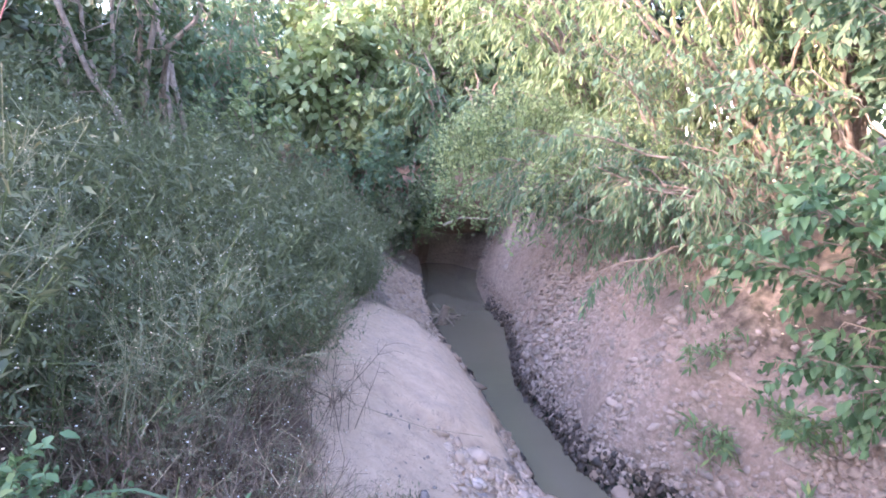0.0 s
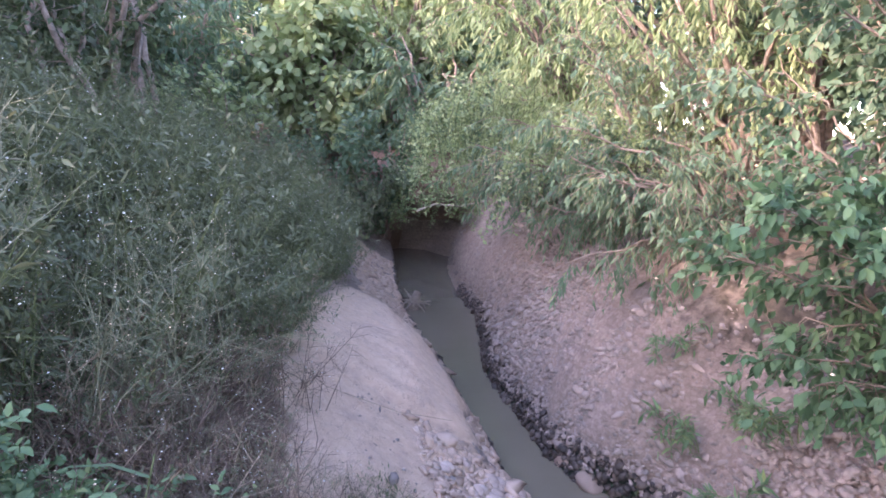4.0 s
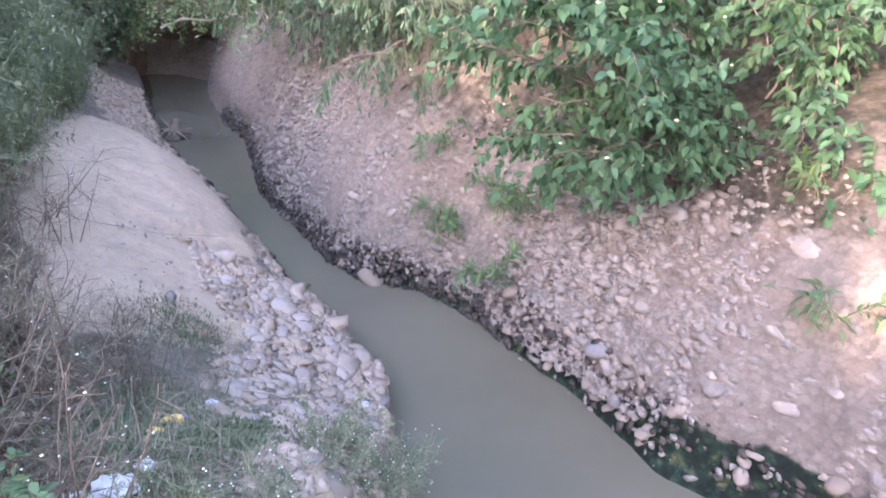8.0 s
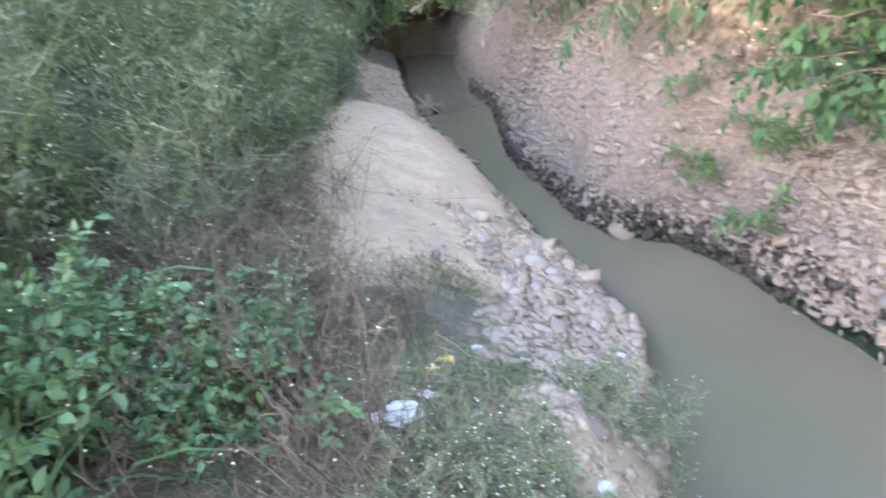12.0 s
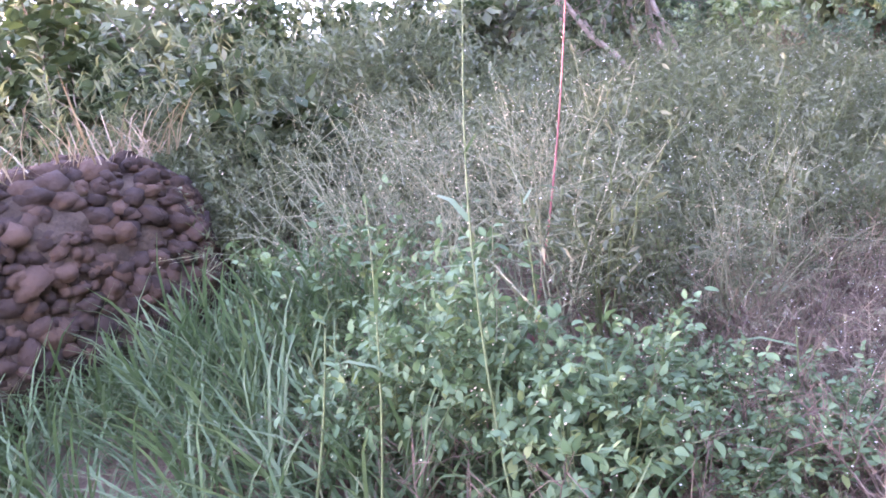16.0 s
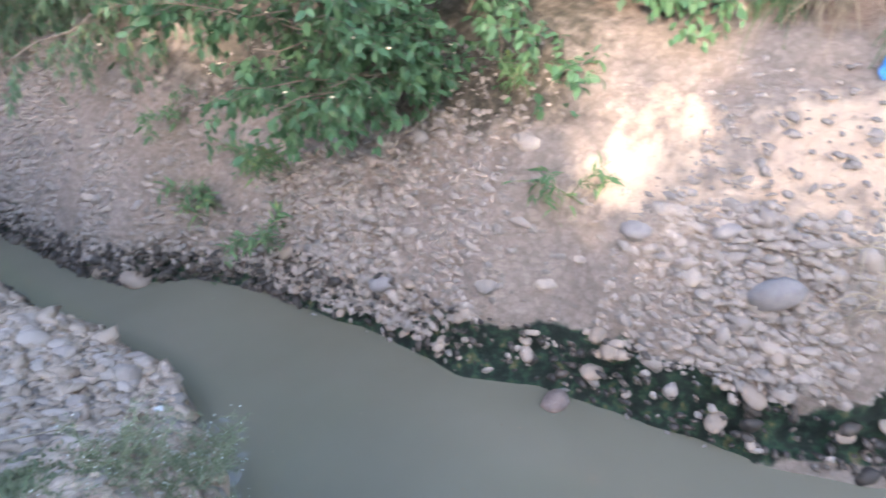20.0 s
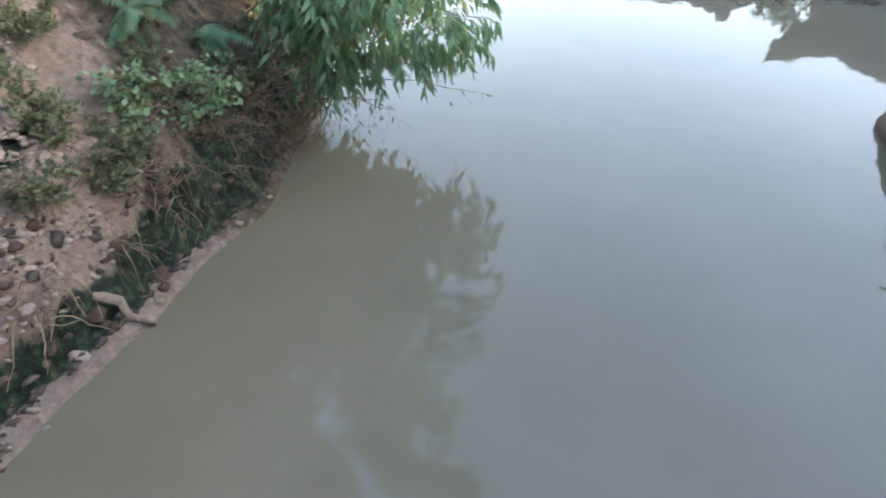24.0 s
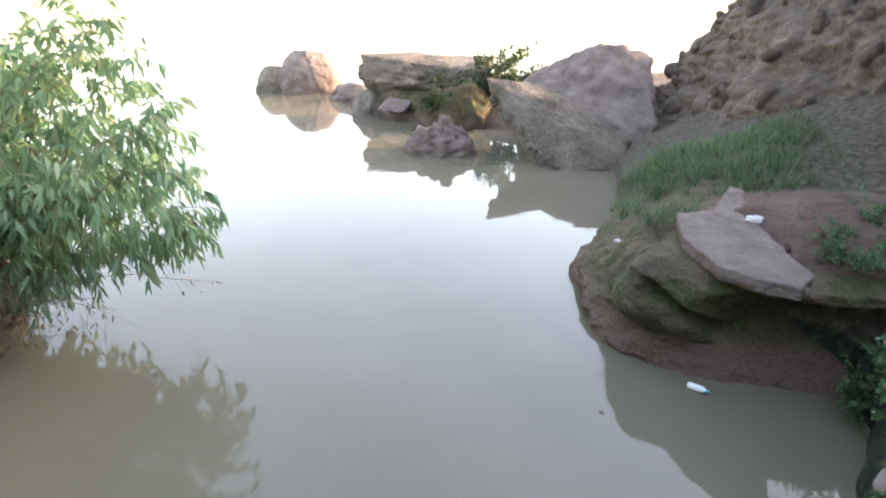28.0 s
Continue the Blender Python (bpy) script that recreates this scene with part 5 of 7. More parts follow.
sow(AIRY, spread_spots(48, 18, (-3.9, -1.9), (1.9, 3.6), 0.35), 49, (0.8, 1.15))
for k, (x, y) in enumerate([(-1.25, 3.0), (-1.1, 3.4), (-1.45, 2.7), (-1.3, 3.75), (-1.6, 3.2)]):
    m = pose(*on_ground(x, y, -0.02), 0, 0, 83 * k) @ Matrix.Diagonal((0.8, 0.8, 0.8, 1))
    copy_thing(AIRY[k % 3], m).matrix_basis = m
MINT = [weed("broadleaf_weed", "bushy blue-green weed with pointed oval leaves", 240 + k, 0.85, 9, LEAF_MINT, 0.06, 9, GREEN_STEM, CREAM, 30, 0.0055, 0.35, "OVATE", branch=6, group="broadleaf weeds by the standing place") for k in range(4)]
sow(MINT, spread_spots(36, 15, (-2.2, -1.3), (0.95, 1.6), 0.2) + [(-1.75, 1.25), (-1.85, 1.35)] + spread_spots(51, 4, (-3.2, -2.2), (1.1, 2.0), 0.35), 43, (0.75, 1.1))
for k, (x, y) in enumerate(spread_spots(54, 15, (-1.45, -0.72), (1.35, 2.1), 0.17)):
    s = 0.42 + 0.06 * (k % 4)
    m = pose(*on_ground(x, y, -0.02), 0, 0, 47 * k) @ Matrix.Diagonal((s * 1.25, s * 1.25, s, 1))
    copy_thing(MINT[k % 4], m).matrix_basis = m
BROWN_STEM = grainy("brown_withered_stem", (0.07, 0.05, 0.036), (0.14, 0.1, 0.075), (0.24, 0.185, 0.135), 9.0, 0.9, 0.002, 90.0)
WITHERED = [weed("withered_weed", "brown withered weed of thin bare stems", 260 + k, 0.5, 7, LEAF_DRY, 0.016, 4, BROWN_STEM, PETAL, 8, 0.005, 0.5, branch=7, group="withered weeds") for k in range(4)]
sow(WITHERED, [p for p in spread_spots(37, 34, (-1.2, -0.15), (1.5, 3.0), 0.17) if p[0] < -0.5 or p[1] > 2.65] + spread_spots(53, 4, (-0.52, -0.22), (1.1, 1.5), 0.15) + spread_spots(38, 22, (-1.4, -0.6), (2.4, 4.2), 0.16) + spread_spots(52, 16, (-2.6, -1.0), (0.6, 2.6), 0.3), 44, (0.7, 1.2))
LEAF_FEATHER = leafy("feathery_olive_leaf", (0.085, 0.1, 0.055), (0.14, 0.16, 0.088), (0.215, 0.235, 0.138), 0.3, 0.7, (0.22, 0.2, 0.12))
DAISY = [weed("white_flowered_weed", "low feathery weed covered with tiny white flowers", 280 + k, 0.38, 12, LEAF_FEATHER, 0.024, 14, OLIVE_STEM, PETAL, 36, 0.0055, 0.6, "SLIM", branch=7, group="white-flowered weeds of the near bank") for k in range(3)]
sow(DAISY, spread_spots(39, 15, (-0.25, 0.26), (0.85, 1.38), 0.11) + [(0.62, 1.85), (0.5, 1.95), (0.72, 1.65), (0.45, 1.75), (0.86, 2.2), (0.75, 2.02), (0.91, 2.32), (0.56, 2.1), (0.66, 2.25)], 45, (0.5, 0.8))
r = rng_of(96)
n = 9000
mx = np.concatenate([r.normal(-0.02, 0.24, 7600), r.normal(-0.06, 0.14, 1400)])
my = np.concatenate([r.normal(2.05, 0.3, 7600), r.normal(3.32, 0.11, 1400)])
w = r.normal(0, 0.7, (n, 3)) * np.array([1, 1, 0]) + np.array([0, 0, 1.0])
tagged(new("low_moss_mat", scatter("low_moss_mat", SLIM, ROUND_F, np.stack([mx, my, ground_height(mx, my) - 0.003], -1), w, -w * np.array([1, 1, 0]) + np.array([0.01, 0, 0.3]), r.uniform(0.016, 0.042, n), LEAF_FEATHER)), "low olive moss and seedlings on the trodden earth", "moss", kind="stuff")
DUSTY = [weed("dusty_weed", "brownish straggling weed with scattered white flowers", 290 + k, 0.6, 8, LEAF_DUSTY, 0.024, 9, DRY_STEM, PETAL, 40, 0.0038, 0.5, "SLIM", branch=8, group="dusty weeds beside the mud slab") for k in range(4)]
sow(DUSTY, spread_spots(55, 16, (-1.6, -0.7), (2.3, 3.2), 0.19) + spread_spots(56, 24, (-1.7, -0.95), (3.1, 5.2), 0.18) + spread_spots(57, 6, (-1.0, -0.55), (1.5, 2.5), 0.25), 58, (0.65, 1.1))


def tuft(name, label, seed, blades, length, spread=0.08, fall=0.5, mat=None, wide=0.5):
    r = rng_of(seed)
    root = thing(name, label, "grass", "grass tufts")
    p = np.stack([*r.normal(0, spread, (2, blades)), np.zeros(blades)], -1)
    w = np.stack([*r.normal(0, fall, (2, blades)), np.ones(blades)], -1)
    part("grass", scatter("grass", BLADE * np.array([wide, 1, 1]), BLADE_F, p, w, -w * np.array([1, 1, 0]) + np.array([0.01, 0, 0.3]), length * r.uniform(0.5, 1.1, blades), mat or GRASS), root)
    return root


TUFTS = [tuft("grass_tuft", "long arching green grass", 300 + k, 48, 0.75, 0.12, 0.75, None, 0.7) for k in range(3)]
sow(TUFTS, spread_spots(40, 30, (-4.0, -1.75), (-0.5, 1.1), 0.3) + spread_spots(66, 12, (-2.4, -1.3), (0.3, 1.5), 0.25) + spread_spots(79, 34, (-4.15, -2.5), (0.6, 2.0), 0.2) + spread_spots(78, 9, (-4.5, -3.6), (-0.2, 0.7), 0.25), 46, (0.6, 1.05))
TALL_GRASS = [tuft("tall_grass", "tall arching dull grass on the slope behind the stone heap", 640 + k, 110, 1.35, 0.16, 0.4, GRASS, 0.3) for k in range(3)]
sow(TALL_GRASS, spread_spots(67, 22, (-6.2, -5.6), (-0.6, 1.9), 0.28), 68, (0.9, 1.3))
for k, (x, y) in enumerate(spread_spots(77, 14, (-6.6, -5.75), (0.1, 2.4), 0.25)):
    m = pose(*on_ground(x, y, -0.02), 0, 0, 59 * k) @ Matrix.Diagonal((1.2, 1.2, 1.4, 1))
    copy_thing(TALL[k % 4], m).matrix_basis = m
for k, (x, y) in enumerate(spread_spots(78, 16, (-5.6, -4.2), (1.9, 3.2), 0.3)):
    m = pose(*on_ground(x, y, -0.02), 0, 0, 43 * k) @ Matrix.Diagonal((0.8, 0.8, 0.85, 1))
    copy_thing(TALL[k % 4], m).matrix_basis = m
TAN_GRASS = [tuft("dry_grass", "dry tan grass hanging on the stone heap", 650 + k, 40, 0.6, 0.1, 0.8, STRAW) for k in range(2)]
for k, (x, y) in enumerate([(-4.6, 1.45), (-4.4, 1.6), (-4.45, 1.1), (-4.4, 0.7)]):
    m = pose(x, y, 3.66, 0, 0, 70 * k)
    ob = TAN_GRASS[k] if k < 2 else copy_thing(TAN_GRASS[k % 2], m)
    ob.matrix_basis = m


def cane(name, label, category, foot, tip, r0, mat, bend=0.05, blades=0, seed=0):
    """One long cane or reed, with a few leaves."""
    r = rng_of(seed)
    root = thing(name, label, category, at=foot)
    u = np.linspace(0, 1, 10)[:, None]
    end = np.array(tip) - np.array(foot)
    pts = u * end + np.sin(u * math.pi) * np.array([bend, bend * 0.5, 0])
    part("cane", tubes("cane", [(pts, r0, r0 * 0.4)], mat, 6), root)
    for _ in range(blades):
        p, d = along_line(pts, r.uniform(0.3, 1, 1))
        w = np.array([[*r.normal(0, 1, 2), 0.6]])
        part("leaf", scatter("leaf", BLADE * np.array([1.6, 1, 1.5]), BLADE_F, p, w, -w * np.array([1, 1, 0]) + np.array([0, 0, 0.4]), r.uniform(0.25, 0.45), GRASS), root)
    return root


cane("red_cane", "thin red-barked cane leaning among the weeds", "cane", on_ground(-2.2, 2.1), (-1.58, 2.47, 3.6), 0.008, RED_STEM, 0.03)
cane("reed", "tall pale green reed stalk", "reed", on_ground(-1.82, 0.45), (-1.81, 1.0, 2.98), 0.0055, GREEN_STEM, 0.03, 3, 1)
cane("reed", "tall pale green reed stalk", "reed", on_ground(-1.4, 0.7), (-1.57, 1.6, 3.55), 0.006, GREEN_STEM, -0.07, 4, 2)
cane("reed", "pale green reed stalk", "reed", on_ground(-2.12, 0.42), (-2.05, 0.8, 2.56), 0.008, GREEN_STEM, 0.02, 3, 3)
cane("reed", "dark green reed stalk", "reed", on_ground(-1.75, 1.4), (-1.6, 1.6, 2.76), 0.007, GREEN_STEM, 0.02, 2, 4)
cane("reed", "pale green reed stalk", "reed", on_ground(-0.95, 1.75), (-0.82, 1.9, 1.98), 0.006, GREEN_STEM, 0.02, 2, 5)
cane("dry_sapling", "thin bare grey sapling at the edge of the weeds", "sapling", on_ground(-0.95, 4.3), (-1.05, 4.3, 2.1), 0.008, DRY_STEM, 0.03)
SLOPE = [weed("slope_weed", "small blue-green weed with drooping leaves on the gravel slope", 310 + k, 0.45, 4, LEAF_MINT, 0.085, 8, GREEN_STEM, None, 0, 0.01, 0.5, "LANCE", 1.0, 4, group="weeds on the gravel slope") for k in range(2)]
sow(SLOPE, [(1.95, 4.75), (2.15, 4.45), (2.2, 4.95), (2.45, 4.2), (2.3, 5.3), (2.35, 4.7), (2.6, 4.5), (2.75, 4.1), (3.3, 1.9), (3.45, 2.3)], 47, (1.0, 1.45))


# ---- stone heap on the slope ----
def blocky(d):
    """Ways from a centre to the surface of a rounded block."""
    return d / (np.sum(np.abs(d) ** 3.4, -1, keepdims=True) ** (1 / 3.4))


def heap(name, label, at, radii, count, mat, seed, size=(0.07, 0.14)):
    """An earth core set with stones, each a part."""
    r = rng_of(seed)
    v, f = pebble_shape(56, 36)
    v = blocky(v)
    v = v * (1 + 0.1 * lumps(v + seed, 2.0, seed)[:, None] + 0.07 * lumps(v + seed, 9.0, seed, 3)[:, None]) * np.array(radii) * 0.99
    root = tagged(new(name, mesh_of(name, v, f, DARK_EARTH)), label, "stone heap")
    root.location = at
    shapes = [stone_mesh(seed + 5 + k, mat, 0.5) for k in range(8)]
    for _ in range(count):
        d = unit(r.normal(0, 1, 3))
        if d[2] < -0.5:
            continue
        s = r.uniform(*size)
        q = Vector(d * 0.6 + np.array([0, 0, 0.4])).to_track_quat("Z", "X").to_matrix().to_4x4()
        part("stone", shapes[r.integers(8)], root, at=Matrix.Translation(Vector(blocky(d) * np.array(radii) * r.uniform(0.93, 1.0))) @ q @ pose(0, 0, 0, r.normal(0, 20), r.normal(0, 20), r.uniform(0, 360)) @ Matrix.Diagonal((s, s * 0.8, s, 1)))
    n = 2600
    d = unit(r.normal(0, 1, (n, 3)))
    d = d[d[:, 2] > -0.5]
    n = len(d)
    up = unit(d * 0.6 + np.array([0, 0, 0.4]) + r.normal(0, 0.25, (n, 3)))
    a = unit(np.cross(up, r.normal(0, 1, (n, 3))))
    b = np.cross(up, a)
    s = (r.gamma(4.0, 0.012, n) + 0.02)[:, None, None]
    form = MID_V[None] * (1 + 0.14 * r.normal(0, 1, (n, len(MID_V), 1))) * np.array([1, 0.75, 0.5]) * s
    v = (blocky(d) * np.array(radii))[:, None] + form[..., :1] * a[:, None] + form[..., 1:2] * b[:, None] + form[..., 2:] * up[:, None]
    f = MID_F[None] + (np.arange(n) * len(MID_V))[:, None, None]
    rest = part("rubble", mesh_of("rubble", v.reshape(-1, 3), f.reshape(-1, 3), DARK_BED), root)
    rest["kind"] = "stuff"
    return root


heap("stone_heap", "heap of dark brown river cobbles set in earth", (-4.95, 0.75, 3.0), (0.75, 1.1, 0.78), 560, DARK_STONE, 430, (0.055, 0.12))


# ---- rocks downstream ----
def crag(name, label, points, mat, seed, cuts=5, amp=0.08, scale=1.6, category="rock", parent=None, soft_edge=0.2):
    """A rock: the hull of a few corners, cut fine and roughened."""
    bm = bmesh.new()
    for p in points:
        bm.verts.new(p)
    bmesh.ops.convex_hull(bm, input=bm.verts)
    bmesh.ops.triangulate(bm, faces=bm.faces)
    bmesh.ops.subdivide_edges(bm, edges=bm.edges, cuts=1, use_grid_fill=True, smooth=soft_edge)
    bmesh.ops.triangulate(bm, faces=bm.faces)
    bmesh.ops.subdivide_edges(bm, edges=bm.edges, cuts=cuts + 2, use_grid_fill=True)
    bmesh.ops.triangulate(bm, faces=bm.faces)
    me = bpy.data.meshes.new(name)
    bm.to_mesh(me)
    bm.free()
    co = np.empty(len(me.vertices) * 3, np.float32)
    me.vertices.foreach_get("co", co)
    co = co.reshape(-1, 3).astype(float)
    way = unit(co - co.mean(0))
    wave = lumps(co, scale, seed, 5) + 0.35 * lumps(co, scale * 5, seed + 9, 3) + 0.9 * (0.5 - np.abs(lumps(co * np.array([0.7, 0.7, 2.2]), scale * 1.3, seed + 7, 2)))
    wave += 0.3 * lumps(co, scale * 9, seed + 4, 3) - 0.5 * np.clip(0.12 - np.abs(lumps(co * np.array([0.6, 0.6, 1.8]), scale * 1.1, seed + 5, 3)), 0, 1) / 0.12
    co += way * (amp * wave)[:, None] + 0.25 * amp * np.stack([lumps(co, scale * 4, seed + 1, 2), lumps(co, scale * 4, seed + 2, 2), lumps(co, scale * 4, seed + 3, 2)], -1)
    me.vertices.foreach_set("co", co.astype(np.float32).ravel())
    me.polygons.foreach_set("use_smooth", np.full(len(me.polygons), True))
    me.update()
    me.materials.append(mat)
    ob = new(name, me)
    if parent:
        ob.parent = parent
        return ob
    return tagged(ob, label, category)


def ring(cx, cy, z, rx, ry, n=8, seed=0, jitter=0.15):
    r = rng_of(seed)
    return [(cx + rx * (1 + r.normal(0, jitter)) * math.cos(2 * math.pi * k / n), cy + ry * (1 + r.normal(0, jitter)) * math.sin(2 * math.pi * k / n), z + r.normal(0, 0.04)) for k in range(n)]


# the mossy boulder: a lower foot, an upper bulge with a crevice between, and the brow behind
def rock_face():
    """The mossy face: a bulging end to the pool, an undercut side below the brow, and a slanting crevice."""
    plan = np.array([(0.2, -9.3), (0.44, -7.9), (0.48, -7.2), (0.34, -6.45), (0.06, -5.93), (-0.5, -5.66), (-1.1, -5.6), (-1.8, -5.62), (-2.9, -5.85)])
    n, m = 260, 110
    k = np.linspace(0, len(plan) - 1, n)
    line = np.stack([np.interp(k, np.arange(len(plan)), plan[:, c]) for c in (0, 1)], -1)
    for _ in range(40):
        line[1:-1] = 0.25 * line[:-2] + 0.5 * line[1:-1] + 0.25 * line[2:]
    way = unit(np.gradient(line, axis=0))
    out = np.stack([way[:, 1], -way[:, 0]], -1)
    zs = np.array([-0.3, 0, 0.1, 0.2, 0.3, 0.42, 0.55, 0.68, 0.78, 0.86, 0.9, 0.93, 0.95])
    bulge = np.array([0.03, 0, -0.02, -0.07, -0.04, 0.05, 0.08, 0.04, -0.03, -0.14, -0.3, -0.7, -1.3])
    hollow = np.array([0, 0, -0.08, -0.26, -0.46, -0.55, -0.5, -0.25, 0.05, 0.05, -0.1, -0.5, -1.3])
    v = np.linspace(0, len(zs) - 1, m)
    z = np.interp(v, np.arange(len(zs)), zs)
    w = np.clip((k - 4.6) / 1.6, 0, 1)[:, None]
    w = w * w * (3 - 2 * w)
    flank = np.array([0.1, 0, -0.02, -0.08, -0.16, -0.28, -0.42, -0.58, -0.75, -0.95, -1.1, -1.3, -1.5])
    g = np.clip((k - 2.9) / 1.4, 0, 1)[:, None]
    bulge = flank[None] * (1 - g) + bulge[None] * g
    bulge = np.stack([np.interp(v, np.arange(len(zs)), row) for row in bulge])
    off = bulge * (1 - w) + np.interp(v, np.arange(len(zs)), hollow)[None] * w
    p = np.concatenate([line[:, None] + out[:, None] * off[..., None], np.broadcast_to(z[None, :, None], (n, m, 1))], -1).reshape(-1, 3)
    o = np.repeat(np.concatenate([out, np.zeros((n, 1))], -1), m, 0)
    push = 0.15 * lumps(p * np.array([1, 1, 2.2]), 2.0, 55, 4) + 0.06 * lumps(p * np.array([0.7, 0.7, 2.0]), 7.0, 56, 3)
    cut_z = np.interp(p[:, 0], [-0.9, -0.62, -0.4, -0.22], [0.3, 0.42, 0.6, 0.72]) + 0.04 * lumps(p, 5.0, 57, 2)
    push -= 0.2 * np.exp(-((p[:, 2] - cut_z) / 0.045) ** 2) * np.clip((p[:, 0] + 0.95) / 0.15, 0, 1) * np.clip((-0.1 - p[:, 0]) / 0.12, 0, 1)
    rim = 0.66 + 0.05 * lumps(p, 3.0, 58, 2)
    push -= 0.12 * np.exp(-((p[:, 2] - rim) / 0.03) ** 2) * np.clip(p[:, 0] / 0.15, 0, 1)
    p = p + o * push[:, None] * np.clip((1.05 - p[:, 2:]) * 4, 0.2, 1)
    p[:, 2] += 0.03 * lumps(p, 3.0, 59, 3)
    i, j = np.meshgrid(np.arange(n - 1), np.arange(m - 1), indexing="ij")
    a = (i * m + j).ravel()
    return mesh_of("rock_face", p, np.stack([a, a + m, a + m + 1, a + 1], -1), MOSS_ROCK)


boulder = thing("boulder", "large layered mossy brown rock rising from the water", "rock", at=(0, 0, 0))
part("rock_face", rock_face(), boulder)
crag("brow", "", [(-0.55, -6.4, 0.55), (-1.3, -6.3, 0.5), (-2.1, -6.25, 0.5), (-2.8, -6.25, 0.55), (-2.8, -6.1, 1.02), (-0.55, -6.2, 0.88), (-1.3, -5.85, 0.88), (-2.2, -5.85, 0.98), (-0.8, -7.6, 0.98), (-2.3, -7.6, 1.08), (-2.2, -7.5, 0.5)], RED_SOIL, 413, 5, 0.07, parent=boulder)
slab = thing("rock_slab", "broken pinkish slab with a notched outline lying on the mossy rock", "rock", at=(0, 0, 0))
crag("plate", "", [(x, y, z + h) for x, y, z in ((-0.43, -6.71, 0.93), (-0.43, -6.18, 0.91), (-0.63, -5.61, 0.9), (-0.87, -5.4, 0.9), (-1.14, -5.31, 0.9), (-1.25, -5.53, 0.92), (-1.12, -5.75, 0.93), (-1.06, -6.46, 0.94), (-0.73, -6.85, 0.94)) for h in (0, 0.1)], PINK_ROCK, 414, 3, 0.03, 4.0, parent=slab, soft_edge=0.0)
crag("horn", "", [(x, y, z + h) for x, y, z in ((-0.72, -6.75, 0.95), (-0.97, -7.54, 1.0), (-1.08, -7.42, 1.0), (-1.06, -6.4, 0.95)) for h in (0, 0.09)], PINK_ROCK, 424, 3, 0.025, 4.0, parent=slab, soft_edge=0.0)
crag("boulder", "lumpy pink rock in the water", ring(3.45, -13.0, -0.2, 0.85, 0.5, 8, 1) + ring(3.45, -13.05, 0.3, 0.55, 0.35, 6, 2) + [(3.35, -13.0, 0.62), (3.6, -13.05, 0.55)], PINK_ROCK, 415, 5, 0.2, 2.0)
leaning = thing("leaning_slab", "great tilted tan sandstone slab at the water", "rock", at=(0, 0, 0))
crag("plate", "", [(2.62, -13.2, 1.42), (2.3, -13.0, 0.74), (1.2, -12.05, -0.1), (1.15, -12.0, -0.4), (0.2, -12.0, -0.4), (0.0, -12.2, 0.22), (1.1, -12.9, 0.74), (2.15, -13.25, 1.36), (0.7, -14.2, 1.05), (2.3, -14.2, 1.1), (-0.3, -13.4, 0.6)], TAN_ROCK, 416, 6, 0.07, 2.2, parent=leaning, soft_edge=0.0)
crag("back", "", [(2.2, -14.0, 1.2), (1.7, -14.5, 1.42), (0.6, -14.5, 1.95), (-0.35, -14.5, 1.8), (-0.55, -13.0, 0.65), (1.1, -13.0, 0.72), (-0.7, -15.0, 0.2), (2.2, -15.0, 0.2), (0.6, -15.4, 1.6), (-0.4, -12.6, 0.1)], PINK_ROCK, 426, 6, 0.12, 1.8, parent=leaning, soft_edge=0.0)
r = rng_of(98)
RIM = [stone_mesh(540 + k, TAN_ROCK, 0.5) for k in range(3)]
for k in range(16):
    u, s = k / 15, r.uniform(0.04, 0.1)
    part("stone", RIM[k % 3], leaning, at=pose(2.5 - 1.35 * u + r.normal(0, 0.03), -13.05 + 1.05 * u + r.normal(0, 0.03), 1.0 - 0.95 * u + r.normal(0, 0.05), r.uniform(0, 360), r.uniform(0, 360), 0) @ Matrix.Diagonal((s, s, s, 1)))
crag("boulder", "tan rock ledge at the far bank", [(6.6, -16.6, 0.95), (6.5, -16.7, 1.5), (5.6, -16.4, 1.42), (4.6, -16.3, 1.25), (3.4, -16.4, 1.2), (3.3, -17.5, 1.4), (6.4, -17.6, 1.5), (6.3, -16.9, 0.5), (3.4, -16.7, 0.5), (5.0, -16.2, 0.85)], TAN_ROCK, 417, 6, 0.14, 1.6, soft_edge=0.0)
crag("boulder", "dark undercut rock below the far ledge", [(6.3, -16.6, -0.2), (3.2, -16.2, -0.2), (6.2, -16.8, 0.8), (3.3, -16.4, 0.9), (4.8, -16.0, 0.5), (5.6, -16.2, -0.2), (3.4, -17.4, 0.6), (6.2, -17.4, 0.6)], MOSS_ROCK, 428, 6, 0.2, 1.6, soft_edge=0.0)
crag("boulder", "pale flat stone on the far ledge", [(5.9, -15.9, 0.28), (5.2, -15.8, 0.25), (5.0, -16.1, 0.5), (5.6, -16.1, 0.55), (5.7, -16.3, 0.2), (5.1, -16.3, 0.2)], PINK_ROCK, 429, 4, 0.05, 2.5, soft_edge=0.0)
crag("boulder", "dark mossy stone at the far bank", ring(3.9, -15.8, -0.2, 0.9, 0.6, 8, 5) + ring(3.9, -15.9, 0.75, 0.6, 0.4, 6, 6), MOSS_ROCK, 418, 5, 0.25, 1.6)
crag("boulder", "tan stone at the far bank", ring(6.4, -16.8, -0.2, 0.6, 0.5, 8, 7) + ring(6.4, -16.8, 0.5, 0.4, 0.3, 6, 8), TAN_ROCK, 419, 5, 0.1, 1.6)
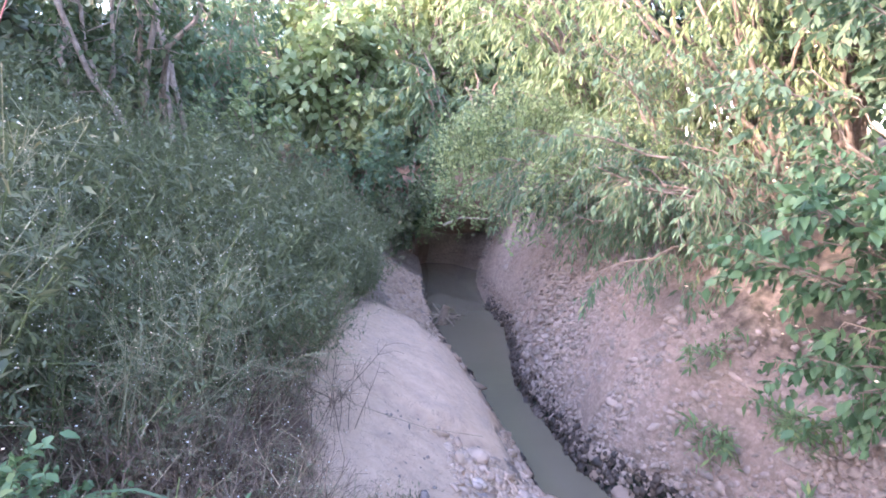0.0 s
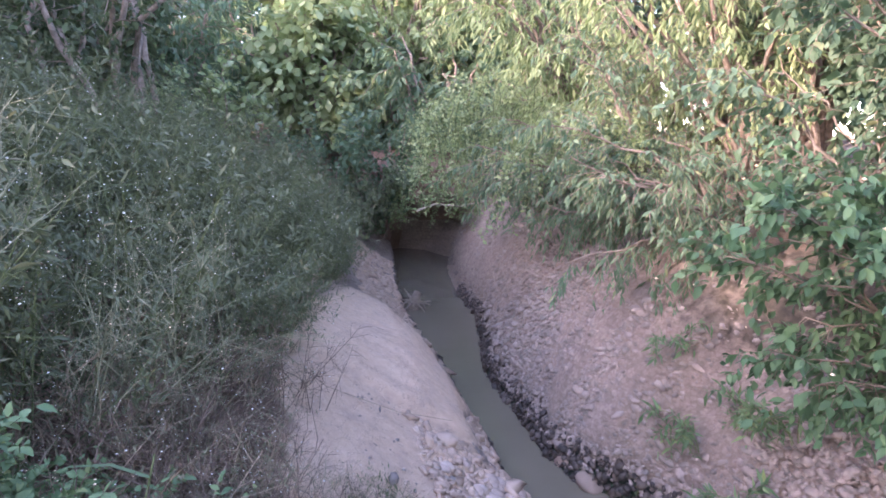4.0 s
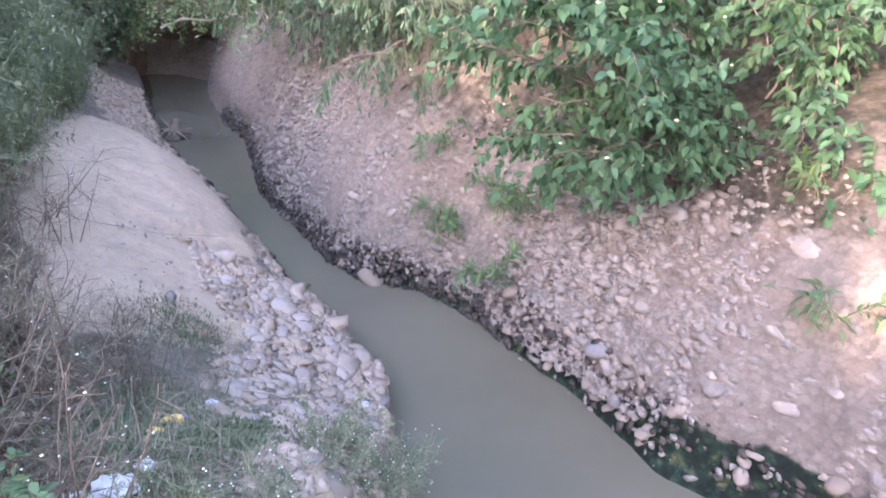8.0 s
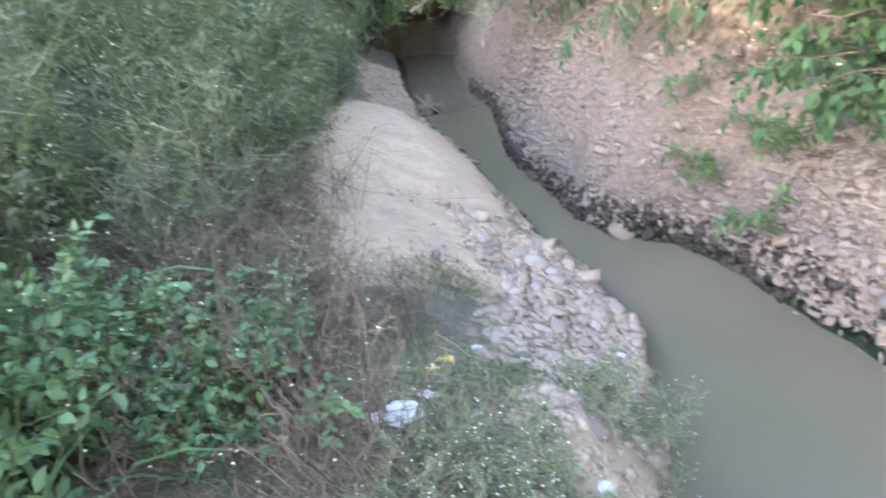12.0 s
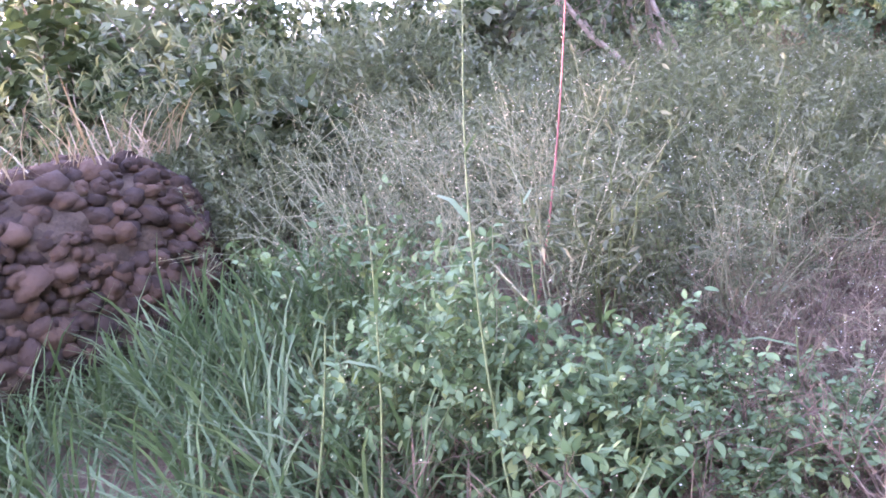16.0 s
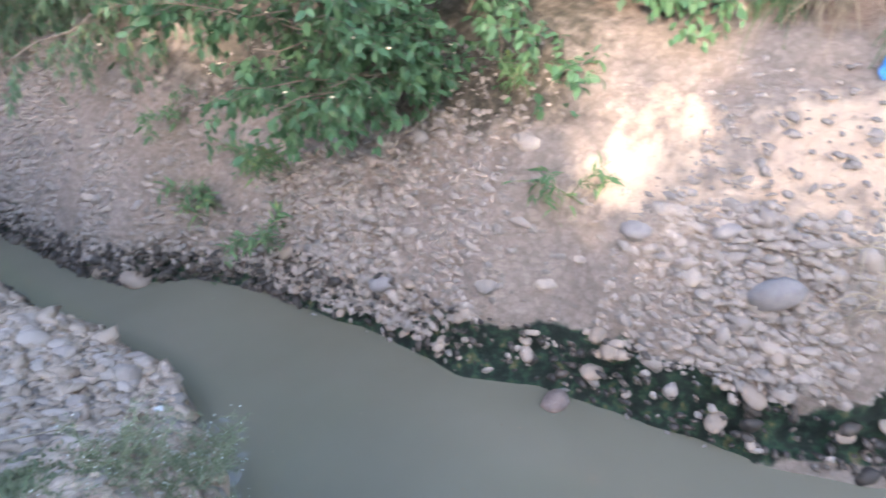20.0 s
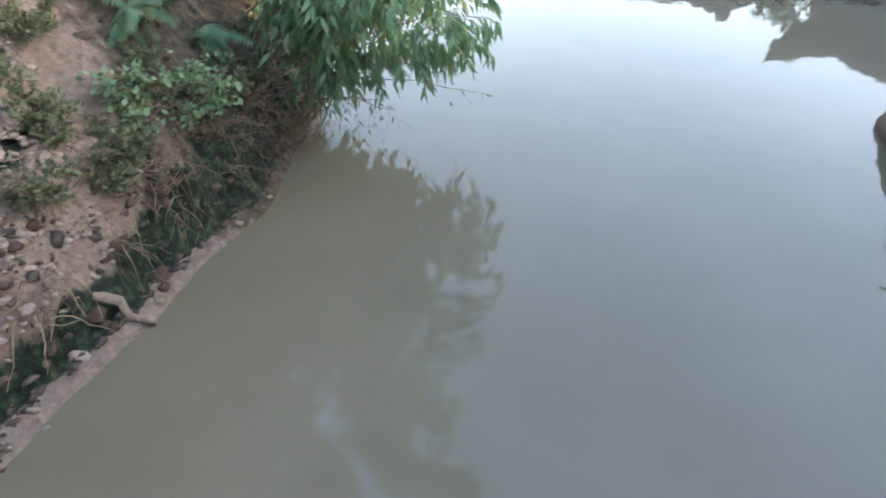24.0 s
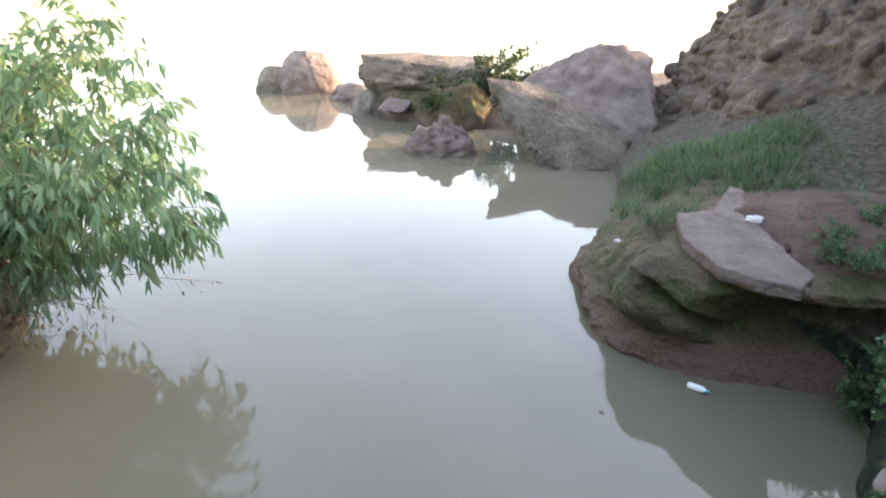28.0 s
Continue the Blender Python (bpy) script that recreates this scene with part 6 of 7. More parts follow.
crag("boulder", "rounded bleached boulder in the sun", ring(9.9, -20.6, -0.2, 0.95, 0.8, 9, 9, 0.05) + ring(9.9, -20.6, 0.7, 1.0, 0.8, 9, 10, 0.05) + ring(9.9, -20.6, 1.25, 0.5, 0.4, 7, 11, 0.05), PINK_ROCK, 421, 5, 0.06, 1.5)
crag("boulder", "brown rock beside the bleached boulder", ring(11.2, -20.6, -0.2, 0.7, 0.6, 8, 12) + ring(11.0, -20.6, 0.7, 0.4, 0.3, 6, 13), TAN_ROCK, 422, 5, 0.1, 1.6)
crag("boulder", "low pale rock in the bright shallows", ring(7.9, -19.2, -0.2, 0.8, 0.5, 8, 14) + ring(7.9, -19.2, 0.35, 0.6, 0.35, 6, 15), PINK_ROCK, 423, 5, 0.1, 1.6)


crag("earth_overhang", "dark red-brown earth overhang above the hollow at the bend", [(x, y, z) for x, y, z in ((-1.3, 15.9, 1.55), (1.9, 15.7, 1.55), (-1.5, 18.4, 1.3), (2.2, 18.4, 1.3), (-1.2, 16.0, 2.1), (1.9, 15.9, 2.2), (-1.5, 18.4, 2.6), (2.2, 18.4, 2.6))], RED_EARTH, 425, 5, 0.2, 1.2, "overhang")


crag("earth_wall", "dark red-brown earth wall closing the hollow", [(-3.6, 16.3, -0.3), (-0.75, 16.9, -0.3), (-3.6, 18.6, -0.3), (-0.5, 18.6, -0.3), (-3.6, 16.8, 1.6), (-0.8, 17.2, 1.5), (-3.6, 18.6, 1.8), (-0.5, 18.6, 1.7)], RED_EARTH, 427, 5, 0.15, 1.2, "bank")


def cliff():
    """A crumbling earth face, its top set back, closed behind."""
    n, m = 240, 130
    u, w = np.meshgrid(np.linspace(0, 1, n), np.linspace(0, 1, m), indexing="ij")
    foot = np.stack([np.interp(u, [0, 0.25, 1], [0.3, -0.8, -4.9]), np.interp(u, [0, 0.25, 1], [-15.0, -13.4, -5.2])], -1)
    back = np.array([-0.86, -0.5])
    rise = np.interp(w, [0, 0.75, 1], [0, 1, 1.0])
    tall = np.interp(u, [0, 0.1, 0.22, 0.4, 0.7, 1], [0.5, 1.2, 2.3, 2.9, 3.3, 4.2])
    deep = np.interp(w, [0, 0.1, 0.6, 0.75, 1], [-0.2, 0.15, 0.9, 1.4, 5.0])
    p = np.stack([foot[..., 0] + back[0] * deep, foot[..., 1] + back[1] * deep, 0.5 + rise * tall], -1).reshape(-1, 3)
    out = -np.array([back[0], back[1], -0.3])
    p += out * (0.5 * lumps(p, 0.6, 51, 4) + 0.2 * lumps(p * np.array([0.8, 0.8, 1.6]), 1.8, 52, 4) + 0.14 * lumps(p * np.array([0.6, 0.6, 1.7]), 4.0, 53, 4) + 0.05 * lumps(p, 13.0, 54, 2))[:, None]
    i, j = np.meshgrid(np.arange(n - 1), np.arange(m - 1), indexing="ij")
    a = (i * m + j).ravel()
    return p, mesh_of("earth_cliff", p, np.stack([a, a + m, a + m + 1, a + 1], -1), CLIFF)


CLIFF_P, cliff_me = cliff()
earth_cliff = tagged(new("earth_cliff", cliff_me), "high crumbling brown earth cliff set with stones", "cliff", kind="structure")
r = rng_of(88)
CLIFF_STONES = [stone_mesh(510 + k, CLIFF) for k in range(4)]
for k in r.choice(len(CLIFF_P), 130, replace=False):
    s = r.gamma(4, 0.03) + 0.03
    part("stone", CLIFF_STONES[r.integers(4)], earth_cliff, at=Matrix.Translation(CLIFF_P[k]) @ pose(0, 0, 0, r.uniform(0, 360), r.uniform(0, 360), 0) @ Matrix.Diagonal((s, s, s, 1)))

# grass and weeds about the rocks
for k, (x, y, s) in enumerate([(x, y, 0.32) for x, y in spread_spots(61, 90, (-1.9, 0.1), (-10.2, -7.4), 0.12)] + [(0.15, -7.6, 0.5), (0.2, -7.9, 0.5), (0.2, -7.3, 0.4), (0.05, -8.4, 0.55)]):
    m = pose(*on_ground(x, y, -0.02), 0, 0, 77 * k) @ Matrix.Diagonal((s, s, s, 1))
    copy_thing(TUFTS[k % 3], m).matrix_basis = m
plant("rock_bush", "round dull green bush on the far rocks", "shrub", 440, (3.0, -16.6, 0.6), (2.7, -16.4, 1.3), (1.25, 0.8, 0.6), 20, 26, 12, "ROUND", 0.08, LEAF_DARK, BARK, 0.3, 0.2, 0.1, 0.01)
plant("rock_bush", "small green bush among the far rocks", "shrub", 441, (4.3, -15.7, 0.5), (4.2, -15.6, 0.85), (0.7, 0.5, 0.3), 10, 20, 10, "ROUND", 0.08, LEAF_DARK, BARK, 0.3, 0.3, 0.1, 0.01)
r = rng_of(89)
n = 9000
gx, gy = r.uniform(-2.2, 0.2, n), r.uniform(-10.4, -7.2, n)
keep = (lumps(np.stack([gx, gy, gx * 0], -1), 1.6, 63) + 0.35 + 0.5 * (gy < -8.2) - 0.5 * (gx < -1.6) > r.uniform(0, 0.7, n)) & (gx < edge(EDGE_L, gy) - 0.02)
gx, gy, n = gx[keep], gy[keep], int(keep.sum())
w = r.normal(0, 0.5, (n, 3)) * np.array([1, 1, 0.2]) + np.array([0, 0, 1])
tagged(new("ledge_grass", scatter("ledge_grass", BLADE * np.array([0.9, 1, 1]), BLADE_F, np.stack([gx, gy, ground_height(gx, gy)], -1), w, -w * np.array([1, 1, 0]) + np.array([0.01, 0, 0.3]), r.uniform(0.08, 0.26, n), GRASS)), "fresh green grass on the ledge behind the mossy rock", "grass", kind="stuff")
for k, (x, y) in enumerate(spread_spots(74, 16, (-0.75, 0.1), (-7.3, -6.85), 0.12)):
    m = pose(x, y, 0.86, 0, 0, 67 * k) @ Matrix.Diagonal((0.3, 0.3, 0.3, 1))
    copy_thing(TUFTS[k % 3], m).matrix_basis = m
# stones set in the broken front edge of the slab
EDGE_STONES = [stone_mesh(530 + k, PINK_ROCK, 0.6) for k in range(4)]
for k in range(26):
    u = k / 25
    x, y, z = np.interp(u, [0, 0.3, 0.65, 0.85, 1], [-0.44, -0.44, -0.63, -0.87, -1.2]), np.interp(u, [0, 0.3, 0.65, 0.85, 1], [-6.6, -6.18, -5.61, -5.4, -5.33]), 0.92
    s = r.uniform(0.025, 0.055)
    part("stone", EDGE_STONES[k % 4], slab, at=pose(-0.8 + (x + 0.8) * 0.93 + r.normal(0, 0.015), -6.0 + (y + 6.0) * 0.95 + r.normal(0, 0.015), z + 0.03 + r.normal(0, 0.02), r.uniform(0, 360), r.uniform(0, 360), 0) @ Matrix.Diagonal((s, s, s, 1)))
# weeds on the near bank, right below the standing place
BANK_WEED = [weed("bank_weed", "leafy green weed hanging over the near bank", 450 + k, 0.36, 11, LEAF_DEEP, 0.036, 13, GREEN_STEM, None, 0, 0.01, 0.5, "ROUND", branch=6, group="weeds on the near bank") for k in range(3)]
sow(BANK_WEED,
    spread_spots(62, 40, (-2.4, -1.6), (-5.4, -3.2), 0.17) + spread_spots(63, 10, (-2.8, -1.9), (-6.6, -5.4), 0.22) + spread_spots(64, 14, (-1.9, -1.25), (-3.4, -2.3), 0.16) + spread_spots(75, 12, (-1.35, -1.08), (-3.7, -2.6), 0.14), 64, (0.7, 1.2))

for k, (x, y) in enumerate(spread_spots(76, 22, (-2.7, -1.45), (-6.7, -5.75), 0.17)):
    m = pose(x, y, 0.97, 0, 0, 71 * k) @ Matrix.Diagonal((0.6, 0.6, 0.55, 1))
    copy_thing(BANK_WEED[k % 3], m).matrix_basis = m
r = rng_of(97)
SOIL_CLODS = [stone_mesh(590 + k, RED_SOIL, 0.6) for k in range(3)]
for k in range(40):
    s = r.gamma(3, 0.008) + 0.012
    x, y = r.uniform(-2.4, -1.0), r.uniform(-7.3, -5.9)
    part("clod", SOIL_CLODS[k % 3], boulder, at=pose(x, y, 0.99 + 0.03 * (y < -6.6), r.uniform(0, 360), r.uniform(0, 360), 0) @ Matrix.Diagonal((s, s, s, 1)))

# ---- the shaded right bank downstream ----
plant("leafy_shrub", "green shrub with drooping oval leaves leaning over the water", "shrub", 420, on_ground(6.0, -4.9), (4.4, -5.3, 1.75), (1.55, 1.15, 1.2),
      25, 26, 12, "LANCE", 0.17, LEAF_GREY, BARK, 0.45, 0.7, 0.9, 0.011)
plant("leafy_shrub", "leafy branch hanging high over the water", "shrub", 424, on_ground(7.2, -5.8), (6.6, -6.3, 2.3), (1.6, 1.0, 0.9),
      16, 22, 10, "OVATE", 0.13, LEAF_FRESH, BARK, 0.5, 0.7, 0.7, 0.012)
plant("bare_twig_bush", "reddish bare twigs reaching over the water", "shrub", 425, on_ground(5.9, -5.0), (4.3, -4.9, 0.75), (1.0, 0.6, 0.35), 9, 12, 2, "LANCE", 0.07, LEAF_DRY, DRY_STEM, 0.4, 0.4, 0.6, 0.008)
plant("pale_shrub", "small shrub with pale blue-green rounded leaves on the bank", "shrub", 426, on_ground(5.2, -3.2), (4.85, -3.1, 1.15), (0.5, 0.55, 0.32), 10, 14, 10, "ROUND", 0.06, LEAF_GREY, BARK, 0.25, 0.4, 0.3, 0.008)
def broad_vine(label, stem_pts, spots, size, seed, leaf=None):
    """A creeping vine with big heart-shaped leaves, each on a stalk of its own."""
    r = rng_of(seed)
    root = thing("vine", label, "vine", at=stem_pts[0])
    pts = np.array(stem_pts, float) - np.array(stem_pts[0], float)
    part("stem", tubes("stem", [(pts, 0.006, 0.003)], DRY_STEM, 5), root)
    for x, y, z in spots:
        tip = np.array([x, y, z]) - np.array(stem_pts[0])
        near = pts[np.argmin(np.linalg.norm(pts - tip, axis=1))]
        part("stalk", tubes("stalk", [(np.array([near, (near + tip) / 2 + np.array([-0.03, 0, 0.04]), tip]), 0.003, 0.002)], GREEN_STEM, 4), root)
        way = np.array([[-0.35 + r.normal(0, 0.25), r.normal(0, 0.5), -0.9]])
        part("leaf", scatter("leaf", HEART, HEART_F, [tip], way, np.array([[-0.8, 0.1, 0.6]]) + r.normal(0, 0.25, (1, 3)), size * r.uniform(0.75, 1.2), leaf or LEAF_DEEP), root)
    return root


r = rng_of(812)
broad_vine("dark green broad-leaved vine hanging down the bank", [(4.75, -0.25, 2.05), (4.5, -0.15, 1.85), (4.3, -0.08, 1.6), (4.1, 0.0, 1.4)],
           [(4.5 - 0.4 * u + r.normal(0, 0.04) - 0.08, -0.16 + 0.1 * u + r.normal(0, 0.13), 1.92 - 0.5 * u + r.normal(0, 0.04)) for u in np.linspace(0, 1, 22)], 0.115, 813)
broad_vine("broad-leaved vine below the hanging grass", [(4.85, -0.5, 2.0), (4.7, -0.55, 1.9), (4.55, -0.6, 1.75)],
           [(4.58 + r.normal(0, 0.06), -0.58 + r.normal(0, 0.12), 1.85 + r.normal(0, 0.09)) for _ in range(9)], 0.14, 814)
broad_vine("bright green leaves sprouting from the bank", [(5.1, -1.7, 1.7), (4.98, -1.72, 1.62), (4.9, -1.68, 1.5)],
           [(4.92 + r.normal(0, 0.05), -1.7 + r.normal(0, 0.09), 1.6 + r.normal(0, 0.08)) for _ in range(9)], 0.09, 815, LEAF_FRESH)
plant("bank_shrub", "dark shrubs along the bank top", "shrub", 428, on_ground(5.9, -1.6), (5.6, -1.6, 2.2), (0.9, 0.9, 0.6), 12, 18, 10, "OVATE", 0.09, LEAF_DARK, BARK, 0.4, 0.5, 0.5, 0.012)
plant("bank_shrub", "dark shrubs along the bank top", "shrub", 429, on_ground(7.1, -3.0), (6.9, -3.0, 2.5), (0.9, 0.9, 0.7), 12, 18, 10, "OVATE", 0.1, LEAF_DEEP, BARK, 0.4, 0.5, 0.5, 0.012)
for k, (x, y) in enumerate([(4.0, 2.95), (4.5, 1.7), (5.2, -0.3), (5.6, 0.4), (4.9, 3.6)]):
    plant("bank_shrub", "straggling green shrub along the bank top", "shrub", 433 + k, on_ground(x, y), (x - 0.2, y, 2.75), (0.6, 0.6, 0.5), 10, 15, 9, "OVATE", 0.085, LEAF_DEEP, BARK, 0.35, 0.7, 0.5, 0.01)
def hanging_grass(label, foot, width, blades, length, mat, seed):
    """A clump of long blades that bend over the bank's edge and hang straight down."""
    r = rng_of(seed)
    root = thing("hanging_grass", label, "grass", "hanging grass of the bank top", foot)
    lines = []
    for _ in range(blades):
        a = shoot(r, (r.normal(0, 0.06), r.uniform(-width, width), 0), (-0.9, r.normal(0, 0.35), 0.9), length * r.uniform(0.3, 1.2), 4.2, 8, 0.11)
        lines.append((a, 0.006, 0.0012))
    part("grass", tubes("grass", lines, mat, 3), root)
    return root


for k, (x, y) in enumerate([(4.72, 0.42), (4.74, 0.28), (4.78, 0.12), (4.82, -0.05), (4.86, -0.2), (4.9, -0.38), (4.95, -0.55), (5.0, -0.72), (5.15, -1.0), (4.7, 1.0), (4.7, 1.25)]):
    hanging_grass("long green grass hanging down from the bank top" if k % 2 == 0 else "long dry tan grass hanging down from the bank top", on_ground(x, y, 0.0), 0.13, 70 if k % 2 == 0 else 46, 0.75, GRASS if k % 2 == 0 else STRAW, 470 + k)
plant("bank_tree", "very tall leafy tree on the shaded bank above the pool", "tree", 431, on_ground(9.2, -6.0), (7.7, -6.3, 7.2), (3.0, 2.9, 4.4), 26, 34, 14, "ROUND", 0.24, LEAF_DEEP, BARK, 0.9, 0.6, 0.6, 0.07)
plant("bank_tree", "leafy tree on the bank above the pool", "tree", 432, on_ground(8.0, -0.8), (7.4, -0.8, 4.8), (2.0, 2.0, 2.0), 16, 26, 12, "BROAD", 0.17, LEAF_LIT, BARK, 0.8, 0.6, 0.6, 0.06)
plant("bank_tree", "tall leafy tree on the bank above the pool", "tree", 435, on_ground(8.6, -3.6), (7.8, -3.5, 6.4), (2.0, 2.5, 3.6), 26, 32, 12, "ROUND", 0.22, LEAF_DEEP, BARK, 0.8, 0.6, 0.6, 0.07)
plant("bank_tree", "leafy tree on the bank behind the gravel slope", "tree", 433, on_ground(8.0, 2.8), (7.2, 2.8, 5.0), (2.0, 1.9, 2.0), 16, 26, 12, "BROAD", 0.17, LEAF_LIT, BARK, 0.8, 0.6, 0.6, 0.06)
plant("bank_tree", "tall dark leafy tree on the bank behind the mossy rock", "tree", 437, on_ground(-5.4, -8.8), (-3.7, -8.5, 5.4), (2.0, 1.7, 2.3), 30, 32, 12, "ROUND", 0.19, LEAF_MID, BARK, 0.6, 0.6, 0.5, 0.06)
plant("bank_tree", "leafy tree at the top of the gravel bank above the water", "tree", 438, on_ground(9.3, 1.0), (8.2, 1.0, 5.2), (1.7, 2.7, 2.4), 26, 32, 12, "ROUND", 0.2, LEAF_MID, BARK, 0.7, 0.6, 0.5, 0.06)
plant("overhanging_tree", "dark leafy tree overhanging the pool beside the mossy rock", "tree", 436, on_ground(-3.9, -6.3), (-3.15, -6.4, 3.9), (1.3, 1.6, 1.6), 26, 30, 12, "ROUND", 0.13, LEAF_MID, BARK, 0.5, 0.6, 0.5, 0.05)
IVY = [weed("creeping_plant", "low creeping plant with small dull leaves on the shaded bank", 490 + k, 0.3, 10, LEAF_WEED, 0.045, 9, DRY_STEM, None, 0, 0.01, 0.9, "ROUND", 0.6, 5, group="creeping plants of the shaded bank") for k in range(3)]
rr = rng_of(491)
yy = rr.uniform(-6.2, -1.7, 28)
sow(IVY, list(zip(edge(EDGE_R, yy) + rr.uniform(0.4, 1.4, 28) * lean(EDGE_R, yy), yy)), 492, (0.7, 1.2))

for k, (x, y) in enumerate([(3.95, 0.02), (3.88, 0.06), (4.0, -0.08), (4.1, -0.02), (4.5, -0.75), (4.45, -0.6), (4.62, -0.8)]):
    m = pose(*on_ground(x, y), 0, -40, 60 * k) @ Matrix.Diagonal((0.42, 0.42, 0.42, 1))
    copy_thing(IVY[k % 3], m).matrix_basis = m

WILT = [weed("withered_weed", "brown withered stems and dead leaves hanging on the bank", 495 + k, 0.5, 8, LEAF_DRY, 0.05, 5, BROWN_STEM, None, 0, 0.01, 0.9, branch=6, group="withered weeds of the shaded bank") for k in range(2)]
sow(WILT, [(5.55, -4.7), (5.65, -4.95), (5.8, -5.1), (5.95, -5.3), (5.4, -4.5), (5.2, -4.15), (4.95, -3.5), (4.75, -2.7), (4.7, -2.1), (4.6, -1.5), (5.3, -4.0), (5.5, -4.3), (5.1, -3.75), (5.35, -4.55), (4.95, -3.0)], 496, (0.7, 1.2))


def rootwork(name, label, spots, mat, seed, length=0.35, category="roots"):
    """Dead roots and stems hanging from the bank, each strand its own part."""
    r = rng_of(seed)
    root = thing(name, label, category, at=spots[0])
    for p in spots:
        for _ in range(9):
            a = shoot(r, np.array(p) - np.array(spots[0]) + r.normal(0, 0.06, 3), (-0.5 + r.normal(0, 0.4), r.normal(0, 0.5), 0.1), length * r.uniform(0.5, 1.2), 1.6, 7, 0.25)
            part("strand", tubes("strand", [(a, 0.005, 0.0015)], mat, 4), root)
    return root


rootwork("hanging_roots", "tangle of dry roots and grass on the undercut bank", [(4.3, -1.25, 0.75), (4.15, -0.9, 0.7), (4.25, -1.6, 0.6)], BROWN_STEM, 480)
rootwork("hanging_roots", "thin brown roots on the dark bank", [(4.65, -2.5, 0.7), (4.75, -3.0, 0.65), (4.9, -3.5, 0.7), (5.2, -4.1, 0.7), (5.5, -4.6, 0.7)], BROWN_STEM, 481, 0.5)
rootwork("hanging_roots", "fine dead roots over the black bank foot", [(4.5, -2.2, 0.5), (4.6, -2.75, 0.45), (4.75, -3.3, 0.5), (5.0, -3.8, 0.45), (5.3, -4.3, 0.5)], BROWN_STEM, 484, 0.4)
rootwork("hanging_roots", "dry grass and roots hanging at the water", [(4.4, -1.75, 0.55), (4.3, -1.45, 0.45)], DRY_STEM, 485, 0.45)
rootwork("hanging_roots", "dry vine stems on the gravel slope", [(3.6, 0.15, 1.35), (3.55, 0.1, 1.0)], DRY_STEM, 482, 0.6)
rootwork("hanging_roots", "dry straw and twigs tangled under the leaning shrub", [(5.45, -5.0, 0.7), (5.6, -5.2, 0.65), (5.3, -4.8, 0.65), (5.75, -5.4, 0.6)], DRY_STEM, 486, 0.6)
rootwork("pale_fibres", "pale frayed fibre strip caught on the bank", [(5.6, -5.1, 0.55)], DRY_WOOD, 483, 0.4, "debris")


def stick(name, label, pts, r0, mat, category="stick"):
    ob = new(name, tubes(name, [(np.array(pts, float) - np.array(pts[0]), r0, r0 * 0.5)], mat, 6))
    ob.location = pts[0]
    return tagged(ob, label, category)


stick("dead_root", "thick weathered brown dead root at the waterline", [(4.5, -1.8, 0.42), (4.42, -1.84, 0.3), (4.3, -1.97, 0.2), (4.24, -1.96, 0.1), (4.13, -2.07, 0.02)], 0.05, BARK, "root")
stick("vine", "long pale vine stem hanging down the bank", [(4.45, -0.4, 1.8), (4.33, -0.52, 1.58), (4.3, -0.68, 1.32), (4.28, -0.92, 1.05), (4.3, -1.12, 0.95), (4.33, -1.3, 0.98)], 0.0045, DRY_STEM, "vine")
white_twig = thing("white_twig", "forked bleached pale twig caught on the bank", "stick", at=(3.7, -0.45, 0.36))
for k, pts in enumerate([[(0.05, 0.1, -0.13), (0, 0, 0), (-0.02, -0.15, -0.08), (0.05, -0.3, 0.04), (0.1, -0.5, 0.12)], [(0, 0, 0), (-0.05, 0.08, 0.03), (-0.06, 0.12, 0.1)], [(-0.02, -0.15, -0.08), (-0.03, -0.22, -0.16), (0.0, -0.25, -0.24)], [(0.05, -0.3, 0.04), (0.0, -0.36, -0.03), (0.01, -0.4, -0.12)]]):
    part("branch", tubes("branch", [(np.array(pts), 0.0045 - 0.0007 * k, 0.002)], DRY_WOOD, 5), white_twig)


def fern(label, at, aim, fronds, length, seed):
    """A fern: arching fronds, each a rachis with paired leaflets."""
    r = rng_of(seed)
    root = thing("fern", label, "fern", at=at)
    for _ in range(fronds):
        a = shoot(r, (0, 0, 0), np.array(aim) + r.normal(0, 0.35, 3), length * r.uniform(0.7, 1.1), 1.5, 9, 0.05)
        u = np.repeat(np.linspace(0.15, 0.98, 15), 2)
        p, d = along_line(a, u)
        side = unit(np.cross(d, np.array([0, 0, 1.0]))) * np.where(np.arange(30) % 2 == 0, 1, -1)[:, None]
        frond = part("frond", scatter("frond", LANCE * np.array([1.3, 1, 1]), LANCE_F, p, side + d * 0.35 + np.array([0, 0, -0.5]), np.tile((0, 0, 1.0), (30, 1)), length * 0.24 * (1.1 - np.abs(u - 0.45)), LEAF_FRESH), root)
        part("rachis", tubes("rachis", [(a, 0.004, 0.0015)], BROWN_STEM, 4), frond)
    return root


fern("fern with arching fronds and browned tips at the bank top", on_ground(5.75, -3.5, 0.05), (-0.8, 0.3, 0.7), 7, 0.6, 801)
fern("fern hanging over the shaded bank beside the shrub", on_ground(5.85, -4.1, 0.05), (-0.9, 0.1, 0.6), 7, 0.6, 802)
stick("fallen_bough", "dead bough lying across the hollow", [(0.0, 13.8, 1.45), (0.4, 13.8, 1.62), (0.9, 13.75, 1.6), (1.5, 13.7, 1.75)], 0.03, DRY_WOOD, "branch")
stick("dry_stick", "dry stick lying on the near bank", [(-0.1, 2.95, 0.85), (0.2, 2.75, 0.82), (0.5, 2.45, 0.9)], 0.006, DRY_STEM)
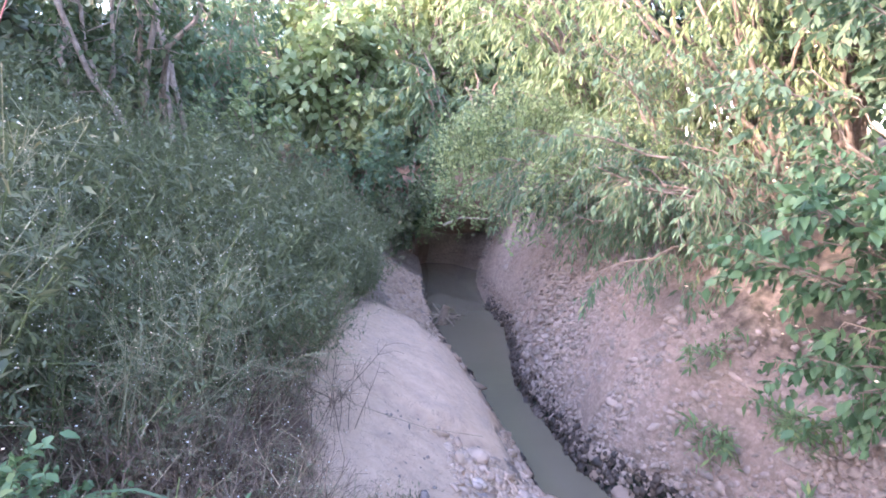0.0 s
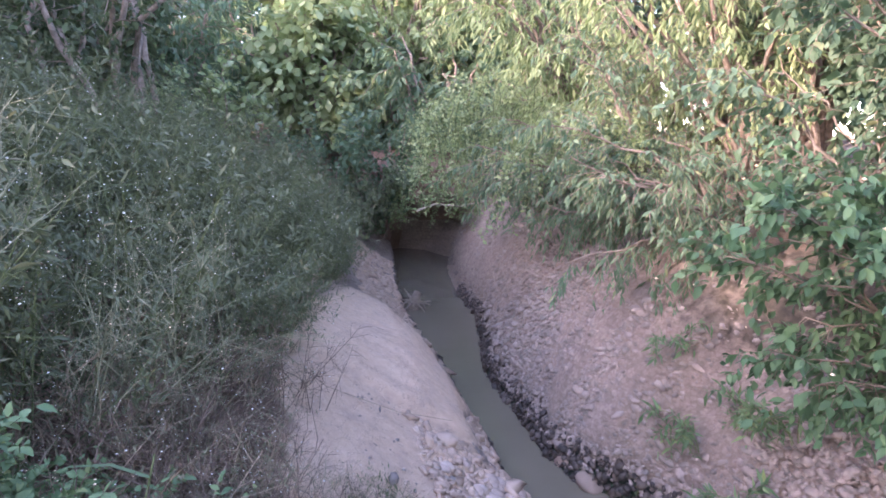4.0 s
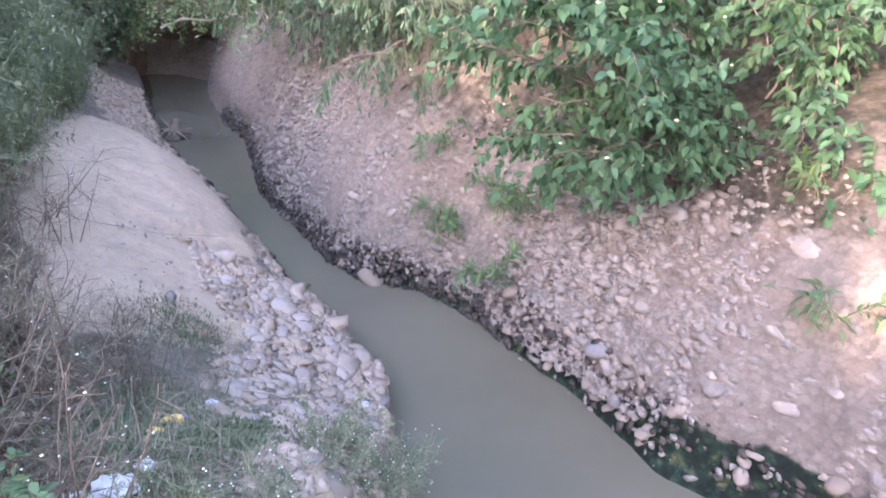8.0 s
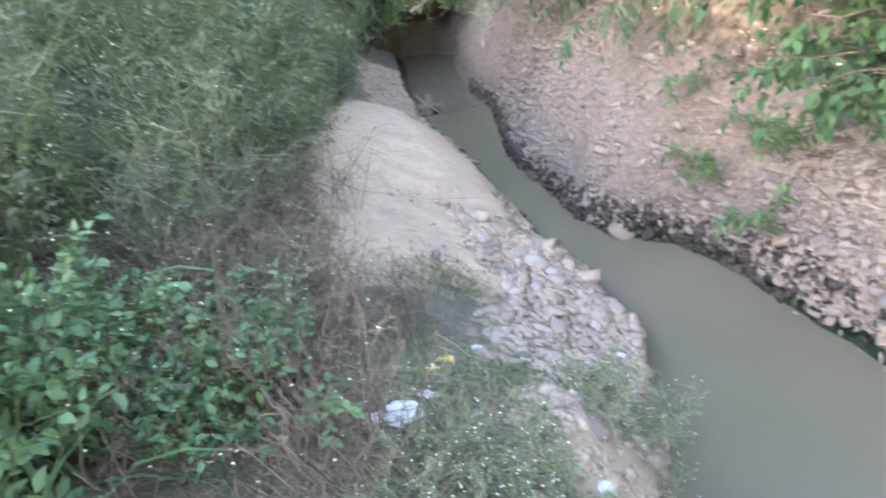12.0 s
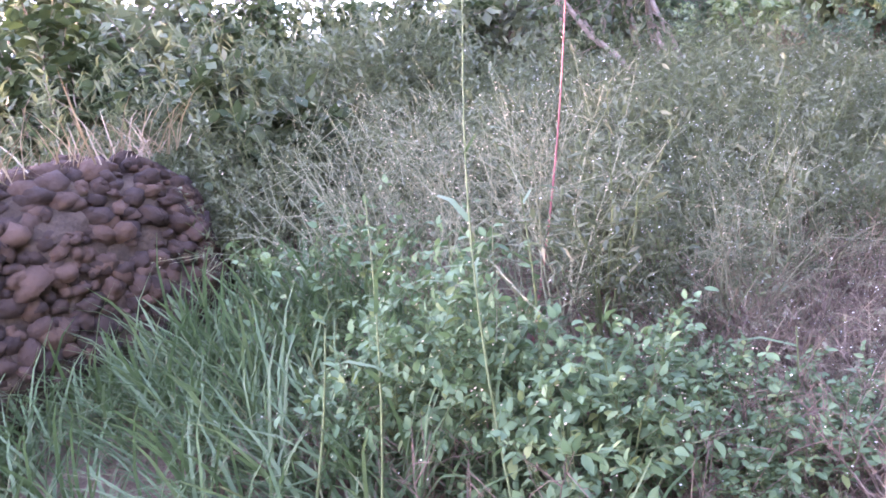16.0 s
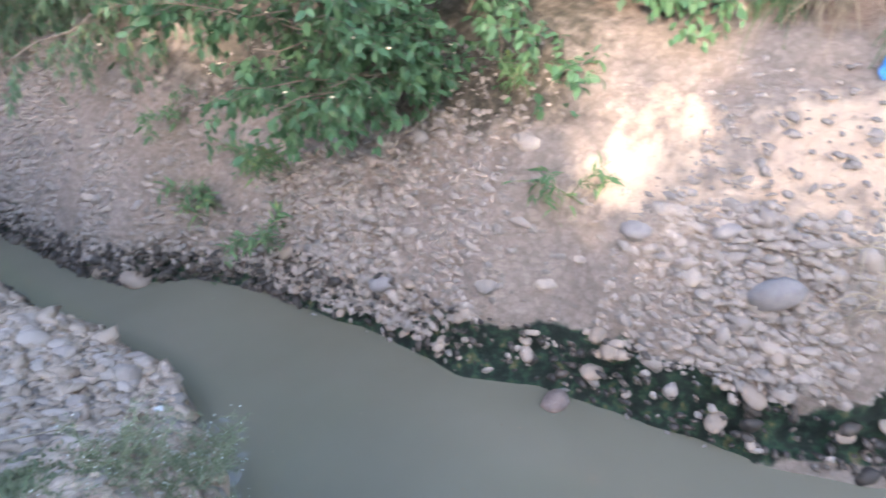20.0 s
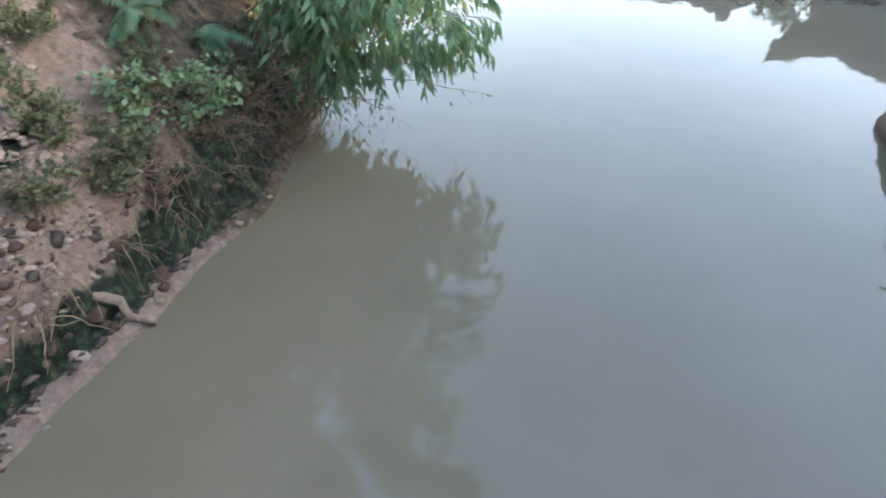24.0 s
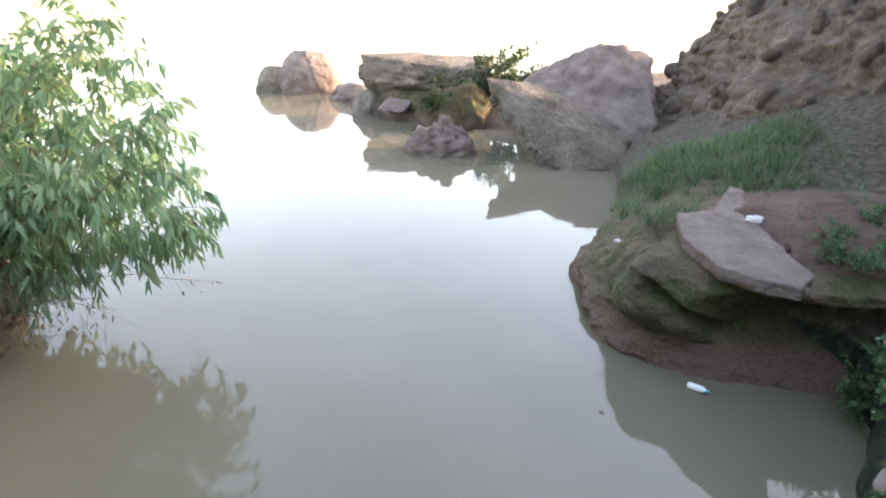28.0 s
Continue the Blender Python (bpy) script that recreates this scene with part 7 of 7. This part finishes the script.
stick("thin_twig", "thin twig lying over the mud slab", [(-0.95, 4.35, 1.5), (-0.6, 4.3, 1.25), (-0.1, 4.3, 1.08), (0.3, 4.35, 1.0)], 0.004, DRY_STEM)

# dead stump with roots in the stream
stump = thing("stump", "dark driftwood stump with splayed roots in the stream", "stump", at=(0.0, 11.1, 0.02))
r = rng_of(90)
part("trunk", tubes("trunk", [(np.array([(0, 0, -0.1), (0.02, 0, 0.1), (0.08, 0.02, 0.3)]), 0.13, 0.07)], BARK, 8), stump)
for k in range(11):
    a = shoot(r, (0, 0, 0.12), (math.cos(k * 0.57), math.sin(k * 0.57), 0.2), 0.34, 0.7, 6, 0.2)
    part("root", tubes("root", [(a, 0.03, 0.008)], BARK, 6), stump)


# ---- litter and small things ----
def crumple(name, label, at, size, mat, seed, flat=0.45, category="litter"):
    v, f = pebble_shape(14, 8)
    v = v * (1 + 0.5 * lumps(v * 1.7 + seed, 1.6, seed, 3)[:, None]) * np.array([size, size * 0.8, size * flat])
    ob = new(name, mesh_of(name, v, f, mat, False))
    ob.location = at
    return tagged(ob, label, category)


for k, (x, y, s, mat, lab) in enumerate([(-0.25, 1.6, 0.074, RUBBISH, "crumpled white plastic bag"), (-0.17, 1.72, 0.034, RUBBISH, "torn white plastic scrap"), (-0.36, 1.58, 0.034, RUBBISH, "torn white plastic scrap"),
                                         (-0.1, 2.2, 0.05, YELLOW, "crumpled yellow wrapper"), (-0.07, 2.27, 0.032, NAVY, "torn violet wrapper"), (-0.16, 2.08, 0.035, YELLOW, "torn yellow wrapper"), (0.05, 2.55, 0.035, RUBBISH, "white scrap of plastic"),
                                         (0.05, 3.28, 0.03, RED, "small red plastic scrap"), (-0.72, 2.75, 0.035, RED, "faded red plastic scrap"), (0.94, 3.04, 0.03, RUBBISH, "white scrap on the gravel"), (0.48, 1.14, 0.03, RUBBISH, "white scrap on the near bank"), (0.38, 1.36, 0.045, RUBBISH, "crushed white cup on the near bank"), (0.74, 2.71, 0.025, STRAW, "yellowed leaf on the gravel"),
                                         (4.3, 0.55, 0.045, BLUE, "bright blue rag hanging on the bank"), (-1.05, -6.6, 0.08, RUBBISH, "pale scrap of cloth on the slab"), (0.1, -6.25, 0.03, RUBBISH, "small white scrap on the mossy rock")]):
    z = 1.1 if y < -6 else None
    at = on_ground(x, y, s * 0.2) if z is None else (x, y, 1.06 if x < -1 else 0.9)
    crumple("rag" if mat is BLUE else "dead_leaf" if mat is STRAW else "plastic_litter", lab, at, s, mat, 700 + k, 1.6 if mat is BLUE else 0.45, "leaf" if mat is STRAW else "litter")

# the bottle afloat at the rock's foot
def lathe(name, profile, mat, sides=14):
    ang = np.linspace(0, 2 * np.pi, sides, endpoint=False)
    p = np.array(profile)
    v = np.stack([p[:, :1] * np.cos(ang), p[:, :1] * np.sin(ang), np.repeat(p[:, 1:], sides, 1)], -1).reshape(-1, 3)
    i, j = np.meshgrid(np.arange(len(p) - 1), np.arange(sides), indexing="ij")
    return mesh_of(name, v, np.stack([i * sides + j, i * sides + (j + 1) % sides, (i + 1) * sides + (j + 1) % sides, (i + 1) * sides + j], -1).reshape(-1, 4), mat)


bottle = thing("bottle", "small white plastic bottle floating at the rock's foot", "bottle", at=(-0.55, -5.47, 0.02))
bottle.matrix_basis = pose(-0.52, -5.46, 0.02, 86, 0, -120)
part("body", lathe("body", [(0.001, 0), (0.026, 0.003), (0.028, 0.02), (0.028, 0.1), (0.024, 0.125), (0.012, 0.145), (0.012, 0.155)], BOTTLE), bottle)
part("cap", lathe("cap", [(0.014, 0.15), (0.014, 0.172), (0.001, 0.173)], CAP), bottle, "teal cap")

# clods and half-buried stones of the shaded bank
CLOD_M = [stone_mesh(560 + k, DARK_EARTH, 0.55) for k in range(4)]
r = rng_of(94)
for x, y in zip(*right_points(60, 561, -5.5, -1.4, 0.12, 1.2)[:2]):
    lay(CLOD_M[r.integers(4)], x, y, r.gamma(4, 0.008) + 0.015, r, name="clod", label="dark earth-crusted stone")
for x, y in zip(*left_points(26, 562, -5.4, -2.3, 0.02, 0.5)[:2]):
    lay(COBBLES[r.integers(8)], x, y, r.gamma(4, 0.012) + 0.02, r)
leaf_scraps = [(4.39, -3.17, 0.05), (4.2, -2.2, 0.05), (4.5, -3.6, 0.04)]
for k, (x, y, s) in enumerate(leaf_scraps):
    crumple("dead_leaf", "curled yellow-brown leaf at the water's edge", (float(edge(EDGE_R, y)) + 0.06, y, 0.06), s * 0.7, STRAW, 760 + k, 0.3, "leaf")

# specks afloat
r = rng_of(93)
n = 90
fx = np.concatenate([r.uniform(1.2, 2.8, 45), r.uniform(0.6, 4.0, 45)])
fy = np.concatenate([r.uniform(-0.5, 3.2, 45), r.uniform(-5.0, -1.0, 45)])
ok = (fx > edge(EDGE_L, fy) + 0.1) & (fx < edge(EDGE_R, fy) - 0.1)
w = r.normal(0, 1, (n, 3)) * np.array([1, 1, 0.02])
tagged(new("floating_specks", scatter("floating_specks", ROUND, ROUND_F, np.stack([fx, fy, np.full(n, 0.004)], -1)[ok], w[ok], np.tile((0, 0, 1.0), (n, 1))[ok], r.uniform(0.006, 0.018, n)[ok], LEAF_DRY)), "dry specks and leaf bits floating on the water", "debris", kind="stuff")

# straw and dead stems strewn on the ground
r = rng_of(95)
n = 12000
sx = np.concatenate([r.uniform(-1.5, 0.25, 7200), r.uniform(-4.2, -1.3, 2600), r.uniform(-3.0, -0.9, 1200), r.uniform(-2.8, -0.2, 1000)])
sy = np.concatenate([r.uniform(0.9, 3.4, 7200), r.uniform(-0.5, 2.8, 2600), r.uniform(2.8, 9.0, 1200), r.uniform(-9.5, -2.5, 1000)])
keep = edge(EDGE_L, sy) - sx > 0.35 + 0.5 * (sy > 1.8)
sx, sy, n = sx[keep], sy[keep], int(keep.sum())
w = r.normal(0, 1, (n, 3)) * np.array([1, 1, 0.25]) + np.array([0, 0, 0.12])
tagged(new("straw", scatter("straw", BLADE * np.array([0.4, 1, 1]), BLADE_F, np.stack([sx, sy, ground_height(sx, sy) + 0.01], -1), w, np.tile((0, 0, 1.0), (n, 1)), r.uniform(0.05, 0.22, n), STRAW)), "dry straw and dead stems strewn over the bank", "straw", kind="stuff")
n = 2600
sx, sy = r.uniform(-1.5, 0.2, n), r.uniform(1.0, 3.3, n)
w = r.normal(0, 0.7, (n, 3)) * np.array([1, 1, 0.2]) + np.array([0, 0, 1])
keep = edge(EDGE_L, sy) - sx > 0.6 + 0.3 * (sy > 1.8)
n = int(keep.sum())
tagged(new("short_grass", scatter("short_grass", BLADE * np.array([0.4, 1, 1]), BLADE_F, np.stack([sx, sy, ground_height(sx, sy)], -1)[keep], w[keep], (-w * np.array([1, 1, 0]) + np.array([0.01, 0, 0.3]))[keep], r.uniform(0.06, 0.2, n), GRASS)), "short sparse grass among the dead weeds", "grass", kind="stuff")
